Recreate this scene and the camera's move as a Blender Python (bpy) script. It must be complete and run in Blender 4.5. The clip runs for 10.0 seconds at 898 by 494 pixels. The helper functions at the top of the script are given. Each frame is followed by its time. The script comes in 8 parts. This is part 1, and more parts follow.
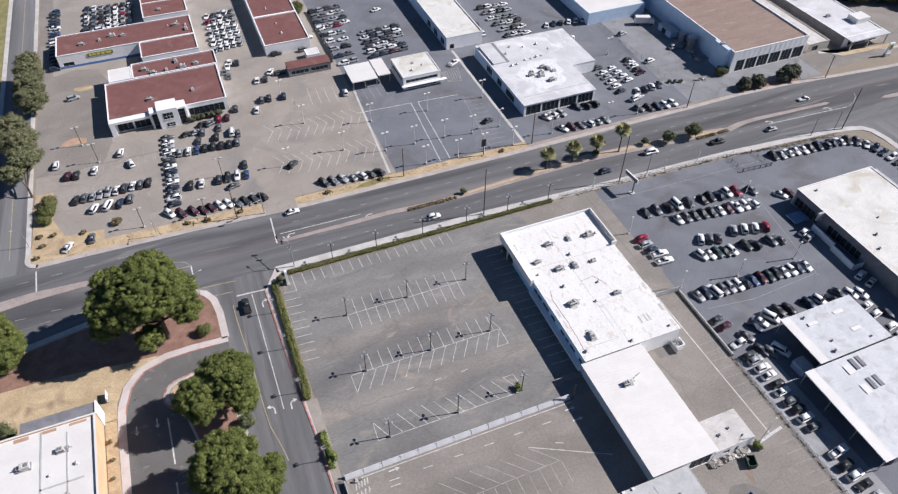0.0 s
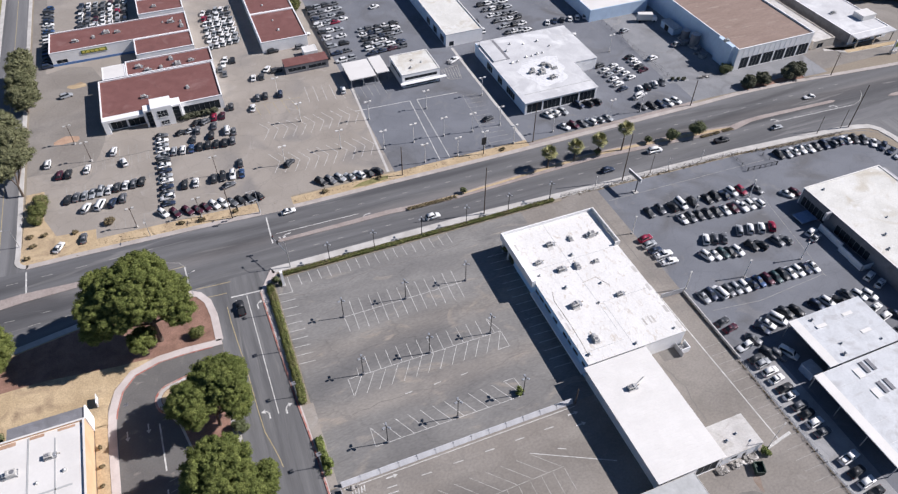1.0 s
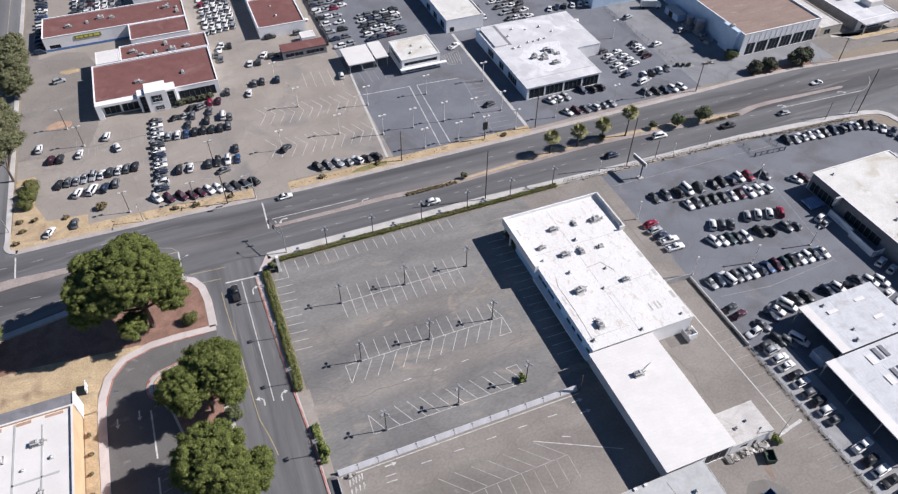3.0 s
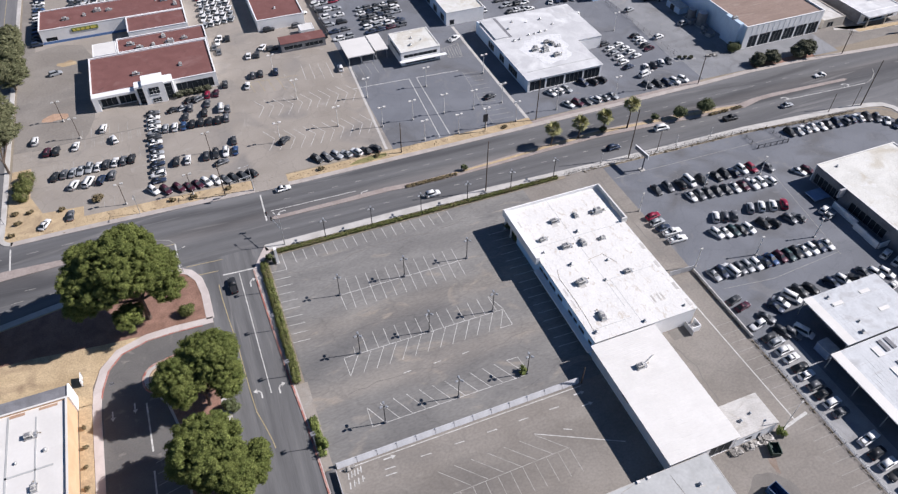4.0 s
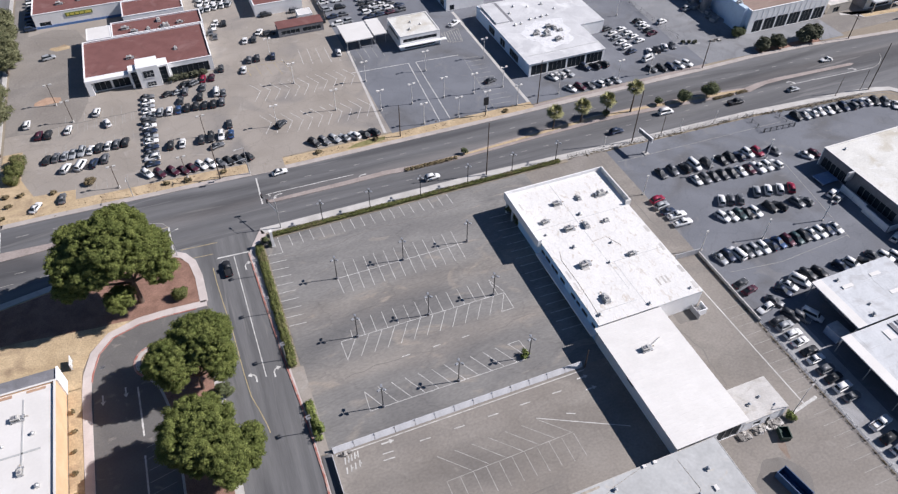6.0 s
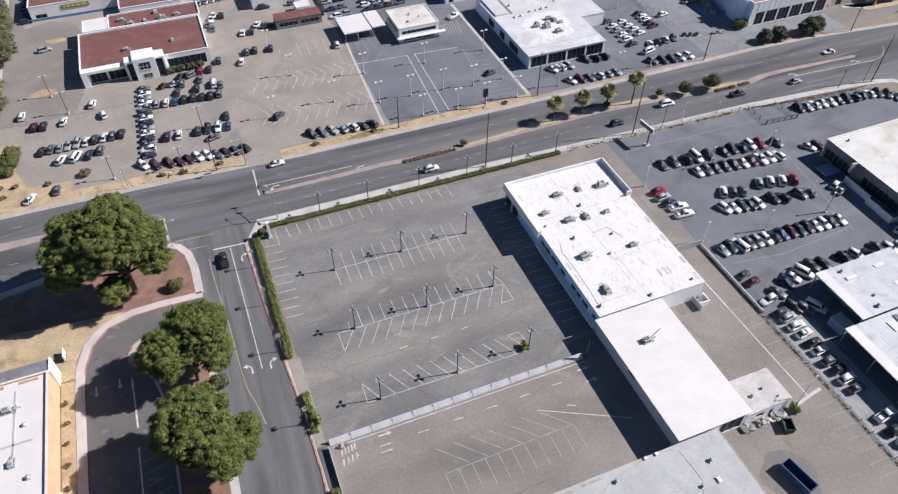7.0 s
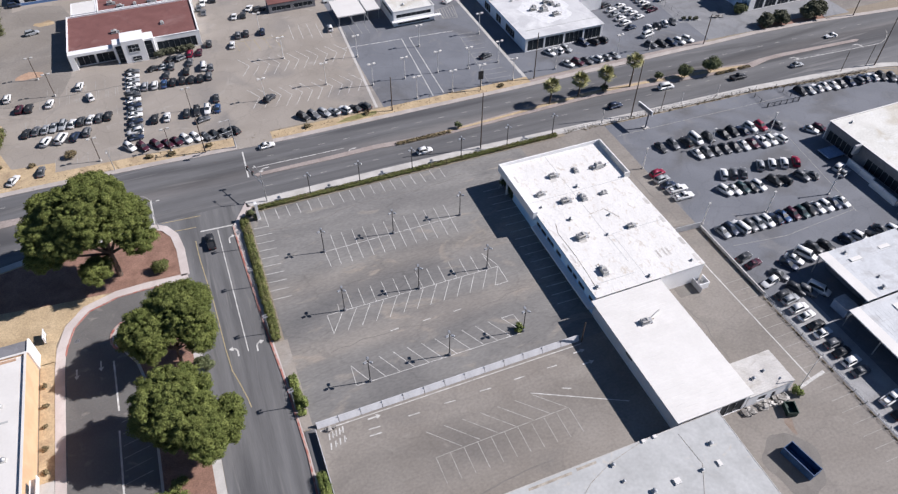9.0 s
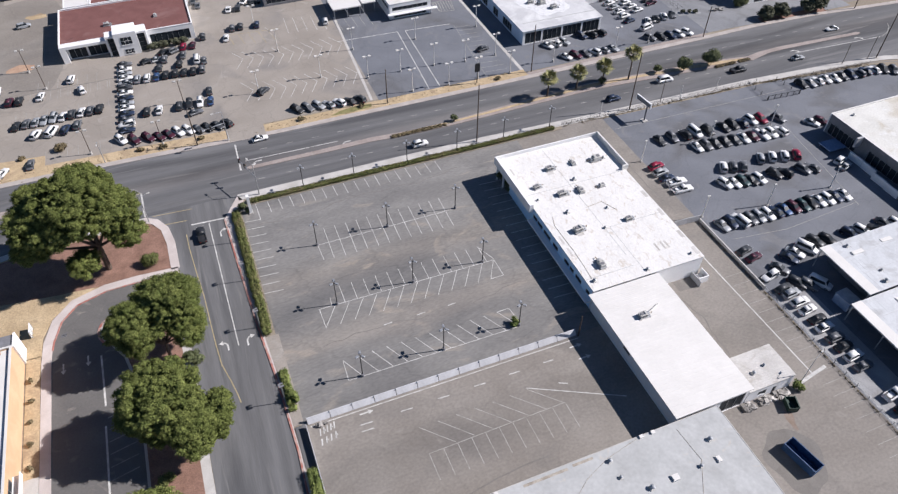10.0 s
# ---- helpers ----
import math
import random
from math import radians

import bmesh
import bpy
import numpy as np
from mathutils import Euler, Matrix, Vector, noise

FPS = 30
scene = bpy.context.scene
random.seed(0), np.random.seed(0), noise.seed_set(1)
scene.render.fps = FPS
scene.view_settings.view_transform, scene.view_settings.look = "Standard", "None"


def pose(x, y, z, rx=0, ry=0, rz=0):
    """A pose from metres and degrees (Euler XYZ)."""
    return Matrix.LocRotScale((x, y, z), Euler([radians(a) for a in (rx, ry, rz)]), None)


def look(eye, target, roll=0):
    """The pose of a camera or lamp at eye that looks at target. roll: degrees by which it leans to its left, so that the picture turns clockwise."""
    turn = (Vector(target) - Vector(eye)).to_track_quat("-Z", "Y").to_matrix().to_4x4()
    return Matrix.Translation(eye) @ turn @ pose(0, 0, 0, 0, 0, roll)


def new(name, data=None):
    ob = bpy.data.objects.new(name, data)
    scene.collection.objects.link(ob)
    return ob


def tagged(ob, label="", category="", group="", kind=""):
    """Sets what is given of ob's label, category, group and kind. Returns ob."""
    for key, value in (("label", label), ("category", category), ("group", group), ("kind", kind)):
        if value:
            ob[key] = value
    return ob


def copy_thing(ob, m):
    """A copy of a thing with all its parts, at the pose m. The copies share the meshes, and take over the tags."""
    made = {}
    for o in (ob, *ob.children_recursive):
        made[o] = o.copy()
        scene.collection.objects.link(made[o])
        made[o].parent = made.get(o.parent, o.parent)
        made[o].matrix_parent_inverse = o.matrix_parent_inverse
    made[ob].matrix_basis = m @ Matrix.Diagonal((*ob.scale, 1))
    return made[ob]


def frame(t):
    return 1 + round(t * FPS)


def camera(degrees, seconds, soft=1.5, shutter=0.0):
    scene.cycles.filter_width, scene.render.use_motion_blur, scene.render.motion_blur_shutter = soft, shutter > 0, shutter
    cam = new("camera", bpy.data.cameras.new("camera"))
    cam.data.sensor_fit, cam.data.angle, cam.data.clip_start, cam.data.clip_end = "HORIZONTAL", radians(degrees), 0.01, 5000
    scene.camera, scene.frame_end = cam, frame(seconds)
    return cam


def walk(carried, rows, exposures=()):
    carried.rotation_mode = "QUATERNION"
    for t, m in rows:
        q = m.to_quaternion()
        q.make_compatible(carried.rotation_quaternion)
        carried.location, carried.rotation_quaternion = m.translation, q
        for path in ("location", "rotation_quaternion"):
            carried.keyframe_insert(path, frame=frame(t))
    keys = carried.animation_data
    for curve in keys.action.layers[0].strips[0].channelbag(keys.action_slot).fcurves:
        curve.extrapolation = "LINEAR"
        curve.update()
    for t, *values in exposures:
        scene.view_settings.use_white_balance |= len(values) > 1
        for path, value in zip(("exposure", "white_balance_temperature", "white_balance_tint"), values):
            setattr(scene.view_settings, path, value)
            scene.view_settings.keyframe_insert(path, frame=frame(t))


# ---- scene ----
cam = camera(66.18, 10.0, soft=1.3)
# seconds, x, y, z, yaw, pitch, roll
ROWS = [
    (0.0, -18.89, -120.26, 147.85, -21.84, -45.57, -0.29),
    (0.5, -18.23, -118.62, 146.34, -21.85, -45.56, -0.31),
    (1.0, -17.69, -117.41, 144.68, -21.86, -45.54, -0.31),
    (1.5, -17.51, -116.89, 143.11, -21.86, -45.53, -0.32),
    (2.0, -17.49, -116.80, 141.53, -21.85, -45.52, -0.33),
    (2.5, -17.59, -116.83, 139.89, -21.84, -45.55, -0.34),
    (4.0, -17.55, -116.87, 135.15, -21.84, -45.57, -0.33),
    (4.5, -17.54, -116.84, 133.70, -21.85, -45.58, -0.33),
    (5.0, -17.54, -116.90, 132.05, -21.85, -45.58, -0.33),
    (5.5, -17.55, -117.00, 130.50, -21.84, -45.58, -0.33),
    (7.0, -17.25, -117.33, 125.92, -21.82, -45.57, -0.33),
    (7.5, -16.94, -117.52, 124.32, -21.81, -45.56, -0.33),
    (8.0, -16.61, -117.73, 122.79, -21.80, -45.55, -0.34),
    (8.5, -16.22, -117.91, 121.15, -21.81, -45.54, -0.35),
    (9.0, -15.74, -118.09, 119.49, -21.81, -45.53, -0.36),
    (9.5, -15.12, -118.13, 117.92, -21.81, -45.52, -0.36),
    (10.0, -14.27, -117.81, 116.39, -21.80, -45.52, -0.35),
]
walk(cam, [(t, pose(x, y, z, 90 + pitch, roll, yaw)) for t, x, y, z, yaw, pitch, roll in ROWS],
     exposures=[(0.0, 0.34, 6280, 16.0)])

# ---- light ----
world = bpy.data.worlds.new("sky")
scene.world = world
world.use_nodes = True
wn = world.node_tree
sky = wn.nodes.new("ShaderNodeTexSky")
sky.sky_type, sky.sun_disc = "NISHITA", False
sky.sun_elevation, sky.sun_rotation = radians(39.5), radians(100)
sky.air_density, sky.dust_density, sky.ozone_density = 1.0, 0.1, 6.0
wn.links.new(sky.outputs[0], wn.nodes["Background"].inputs[0])
wn.nodes["Background"].inputs[1].default_value = 0.05
sun = new("sun", bpy.data.lights.new("sun", "SUN"))
sun.data.energy, sun.data.angle, sun.data.color = 5.0, radians(0.55), (1.0, 0.965, 0.915)
sun.matrix_world = look((81, -16, 68), (0, 0, 0))


# ---- materials ----
def rgb(c):
    return (*c, 1.0)


def surface(name, low, high, scale=1.0, rough=0.9, fine=12.0, grain=0.25, bump=0.0, patch=None, patch_scale=0.06, patch_at=0.56,
            stretch=(1, 1, 1), metal=0.0, island=0.0, each=0.0, spec=0.5, streak=None, streak_at=0.58, cracks=0.0, crack_scale=0.13):
    """A two-scale material: broad mottling between low and high, a fine grain on top, and if wanted patches of a third colour."""
    m = bpy.data.materials.new(name)
    m.use_nodes = True
    nt = m.node_tree
    bsdf = nt.nodes["Principled BSDF"]
    bsdf.inputs["Roughness"].default_value, bsdf.inputs["Metallic"].default_value = rough, metal
    bsdf.inputs["Specular IOR Level"].default_value = spec
    co = nt.nodes.new("ShaderNodeTexCoord")
    mp = nt.nodes.new("ShaderNodeMapping")
    mp.inputs["Scale"].default_value = stretch
    nt.links.new(co.outputs["Object"], mp.inputs["Vector"])

    def tex(s, detail, distort=0.0):
        n = nt.nodes.new("ShaderNodeTexNoise")
        n.inputs["Scale"].default_value, n.inputs["Detail"].default_value, n.inputs["Distortion"].default_value = s, detail, distort
        nt.links.new(mp.outputs[0], n.inputs["Vector"])
        return n

    def ramp(src, a, b):
        r = nt.nodes.new("ShaderNodeMapRange")
        r.inputs["From Min"].default_value, r.inputs["From Max"].default_value = a, b
        nt.links.new(src, r.inputs["Value"])
        return r.outputs[0]

    def mixed(kind, fac, a, b):
        n = nt.nodes.new("ShaderNodeMix")
        n.data_type, n.blend_type = "RGBA", kind
        if isinstance(fac, float):
            n.inputs["Factor"].default_value = fac
        else:
            nt.links.new(fac, n.inputs["Factor"])
        for sock, v in ((n.inputs[6], a), (n.inputs[7], b)):
            if isinstance(v, tuple):
                sock.default_value = rgb(v)
            else:
                nt.links.new(v, sock)
        return n.outputs[2]

    broad = tex(scale, 6, 0.6)
    col = mixed("MIX", ramp(broad.outputs["Fac"], 0.34, 0.66), low, high)
    if patch:
        col = mixed("MIX", ramp(tex(patch_scale, 5, 1.2).outputs["Fac"], patch_at - 0.04, patch_at + 0.14), col, patch)
    if streak:
        col = mixed("MIX", ramp(tex(patch_scale * 2.3, 6, 2.2).outputs["Fac"], streak_at, streak_at + 0.14), col, streak)
    if cracks:
        bend = tex(0.5, 3)
        wob = nt.nodes.new("ShaderNodeVectorMath")
        wob.operation = "MULTIPLY_ADD"
        wob.inputs[1].default_value = (2.5, 2.5, 2.5)
        nt.links.new(bend.outputs["Color"], wob.inputs[0])
        nt.links.new(mp.outputs[0], wob.inputs[2])
        vo = nt.nodes.new("ShaderNodeTexVoronoi")
        vo.feature = "DISTANCE_TO_EDGE"
        vo.inputs["Scale"].default_value = crack_scale
        nt.links.new(wob.outputs[0], vo.inputs["Vector"])
        line = nt.nodes.new("ShaderNodeMapRange")
        line.inputs["From Min"].default_value, line.inputs["From Max"].default_value = 0.004, 0.022
        line.inputs["To Min"].default_value, line.inputs["To Max"].default_value = 1 - cracks, 1.0
        nt.links.new(vo.outputs["Distance"], line.inputs["Value"])
        col = mixed("MULTIPLY", 1.0, col, line.outputs[0])
    small = tex(fine, 6)
    grey = nt.nodes.new("ShaderNodeMapRange")
    grey.inputs["From Min"].default_value, grey.inputs["From Max"].default_value = 0.25, 0.75
    grey.inputs["To Min"].default_value, grey.inputs["To Max"].default_value = 1 - grain, 1 + grain
    nt.links.new(small.outputs["Fac"], grey.inputs["Value"])
    col = mixed("MULTIPLY", 1.0, col, grey.outputs[0])
    for amount, node_type, out in ((island, "ShaderNodeNewGeometry", "Random Per Island"), (each, "ShaderNodeObjectInfo", "Random")):
        if amount:
            g = nt.nodes.new(node_type)
            r = nt.nodes.new("ShaderNodeMapRange")
            r.inputs["To Min"].default_value, r.inputs["To Max"].default_value = 1 - amount, 1 + amount
            nt.links.new(g.outputs[out], r.inputs["Value"])
            col = mixed("MULTIPLY", 1.0, col, r.outputs[0])
    nt.links.new(col, bsdf.inputs["Base Color"])
    if bump:
        b = nt.nodes.new("ShaderNodeBump")
        b.inputs["Distance"].default_value = bump
        nt.links.new(small.outputs["Fac"], b.inputs["Height"])
        nt.links.new(b.outputs[0], bsdf.inputs["Normal"])
    return m


def plain(name, c, rough=0.5, metal=0.0, spec=0.5):
    return surface(name, tuple(v * 0.93 for v in c), c, scale=0.8, rough=rough, grain=0.05, fine=6, metal=metal, spec=spec)


def worn_bands(m, lo, hi, stops, wobble=1.0, along=(0.02, 0.25, 1.0), axis="Y"):
    """Long strips of wear across an axis from lo to hi: stops are (place, factor), softened by a drifting noise."""
    nt = m.node_tree
    base = nt.nodes["Principled BSDF"].inputs["Base Color"]
    before = base.links[0].from_socket
    co, mp, no = nt.nodes.new("ShaderNodeTexCoord"), nt.nodes.new("ShaderNodeMapping"), nt.nodes.new("ShaderNodeTexNoise")
    mp.inputs["Scale"].default_value = along
    no.inputs["Scale"].default_value, no.inputs["Detail"].default_value = 1.0, 5.0
    nt.links.new(co.outputs["Object"], mp.inputs["Vector"])
    nt.links.new(mp.outputs[0], no.inputs["Vector"])
    sep = nt.nodes.new("ShaderNodeSeparateXYZ")
    nt.links.new(co.outputs["Object"], sep.inputs[0])
    add = nt.nodes.new("ShaderNodeMath")
    add.operation = "MULTIPLY_ADD"
    add.inputs[1].default_value = wobble * 2
    nt.links.new(no.outputs["Fac"], add.inputs[0])
    nt.links.new(sep.outputs[axis], add.inputs[2])
    rng_node = nt.nodes.new("ShaderNodeMapRange")
    rng_node.inputs["From Min"].default_value, rng_node.inputs["From Max"].default_value = lo + wobble, hi + wobble
    nt.links.new(add.outputs[0], rng_node.inputs["Value"])
    ramp = nt.nodes.new("ShaderNodeValToRGB")
    ramp.color_ramp.interpolation = "B_SPLINE"
    for i, (y, f) in enumerate(stops):
        at = (y - lo) / (hi - lo)
        e = ramp.color_ramp.elements[i] if i < 2 else ramp.color_ramp.elements.new(at)
        e.position = at
        v = f if isinstance(f, tuple) else (f, f, f)
        e.color = (v[0] * 0.5, v[1] * 0.5, v[2] * 0.5, 1)
    nt.links.new(rng_node.outputs[0], ramp.inputs[0])
    twice = nt.nodes.new("ShaderNodeVectorMath")
    twice.operation = "SCALE"
    twice.inputs["Scale"].default_value = 2.0
    nt.links.new(ramp.outputs[0], twice.inputs[0])
    mul = nt.nodes.new("ShaderNodeVectorMath")
    mul.operation = "MULTIPLY"
    nt.links.new(before, mul.inputs[0])
    nt.links.new(twice.outputs[0], mul.inputs[1])
    nt.links.new(mul.outputs[0], base)


ASPHALT_LOT = surface("worn_lot_asphalt", (0.176, 0.17, 0.163), (0.24, 0.232, 0.218), 0.1, fine=2.0, grain=0.17, bump=0.01, patch=(0.143, 0.14, 0.137), patch_scale=0.05, patch_at=0.53, stretch=(0.5, 1.15, 1),
                      streak=(0.285, 0.258, 0.225), streak_at=0.58, cracks=0.12, crack_scale=0.1)
ASPHALT_SOUTH = surface("brown_lot_asphalt", (0.212, 0.19, 0.166), (0.258, 0.235, 0.208), 0.09, fine=2.0, grain=0.15, bump=0.01, patch=(0.19, 0.174, 0.157), patch_scale=0.05, stretch=(0.8, 1.05, 1),
                        streak=(0.262, 0.24, 0.212), streak_at=0.6, cracks=0.07, crack_scale=0.07)
# Part of the blue is distance haze mixed into the asphalt's own colour.
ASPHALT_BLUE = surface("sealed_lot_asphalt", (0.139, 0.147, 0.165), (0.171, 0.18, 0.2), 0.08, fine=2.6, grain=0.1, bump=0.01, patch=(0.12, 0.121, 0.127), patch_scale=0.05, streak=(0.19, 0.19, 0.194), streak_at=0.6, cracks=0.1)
ASPHALT_TAN = surface("sun_bleached_tan_asphalt", (0.272, 0.242, 0.208), (0.322, 0.288, 0.25), 0.08, fine=2.6, grain=0.1, bump=0.01, patch=(0.23, 0.212, 0.194), patch_scale=0.05, streak=(0.345, 0.318, 0.285), streak_at=0.62, cracks=0.12)
ASPHALT_ROAD = surface("road_asphalt", (0.112, 0.112, 0.115), (0.152, 0.151, 0.152), 0.12, fine=2.6, grain=0.1, bump=0.01, patch=(0.074, 0.074, 0.077), patch_scale=0.07, patch_at=0.51, stretch=(0.12, 1.3, 1),
                       streak=(0.178, 0.174, 0.17), streak_at=0.58)
ASPHALT_STREET = surface("side_street_asphalt", (0.129, 0.128, 0.129), (0.172, 0.171, 0.171), 0.12, fine=2.6, grain=0.1, bump=0.01, patch=(0.09, 0.09, 0.092), patch_scale=0.08, patch_at=0.53, stretch=(2.0, 0.12, 1),
                         streak=(0.19, 0.186, 0.18), streak_at=0.6)
TAN_WEAR = (1.16, 1.1, 1.04)
worn_bands(ASPHALT_LOT, -46, 22, [(-46, 0.98), (-41, 0.92), (-36, 0.95), (-32, 0.88), (-29.5, TAN_WEAR), (-26.5, (1.2, 1.14, 1.07)), (-23.5, 0.92), (-19, 0.95), (-15, 0.96), (-11, (1.08, 1.03, 0.98)), (-8, (1.1, 1.05, 0.99)), (-4, 0.97), (2, 1.0), (7, 1.02), (10, 0.9), (12, 1.08), (16, 0.95), (22, 1.0)],
           3.2, (0.035, 0.12, 1.0))
worn_bands(ASPHALT_SOUTH, -90, -46, [(-90, 1.0), (-73, 1.02), (-66, 1.05), (-62.5, 0.9), (-58, 0.86), (-55, 0.9), (-52, 1.05), (-48, 1.04), (-46, 0.98)], 2.0, (0.06, 0.2, 1.0))
worn_bands(ASPHALT_ROAD, 24, 48, [(24.6, 1.16), (26.2, 0.98), (27.4, 0.86), (28.4, 0.95), (29.5, 1.1), (30.6, 0.92), (31.6, 0.86), (33.2, 1.05), (36.4, (1.2, 1.14, 1.09)), (37.6, (1.12, 1.08, 1.04)), (39.0, 0.78), (40.2, 0.9), (41.4, 1.08), (42.6, 0.88), (43.8, 0.84), (45.4, 0.98), (47.2, 1.2)],
           0.35, (0.03, 0.3, 1.0))
worn_bands(ASPHALT_STREET, -32, -17, [(-31.4, 1.14), (-29.6, 0.92), (-28.4, 0.84), (-27.0, 1.06), (-25.6, 0.88), (-24.4, 0.98), (-23.4, 0.82), (-22.2, 1.06), (-21.0, 0.88), (-19.8, 0.96), (-18.9, 0.84), (-17.4, 1.1)], 0.5, (0.3, 0.04, 1.0), "X")
CONCRETE = surface("pale_concrete", (0.42, 0.4, 0.37), (0.53, 0.51, 0.48), 0.25, fine=6, grain=0.12, bump=0.01)
ASPHALT_PALE = surface("pale_yard_asphalt", (0.2, 0.205, 0.214), (0.252, 0.256, 0.264), 0.1, fine=2.6, grain=0.12, bump=0.01, patch=(0.165, 0.165, 0.168), patch_scale=0.07, streak=(0.28, 0.272, 0.258), streak_at=0.62, cracks=0.12)
CONCRETE_OLD = surface("worn_grey_concrete", (0.25, 0.25, 0.255), (0.33, 0.33, 0.33), 0.2, fine=4, grain=0.14, patch=(0.22, 0.215, 0.21), patch_scale=0.1, streak=(0.38, 0.375, 0.36), streak_at=0.62, cracks=0.1)
KERB_RED = surface("worn_red_kerb_paint", (0.34, 0.12, 0.095), (0.45, 0.2, 0.16), 0.5, fine=5, grain=0.25, patch=(0.42, 0.33, 0.29), patch_scale=0.45, patch_at=0.5)
MEDIAN = surface("reddish_median_paving", (0.28, 0.235, 0.212), (0.345, 0.295, 0.268), 0.2, fine=2, grain=0.18)
SOIL = surface("dry_straw_soil", (0.40, 0.30, 0.18), (0.52, 0.40, 0.25), 0.12, fine=3, grain=0.25, bump=0.05, patch=(0.30, 0.22, 0.14), patch_scale=0.12)
PAVING_TAN = surface("tan_grey_paving", (0.36, 0.32, 0.29), (0.45, 0.405, 0.37), 0.25, fine=6, grain=0.14, bump=0.01)
PINK_CONCRETE = surface("pinkish_concrete", (0.48, 0.42, 0.39), (0.58, 0.52, 0.49), 0.25, fine=6, grain=0.12)
ASPHALT_DRIVE = surface("brownish_driveway_asphalt", (0.114, 0.109, 0.105), (0.153, 0.146, 0.137), 0.12, fine=2.6, grain=0.1, bump=0.01, patch=(0.135, 0.13, 0.124), patch_scale=0.06, streak=(0.24, 0.22, 0.195), streak_at=0.6, cracks=0.06)
MULCH = surface("red_bark_mulch", (0.2, 0.112, 0.08), (0.28, 0.162, 0.12), 0.3, fine=4, grain=0.3, bump=0.05)
GROUND = surface("dry_ground", (0.24, 0.2, 0.15), (0.3, 0.26, 0.2), 0.05, fine=2, grain=0.2, bump=0.05)
STAIN = surface("oil_stained_asphalt", (0.165, 0.152, 0.137), (0.2, 0.186, 0.168), 0.3, fine=3, grain=0.12)
RUST = surface("rust_stained_asphalt", (0.22, 0.165, 0.125), (0.25, 0.2, 0.165), 0.5, fine=3, grain=0.15)
CABLE = plain("tan_cable", (0.3, 0.24, 0.17), 0.8)
VERGE = surface("yellow_green_verge", (0.17, 0.16, 0.06), (0.26, 0.23, 0.1), 0.3, fine=3, grain=0.3)
BARE = surface("bare_reddish_earth", (0.36, 0.23, 0.155), (0.46, 0.31, 0.215), 0.5, fine=3, grain=0.25)
PAINT = surface("worn_white_line_paint", (0.41, 0.4, 0.375), (0.65, 0.64, 0.61), 0.7, fine=5, grain=0.25)
PAINT_FAINT = surface("faded_white_line_paint", (0.26, 0.25, 0.23), (0.38, 0.37, 0.34), 0.6, fine=5, grain=0.2)
PAINT_WORN = surface("thin_white_line_paint", (0.27, 0.255, 0.23), (0.44, 0.425, 0.395), 0.6, fine=5, grain=0.25)
PAINT_YELLOW = surface("faded_yellow_line_paint", (0.33, 0.27, 0.15), (0.42, 0.345, 0.2), 0.5, fine=5, grain=0.25)
ROOF_WHITE = surface("white_roof_membrane", (0.675, 0.66, 0.63), (0.735, 0.72, 0.692), 0.22, fine=3.2, grain=0.09, patch=(0.53, 0.47, 0.39), patch_scale=0.8, patch_at=0.598, stretch=(1.0, 0.5, 1), streak=(0.77, 0.76, 0.74), streak_at=0.54, cracks=0.08, crack_scale=0.16)
ROOF_PALE = surface("pale_grey_white_roof", (0.48, 0.48, 0.485), (0.58, 0.58, 0.58), 0.15, fine=2.5, grain=0.07, patch=(0.7, 0.7, 0.69), patch_scale=0.1, streak=(0.5, 0.49, 0.47), streak_at=0.63)
ROOF_CREAM = surface("cream_stained_roof", (0.575, 0.565, 0.52), (0.675, 0.665, 0.62), 0.12, fine=2.4, grain=0.1, patch=(0.5, 0.46, 0.38), patch_scale=0.1, patch_at=0.57, streak=(0.68, 0.675, 0.65), cracks=0.08, crack_scale=0.2)
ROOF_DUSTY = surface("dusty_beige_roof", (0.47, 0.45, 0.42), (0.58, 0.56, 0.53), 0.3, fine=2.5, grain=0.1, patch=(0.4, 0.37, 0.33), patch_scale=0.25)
ROOF_FRESH = surface("fresh_white_roof_coating", (0.66, 0.66, 0.66), (0.76, 0.76, 0.755), 0.8, rough=0.6, fine=2, grain=0.04, patch=(0.53, 0.53, 0.535), patch_scale=0.7, patch_at=0.56)
ROOF_CLEAN = surface("clean_white_roof_metal", (0.65, 0.63, 0.595), (0.705, 0.685, 0.65), 0.2, rough=0.6, fine=2, grain=0.03)
ROOF_GREY = surface("pale_grey_roof_coating", (0.405, 0.41, 0.4), (0.475, 0.48, 0.47), 0.2, fine=1.5, grain=0.08, patch=(0.37, 0.372, 0.362), patch_scale=0.12, streak=(0.5, 0.46, 0.4), streak_at=0.64)
ROOF_METAL = surface("ribbed_pale_metal_roof", (0.5, 0.515, 0.525), (0.58, 0.595, 0.605), 0.3, rough=0.6, fine=2, grain=0.07, patch=(0.42, 0.42, 0.42), patch_scale=0.2)
WALL_TAN = surface("beige_wall", (0.42, 0.38, 0.32), (0.5, 0.46, 0.4), 0.4, fine=4, grain=0.1)
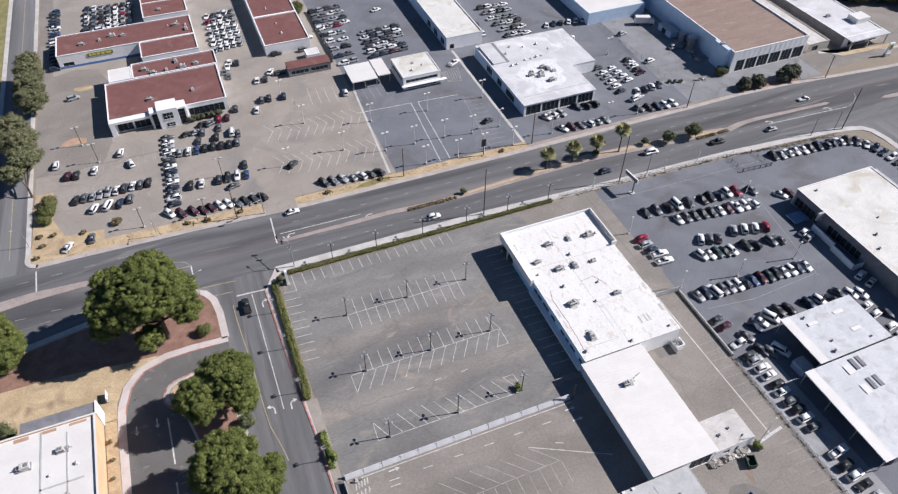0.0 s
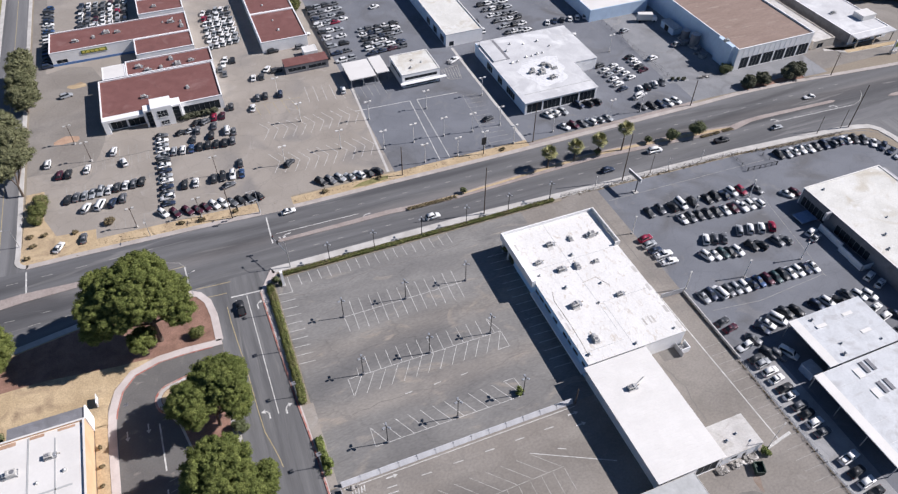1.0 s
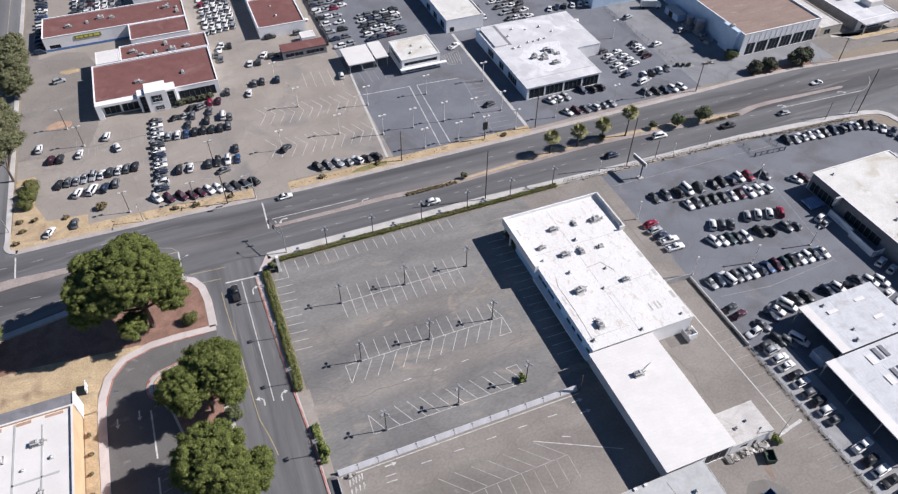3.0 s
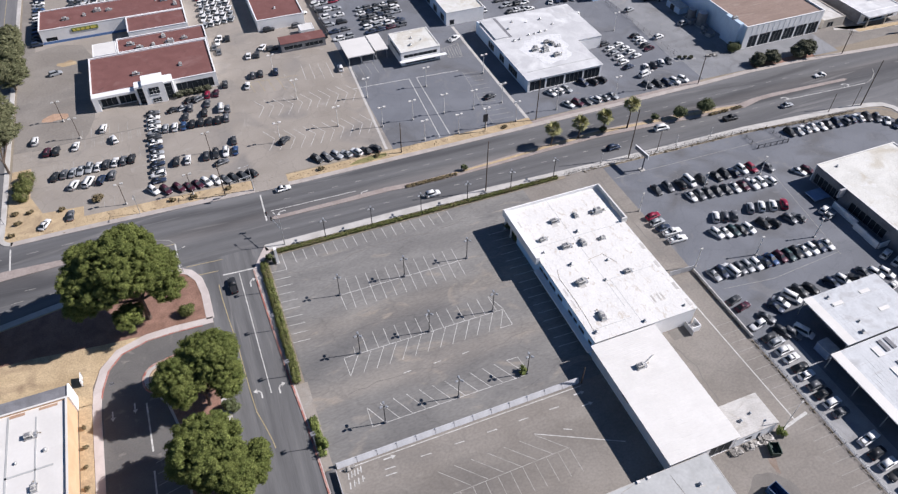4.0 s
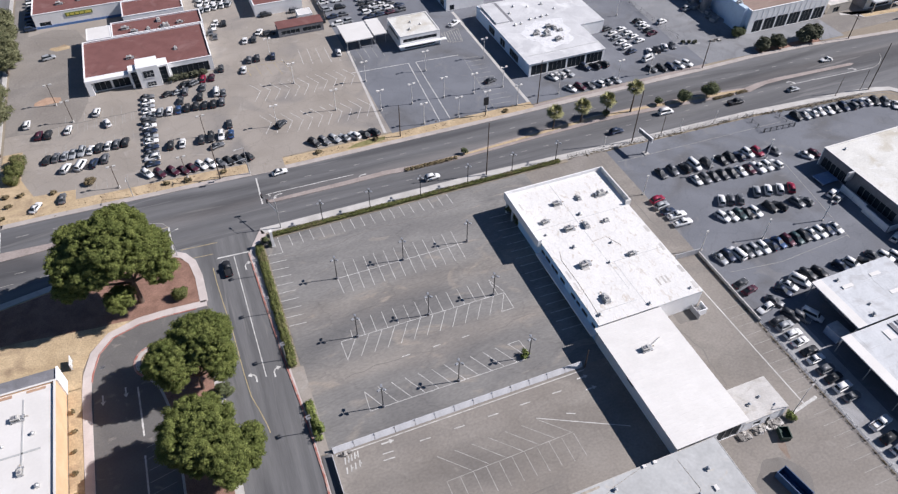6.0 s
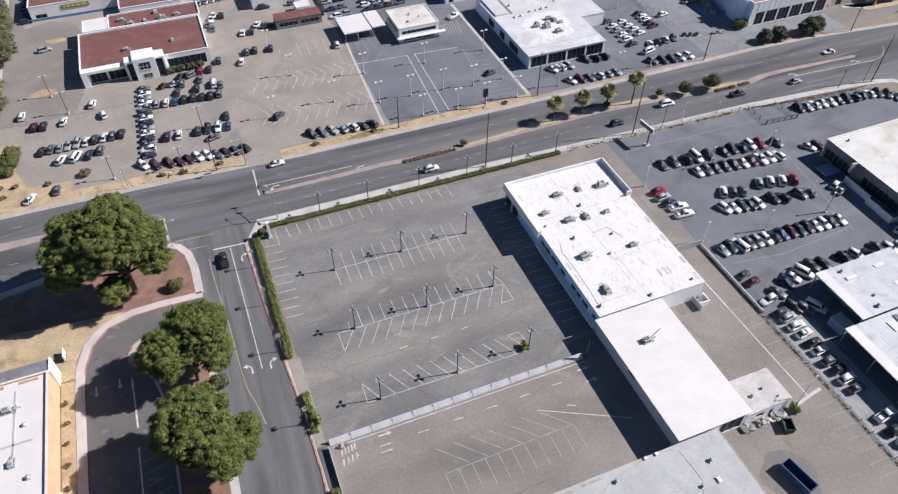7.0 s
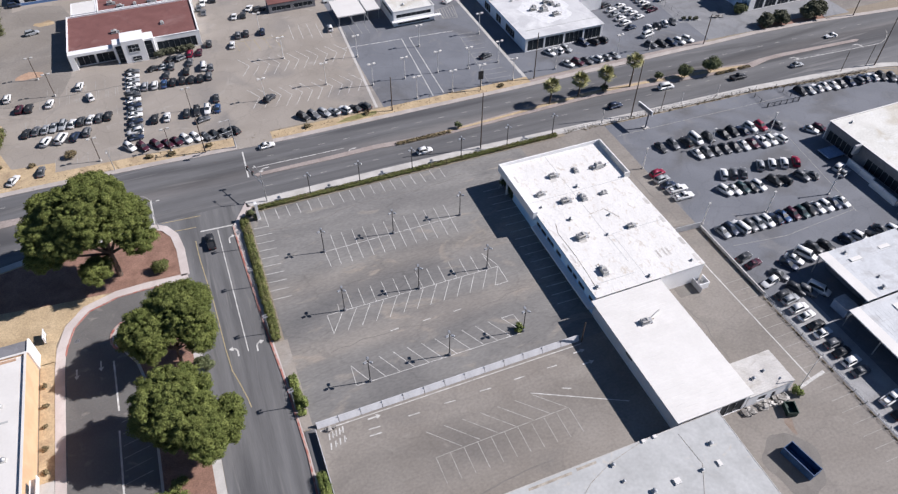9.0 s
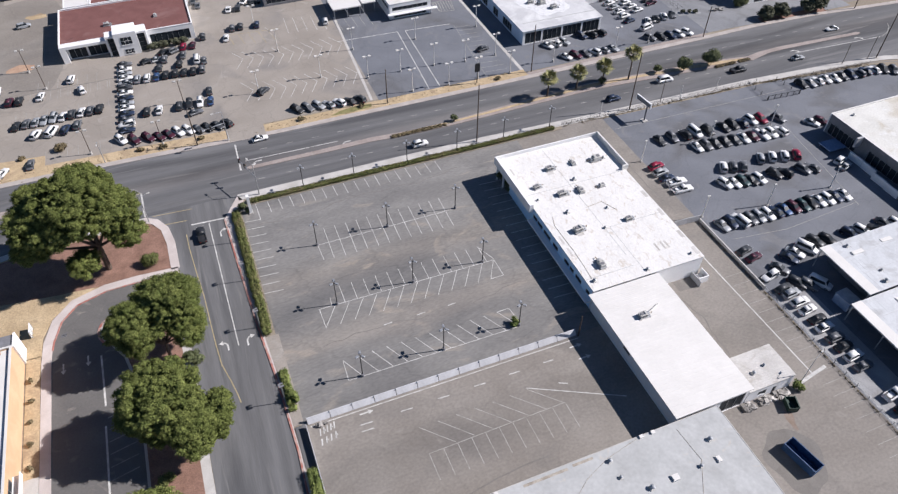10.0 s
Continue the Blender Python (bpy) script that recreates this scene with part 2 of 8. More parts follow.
ROOF_RED = surface("dark_red_roofing", (0.155, 0.064, 0.056), (0.19, 0.082, 0.073), 0.2, fine=3, grain=0.14, patch=(0.22, 0.115, 0.105), patch_scale=0.12, patch_at=0.62, streak=(0.14, 0.062, 0.055))
ROOF_BROWN = surface("rusty_brown_gravel_roof", (0.235, 0.168, 0.135), (0.275, 0.2, 0.163), 0.25, fine=1.6, grain=0.12, patch=(0.33, 0.265, 0.22), patch_scale=0.3, patch_at=0.62, stretch=(0.35, 1.6, 1), streak=(0.2, 0.14, 0.115))
WALL_WHITE = surface("white_painted_wall", (0.77, 0.765, 0.755), (0.84, 0.835, 0.825), 0.3, rough=0.7, fine=4, grain=0.05)
# Paint on the blue sheds; on white buildings' west walls, their shade painted in.
WALL_BLUE_AND_SHADE = surface("pale_blue_and_shaded_wall", (0.46, 0.58, 0.72), (0.53, 0.66, 0.8), 0.3, rough=0.7, fine=4, grain=0.05)
WALL_PEACH = surface("peach_stucco_wall", (0.62, 0.40, 0.24), (0.7, 0.47, 0.29), 0.3, rough=0.9, fine=6, grain=0.08)
WALL_GREY = surface("grey_block_wall", (0.36, 0.36, 0.37), (0.45, 0.45, 0.46), 0.5, fine=4, grain=0.1)
# Dark grey panels; on two west walls the same grey paints in shade.
WALL_DARK = surface("weathered_dark_panel_and_shade", (0.16, 0.16, 0.17), (0.22, 0.22, 0.235), 0.4, fine=4, grain=0.12)
# Pale blue wall, deepened: the sky-lit shade is put into the colour.
WALL_SKY_SHADE = surface("sky_shaded_blue_wall", (0.46, 0.7, 0.92), (0.54, 0.76, 0.94), 0.3, rough=0.7, fine=4, grain=0.06)
ROOF_DIRT = surface("brown_roof_dirt", (0.3, 0.26, 0.21), (0.42, 0.38, 0.32), 0.6, fine=3, grain=0.25)
STRIP_BLUE = plain("blue_trim_paint", (0.1, 0.2, 0.42), 0.5)
SIGN_GREEN = plain("green_sign_panel", (0.16, 0.2, 0.05), 0.5)
SIGN_YELLOW = plain("yellow_letter_paint", (0.7, 0.6, 0.12), 0.5)
GLASS = surface("dark_window_glass", (0.02, 0.026, 0.032), (0.035, 0.042, 0.05), 0.5, rough=0.4, fine=2, grain=0.1, spec=0.1)
DARK = plain("dark_metal", (0.03, 0.03, 0.032), 0.5, 0.2)
GALV = surface("galvanised_metal", (0.4, 0.41, 0.42), (0.5, 0.51, 0.52), 0.8, rough=0.45, fine=6, grain=0.1, metal=0.6)
UNIT = surface("beige_air_unit_casing", (0.42, 0.41, 0.385), (0.56, 0.55, 0.52), 0.8, rough=0.6, fine=5, grain=0.1)
WOOD = surface("weathered_pole_wood", (0.075, 0.055, 0.042), (0.12, 0.09, 0.07), 0.6, fine=8, grain=0.25, stretch=(1, 1, 0.15))
BARK = surface("furrowed_bark", (0.08, 0.06, 0.045), (0.14, 0.1, 0.075), 1.5, fine=8, grain=0.3, bump=0.05, stretch=(1, 1, 0.3))
PINE = surface("pine_foliage", (0.092, 0.114, 0.032), (0.172, 0.194, 0.058), 0.5, rough=0.85, fine=2.4, grain=0.3, island=0.32, spec=0.12)
LEAF = surface("broadleaf_foliage", (0.08, 0.095, 0.042), (0.135, 0.15, 0.075), 0.5, rough=0.75, fine=2.5, grain=0.25, island=0.3, spec=0.2)
LEAF_DARK = surface("dark_grey_olive_foliage", (0.072, 0.077, 0.048), (0.13, 0.132, 0.085), 0.5, rough=0.75, fine=2.5, grain=0.25, island=0.35, spec=0.2)
LEAF_PALE = surface("olive_grey_foliage", (0.105, 0.112, 0.055), (0.185, 0.185, 0.1), 0.5, rough=0.75, fine=2.5, grain=0.25, island=0.3, spec=0.2)
HEDGE = surface("clipped_hedge_foliage", (0.085, 0.098, 0.03), (0.15, 0.158, 0.055), 0.4, rough=0.8, fine=3, grain=0.3, island=0.35, spec=0.2, patch=(0.16, 0.13, 0.07), patch_scale=0.3, patch_at=0.57)
LIME = surface("yellow_green_foliage", (0.1, 0.13, 0.036), (0.2, 0.23, 0.07), 0.5, rough=0.8, fine=3, grain=0.3, island=0.35, spec=0.2)
DRYBUSH = surface("dry_brown_foliage", (0.13, 0.1, 0.05), (0.2, 0.16, 0.09), 0.6, rough=0.9, fine=3, grain=0.3, island=0.3)
PALM = surface("palm_frond_green", (0.16, 0.165, 0.06), (0.3, 0.28, 0.12), 0.6, rough=0.7, fine=3, grain=0.3, island=0.3)
TYRE = plain("black_tyre_rubber", (0.02, 0.02, 0.02), 0.9)
RIM = plain("alloy_rim", (0.4, 0.4, 0.42), 0.35, 0.7)
LIGHT_CLEAR = plain("clear_lamp_lens", (0.7, 0.7, 0.7), 0.15)
LIGHT_AMBER = plain("amber_lamp_lens", (0.14, 0.09, 0.02), 0.3)
LIGHT_RED = plain("red_lamp_lens", (0.3, 0.01, 0.01), 0.2)
BIN_BLUE = surface("blue_container_paint", (0.018, 0.055, 0.13), (0.03, 0.08, 0.185), 0.6, rough=0.5, fine=4, grain=0.2)
BIN_GREEN = surface("green_container_paint", (0.018, 0.045, 0.032), (0.03, 0.065, 0.048), 0.6, rough=0.6, fine=4, grain=0.2)
CANVAS_BLUE = surface("faded_blue_canvas", (0.15, 0.22, 0.34), (0.22, 0.29, 0.41), 0.5, rough=0.85, fine=4, grain=0.15)
JUNK = surface("mixed_scrap", (0.2, 0.185, 0.17), (0.46, 0.44, 0.41), 0.9, fine=3, grain=0.3, island=0.5)
SHADE_CLOTH = surface("white_fence_panel", (0.52, 0.52, 0.53), (0.62, 0.62, 0.63), 0.5, rough=0.8, fine=4, grain=0.08)
CAR_PAINT = {
    "white": plain("white_car_paint", (0.7, 0.7, 0.69), 0.45, spec=0.3), "silver": plain("silver_car_paint", (0.33, 0.345, 0.36), 0.45, 0.1, 0.3),
    # Black is lifted: some sky reflection is put into its base colour.
    "grey": plain("grey_car_paint", (0.15, 0.155, 0.165), 0.42, 0.2, 0.3), "black": plain("black_car_paint", (0.033, 0.034, 0.037), 0.4, 0.0, 0.3),
    "dark_grey": plain("dark_grey_car_paint", (0.065, 0.068, 0.074), 0.42, 0.1, 0.3),
    "navy": plain("navy_blue_car_paint", (0.028, 0.042, 0.078), 0.42, 0.1, 0.3), "blue": plain("blue_car_paint", (0.04, 0.085, 0.19), 0.42, 0.1, 0.3),
    "red": plain("red_car_paint", (0.24, 0.016, 0.045), 0.42, 0.0, 0.3), "maroon": plain("maroon_car_paint", (0.07, 0.019, 0.034), 0.42, 0.1, 0.3),
    "tan": plain("tan_car_paint", (0.36, 0.31, 0.23), 0.42, 0.2, 0.3), "teal": plain("dark_teal_car_paint", (0.03, 0.06, 0.065), 0.42, 0.1, 0.3),
}


# ---- building blocks ----
def thing(name, at=(0, 0, 0), label="", category="", group="", kind="", turn=0):
    ob = new(name)
    ob.matrix_world = pose(*at, 0, 0, turn)
    return tagged(ob, label, category, group, kind)


def finish(name, bm, material, smooth=False):
    """A mesh out of a bmesh, or out of arrays (points, triangles, quads)."""
    me = bpy.data.meshes.new(name)
    if isinstance(bm, tuple):
        me.from_pydata(bm[0].tolist(), [], bm[1].tolist() + bm[2].tolist())
    else:
        bm.normal_update()
        bm.to_mesh(me)
        bm.free()
    for m in material if isinstance(material, (list, tuple)) else (material,):
        me.materials.append(m)
    if smooth:
        for p in me.polygons:
            p.use_smooth = True
    return me


def part(name, bm, material, parent=None, label="", smooth=False, at=None):
    ob = new(name, finish(name, bm, material, smooth))
    if at:
        ob.location = at
    if parent:
        ob.parent = parent
    return tagged(ob, label)


def box(bm, x0, x1, y0, y1, z0, z1, slot=0):
    v = [bm.verts.new((x, y, z)) for z in (z0, z1) for x, y in ((x0, y0), (x1, y0), (x1, y1), (x0, y1))]
    for f in ((3, 2, 1, 0), (4, 5, 6, 7), (0, 1, 5, 4), (1, 2, 6, 5), (2, 3, 7, 6), (3, 0, 4, 7)):
        bm.faces.new([v[i] for i in f]).material_index = slot
    return v


def boxes(*specs):
    bm = bmesh.new()
    for s in specs:
        box(bm, *s)
    return bm


def prism(pts, z0, z1):
    """A slab with any outline, given anticlockwise."""
    bm = bmesh.new()
    lo, hi = [bm.verts.new((x, y, z0)) for x, y in pts], [bm.verts.new((x, y, z1)) for x, y in pts]
    n = len(pts)
    bm.faces.new(hi)
    bm.faces.new(lo[::-1])
    for i in range(n):
        bm.faces.new((lo[i], lo[(i + 1) % n], hi[(i + 1) % n], hi[i]))
    return bm


def tube(bm, a, b, r0, r1=None, n=8, slot=0):
    """A tapered round bar from a to b."""
    a, b = Vector(a), Vector(b)
    r1 = r0 if r1 is None else r1
    q = (b - a).to_track_quat("Z", "Y")
    rings = []
    for p, r in ((a, r0), (b, r1)):
        rings.append([bm.verts.new(p + q @ Vector((r * math.cos(2 * math.pi * i / n), r * math.sin(2 * math.pi * i / n), 0))) for i in range(n)])
    for i in range(n):
        bm.faces.new((rings[0][i], rings[0][(i + 1) % n], rings[1][(i + 1) % n], rings[1][i])).material_index = slot
    bm.faces.new(rings[0][::-1]).material_index = slot
    bm.faces.new(rings[1]).material_index = slot
    return bm


def slab(name, pts, z0, z1, material, label):
    return tagged(part(name, prism(pts, z0, z1), material), label, kind="structure")


def rect(x0, x1, y0, y1):
    return [(x0, y0), (x1, y0), (x1, y1), (x0, y1)]


def stripe(bm, a, b, w, z=0.012):
    """A painted line from a to b."""
    a, b = Vector((*a, 0)), Vector((*b, 0))
    n = Vector((-(b - a).y, (b - a).x, 0)).normalized() * w / 2
    lo = [bm.verts.new(p + Vector((0, 0, z))) for p in (a - n, b - n, b + n, a + n)]
    bm.faces.new(lo)
    dn = [bm.verts.new(v.co - Vector((0, 0, 0.008))) for v in lo]
    for i in range(4):
        bm.faces.new((dn[i], dn[(i + 1) % 4], lo[(i + 1) % 4], lo[i]))


def lines(name, segs, material, label, w=0.13, z=0.012):
    bm = bmesh.new()
    for a, b in segs:
        stripe(bm, a, b, w, z)
    return tagged(part(name, bm, material), label, kind="structure")


def polyline(pts):
    return list(zip(pts[:-1], pts[1:]))


def offset(pts, d):
    """The polyline moved d metres to its left."""
    out = []
    for i, p in enumerate(pts):
        a, b = Vector(pts[max(i - 1, 0)]), Vector(pts[min(i + 1, len(pts) - 1)])
        t = (b - a).normalized()
        out.append((p[0] - t.y * d, p[1] + t.x * d))
    return out


def band(name, pts, d0, d1, z0, z1, material, label):
    """A strip that follows a polyline, from d0 to d1 metres to its left."""
    a, b = offset(pts, min(d0, d1)), offset(pts, max(d0, d1))
    bm = bmesh.new()
    rows = [[bm.verts.new((x, y, z)) for (x, y), z in ((p, z0), (p, z1), (q, z1), (q, z0))] for p, q in zip(a, b)]
    for r, s in zip(rows[:-1], rows[1:]):
        for i in range(4):
            bm.faces.new((r[i], r[(i + 1) % 4], s[(i + 1) % 4], s[i]))
    bm.faces.new(rows[0][::-1])
    bm.faces.new(rows[-1])
    bmesh.ops.recalc_face_normals(bm, faces=bm.faces)
    return tagged(part(name, bm, material), label, kind="structure")


def arc(cx, cy, r, a0, a1, n=8):
    return [(cx + r * math.cos(radians(a0 + (a1 - a0) * i / n)), cy + r * math.sin(radians(a0 + (a1 - a0) * i / n))) for i in range(n + 1)]


# ---- ground, roads and lots ----
slab("ground", rect(-2500, 2500, -2500, 2500), -0.6, -0.03, GROUND, "dry bare ground reaching to the horizon")
S_KERB = [(-400, 6), (-80, 21), (-66, 23.6), (-37, 24.6)]
S_KERB_EAST = [(-14.5, 25.0), (52, 24.7), (88, 23.2), (144, 21.8), (174, 19.6), (187, 18.6), (194, 17.5), (198.6, 16.0), (201.2, 12.8), (202.3, 7), (202.4, -140)]
N_KERB = [(-79, 49.6), (-66, 49.6), (-31, 48.7), (0, 47.3), (68, 47.2), (145, 47.8), (168, 48.4), (191, 47.6), (234, 43.4), (300, 38), (600, 20)]
slab("road_boulevard", [(-400, 6), (-80, 21), (-66, 23.6), (-37, 24.6), (-14.5, 25.0), (52, 24.7), (88, 23.2), (144, 21.8), (174, 19.6), (187, 18.6), (194, 17.6), (240, 12), (600, -14),
                        (600, 20), (300, 38), (234, 43.4), (191, 47.6), (168, 48.4), (145, 47.8), (68, 47.2), (0, 47.3), (-31, 48.7), (-66, 49.6), (-80, 50), (-400, 52)],
     -0.4, 0.0, ASPHALT_ROAD, "wide grey asphalt boulevard with worn wheel tracks")
slab("road_side_street", [(-31.5, -220), (-16.5, -220), (-16.1, -50), (-16.6, -33), (-17.5, -20), (-18.3, 0), (-18.8, 17), (-14.4, 25.2), (-37.2, 24.9), (-33.4, 21.1), (-31.4, 14)], -0.4, 0.008, ASPHALT_STREET, "asphalt side street meeting the boulevard")
slab("road_west_street", [(-92.5, 49.5), (-78, 49.0), (-81.5, 54), (-81.5, 420), (-91.5, 420)], -0.4, 0.008, ASPHALT_STREET, "asphalt street beside the car lots")
slab("road_east_street", [(202.3, -140), (222, -140), (222, 14.4), (194, 17.7), (198.6, 15.9), (201.2, 12.7), (202.3, 7)], -0.4, 0.008, ASPHALT_STREET, "asphalt street at the far corner of the lot")
slab("lot_centre", rect(-14.6, 62, -45.6, 22.0), -0.4, 0.0, ASPHALT_LOT, "empty worn grey asphalt parking lot")
slab("lot_south", rect(-14.6, 89.6, -150, -45.6), -0.4, 0.0, ASPHALT_SOUTH, "brownish grey asphalt yard with faded stall lines")
slab("lot_east_edge", rect(62, 89.6, -45.6, 22.0), -0.4, 0.0, ASPHALT_SOUTH, "brownish worn asphalt strip beside the hall")
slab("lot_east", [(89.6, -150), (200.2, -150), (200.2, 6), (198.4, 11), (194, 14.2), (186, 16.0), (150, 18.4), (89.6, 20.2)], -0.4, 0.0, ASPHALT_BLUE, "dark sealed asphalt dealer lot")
slab("corner_bed_east", [(158, 17.2), (187, 14.4), (194.4, 8.6), (197.4, 0.5), (199.8, 0.5), (199.6, 6), (198, 10.8), (193.8, 13.8), (186, 15.6), (158, 18.2)], -0.3, 0.10, GROUND, "dry soil strip behind a row of parked cars")
slab("lot_north_west", rect(-74.5, 32.2, 53.5, 420), -0.4, 0.0, ASPHALT_TAN, "sun-bleached tan asphalt dealer lot")
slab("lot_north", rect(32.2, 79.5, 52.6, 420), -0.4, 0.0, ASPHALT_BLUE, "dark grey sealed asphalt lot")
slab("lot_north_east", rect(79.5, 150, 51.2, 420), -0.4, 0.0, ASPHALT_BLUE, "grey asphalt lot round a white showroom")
slab("lot_far_east", rect(150, 330, 51.2, 420), -0.4, 0.0, ASPHALT_SOUTH, "pale worn asphalt yard")
slab("strip_yard", [(147.4, 66.2), (155.8, 63.4), (156.4, 64.8), (147.8, 67.8)], -0.3, 0.03, CONCRETE_OLD, "worn concrete strip at a yard mouth")
slab("yard_patch", [(147.4, 64.5), (161, 63.6), (164.4, 74), (166.4, 106), (165.4, 123.5), (152, 117.4), (148.6, 92)], -0.3, 0.011, ASPHALT_PALE, "paler worn asphalt in a depot yard")
slab("yard_depot", [(150, 51.2), (210.7, 49.2), (210.9, 63), (180, 64), (176, 120), (150, 120)], -0.4, 0.006, ASPHALT_PALE, "grey asphalt forecourt of the brown-roofed depot")

# pavements and kerbs
band("pavement", S_KERB, 0, -1.9, -0.3, 0.14, CONCRETE, "pale concrete pavement along the boulevard")
band("pavement", S_KERB_EAST, 0, -2.4, -0.3, 0.14, CONCRETE, "pale concrete pavement along the boulevard")
band("pavement", N_KERB, 0, 1.8, -0.3, 0.14, PAVING_TAN, "pale concrete pavement along the boulevard")
band("verge", [(-78, 51.6), (-66, 51.4), (-31, 50.5), (-12.6, 49.6)], 0, 4.2, -0.3, 0.1, SOIL, "strip of dry straw-coloured grass and soil")
band("verge", [(-2.4, 49.2), (30, 49.05), (68, 49.0), (80, 49.0)], 0, 3.6, -0.3, 0.1, SOIL, "strip of dry straw-coloured grass and soil")
slab("drive_apron", [(-12.6, 48.0), (-2.4, 47.6), (-2.4, 53.6), (-12.6, 53.8)], -0.3, 0.145, ASPHALT_TAN, "bleached asphalt drive across the pavement")
slab("grass_patch", [(16.5, 50.0), (22, 49.6), (29, 50.2), (29.6, 51.8), (26, 52.3), (20, 51.6)], -0.1, 0.115, VERGE, "patch of yellow-green grass in a dry verge")
band("verge", [(80, 49.0), (112, 49.3), (148, 49.7)], 0, 1.5, -0.3, 0.12, MEDIAN, "reddish paved strip by the pavement")
slab("verge_corner", [(-81.5, 54), (-79, 51.0), (-60, 51.4), (-60, 60), (-71, 61), (-74.5, 70), (-74.5, 84), (-79.8, 84), (-80.3, 60)], -0.3, 0.09, SOIL, "dry straw-coloured corner bed with low bushes")
band("pavement", [(-82, 420), (-82, 56)] + arc(-78, 54, 4.2, 180, 260, 6), 0, 1.4, -0.3, 0.14, CONCRETE, "pale concrete pavement round the street corner")
slab("verge_west", rect(-79.8, -74.5, 84, 93.6), -0.3, 0.02, ASPHALT_TAN, "bleached asphalt margin between street and lot")
slab("verge_north_west", rect(-79.8, -74.5, 93.6, 420), -0.3, 0.02, ASPHALT_SOUTH, "grey asphalt margin between street and lot")
slab("verge_far_west", rect(-112, -93.2, 50, 420), -0.3, 0.08, VERGE, "yellow-green grass verge across the street")
slab("pavement_far_west", rect(-93.2, -91.6, 50, 420), -0.3, 0.14, CONCRETE, "pale concrete pavement across the street")
slab("pavement_hedge_side", [(-16.6, -220), (-15.9, -220), (-15.9, -50), (-16.3, -33), (-17.0, -20), (-17.2, 17.5), (-13.4, 22.4), (-14.6, 24.6), (-18.9, 17), (-18.4, 0), (-17.6, -20), (-16.7, -33), (-16.2, -50.7), (-16.6, -60)], -0.3, 0.14, PINK_CONCRETE, "narrow pinkish concrete pavement along the side street")
band("kerb_red", [(-18.9, 17.0), (-18.4, 0), (-17.6, -20), (-16.7, -33), (-16.2, -50.7), (-16.6, -60)], -0.22, 0.16, -0.3, 0.16, KERB_RED, "worn red-painted kerb")
band("kerb_red", [(-34, 2.9), (-40.6, 3.2), (-47.0, 3.0), (-53.1, 1.0), (-56.2, -2.7), (-57.7, -7.8), (-58.0, -10)], -0.15, 0.15, -0.3, 0.17, KERB_RED, "worn red-painted kerb")
# Dark slab puts the shade beside the low wall into the ground's colour.
slab("gate_pad", rect(-15.8, -13.9, -54.5, -45.6), -0.3, 0.11, ASPHALT_STREET, "dark pad painted for the shaded ground behind the low wall")
slab("pavement_gate", [(-16.0, -45.4), (-14.0, -45.4), (-14.0, -22.6), (-16.9, -22.6), (-16.2, -33)], -0.3, 0.12, ASPHALT_TAN, "worn concrete pads south of the hedge")
slab("planter_strip", rect(-17.25, -14.7, -22.6, 17.4), -0.3, 0.10, GROUND, "dry soil strip under the hedge")
slab("planter_strip", rect(-13.0, 76.5, 20.0, 22.3), -0.3, 0.10, GROUND, "dry soil strip under the hedge")

# corner park, driveway and planted island
slab("corner_bed", [(-110, -10.5), (-60.0, -10.8), (-59.9, -6), (-58, -1), (-54, 2.9), (-47.4, 5.0), (-34.0, 4.4), (-33.4, 13), (-34.6, 20), (-37.3, 22.6), (-66, 21.6), (-80, 19), (-110, 15)], -0.3, 0.10, SOIL, "bare straw-coloured soil by the corner")
slab("mulch_bed", [(-110, 7.4), (-74, 7.6), (-64, 6.4), (-57, 5.6), (-51, 5.2), (-47, 4.8), (-33.0, 4.5), (-33.0, 13), (-33.9, 18.8), (-36.4, 22.3), (-66, 21.2), (-80, 18.6), (-110, 14)], -0.3, 0.12, MULCH, "reddish bark mulch under the trees")
band("pavement", [(-37.0, 24.7), (-34.1, 22.8), (-32.0, 19.2), (-31.1, 13.6), (-31.0, 4.4)], 0, -1.9, -0.3, 0.15, PINK_CONCRETE, "pinkish concrete pavement round the corner")
band("pavement", [(-31.5, 2.9), (-40.6, 3.4), (-47.0, 3.2), (-53.2, 1.2), (-56.4, -2.6), (-57.9, -7.8), (-58.2, -13), (-58.2, -20), (-58.2, -120)], 0, -1.9, -0.3, 0.15, PINK_CONCRETE, "pinkish concrete pavement along the driveway")
slab("driveway", [(-58.4, -120), (-31.5, -120), (-31.5, 2.9), (-40.6, 3.4), (-47.0, 3.2), (-53.2, 1.2), (-56.4, -2.6), (-57.9, -7.8), (-58.2, -13), (-58.4, -20)], -0.3, 0.004, ASPHALT_DRIVE, "curved brownish asphalt driveway")
slab("bed_by_building", rect(-62.9, -60.2, -38.5, -10.6), -0.3, 0.10, SOIL, "dry planting strip along the stucco wall")
slab("path_by_building", rect(-63.5, -60.2, -60, -38.5), -0.3, 0.13, CONCRETE, "concrete path")
ISLAND = [(-31.5, -2.2), (-41, -3.6)] + arc(-44.6, -8.9, 4.4, 100, 235, 8) + [(-44.5, -17), (-42.4, -26), (-42.2, -120), (-31.5, -120)]
slab("island_kerb", [(x, y) for x, y in ISLAND], -0.3, 0.15, CONCRETE, "raised concrete-edged planted island")
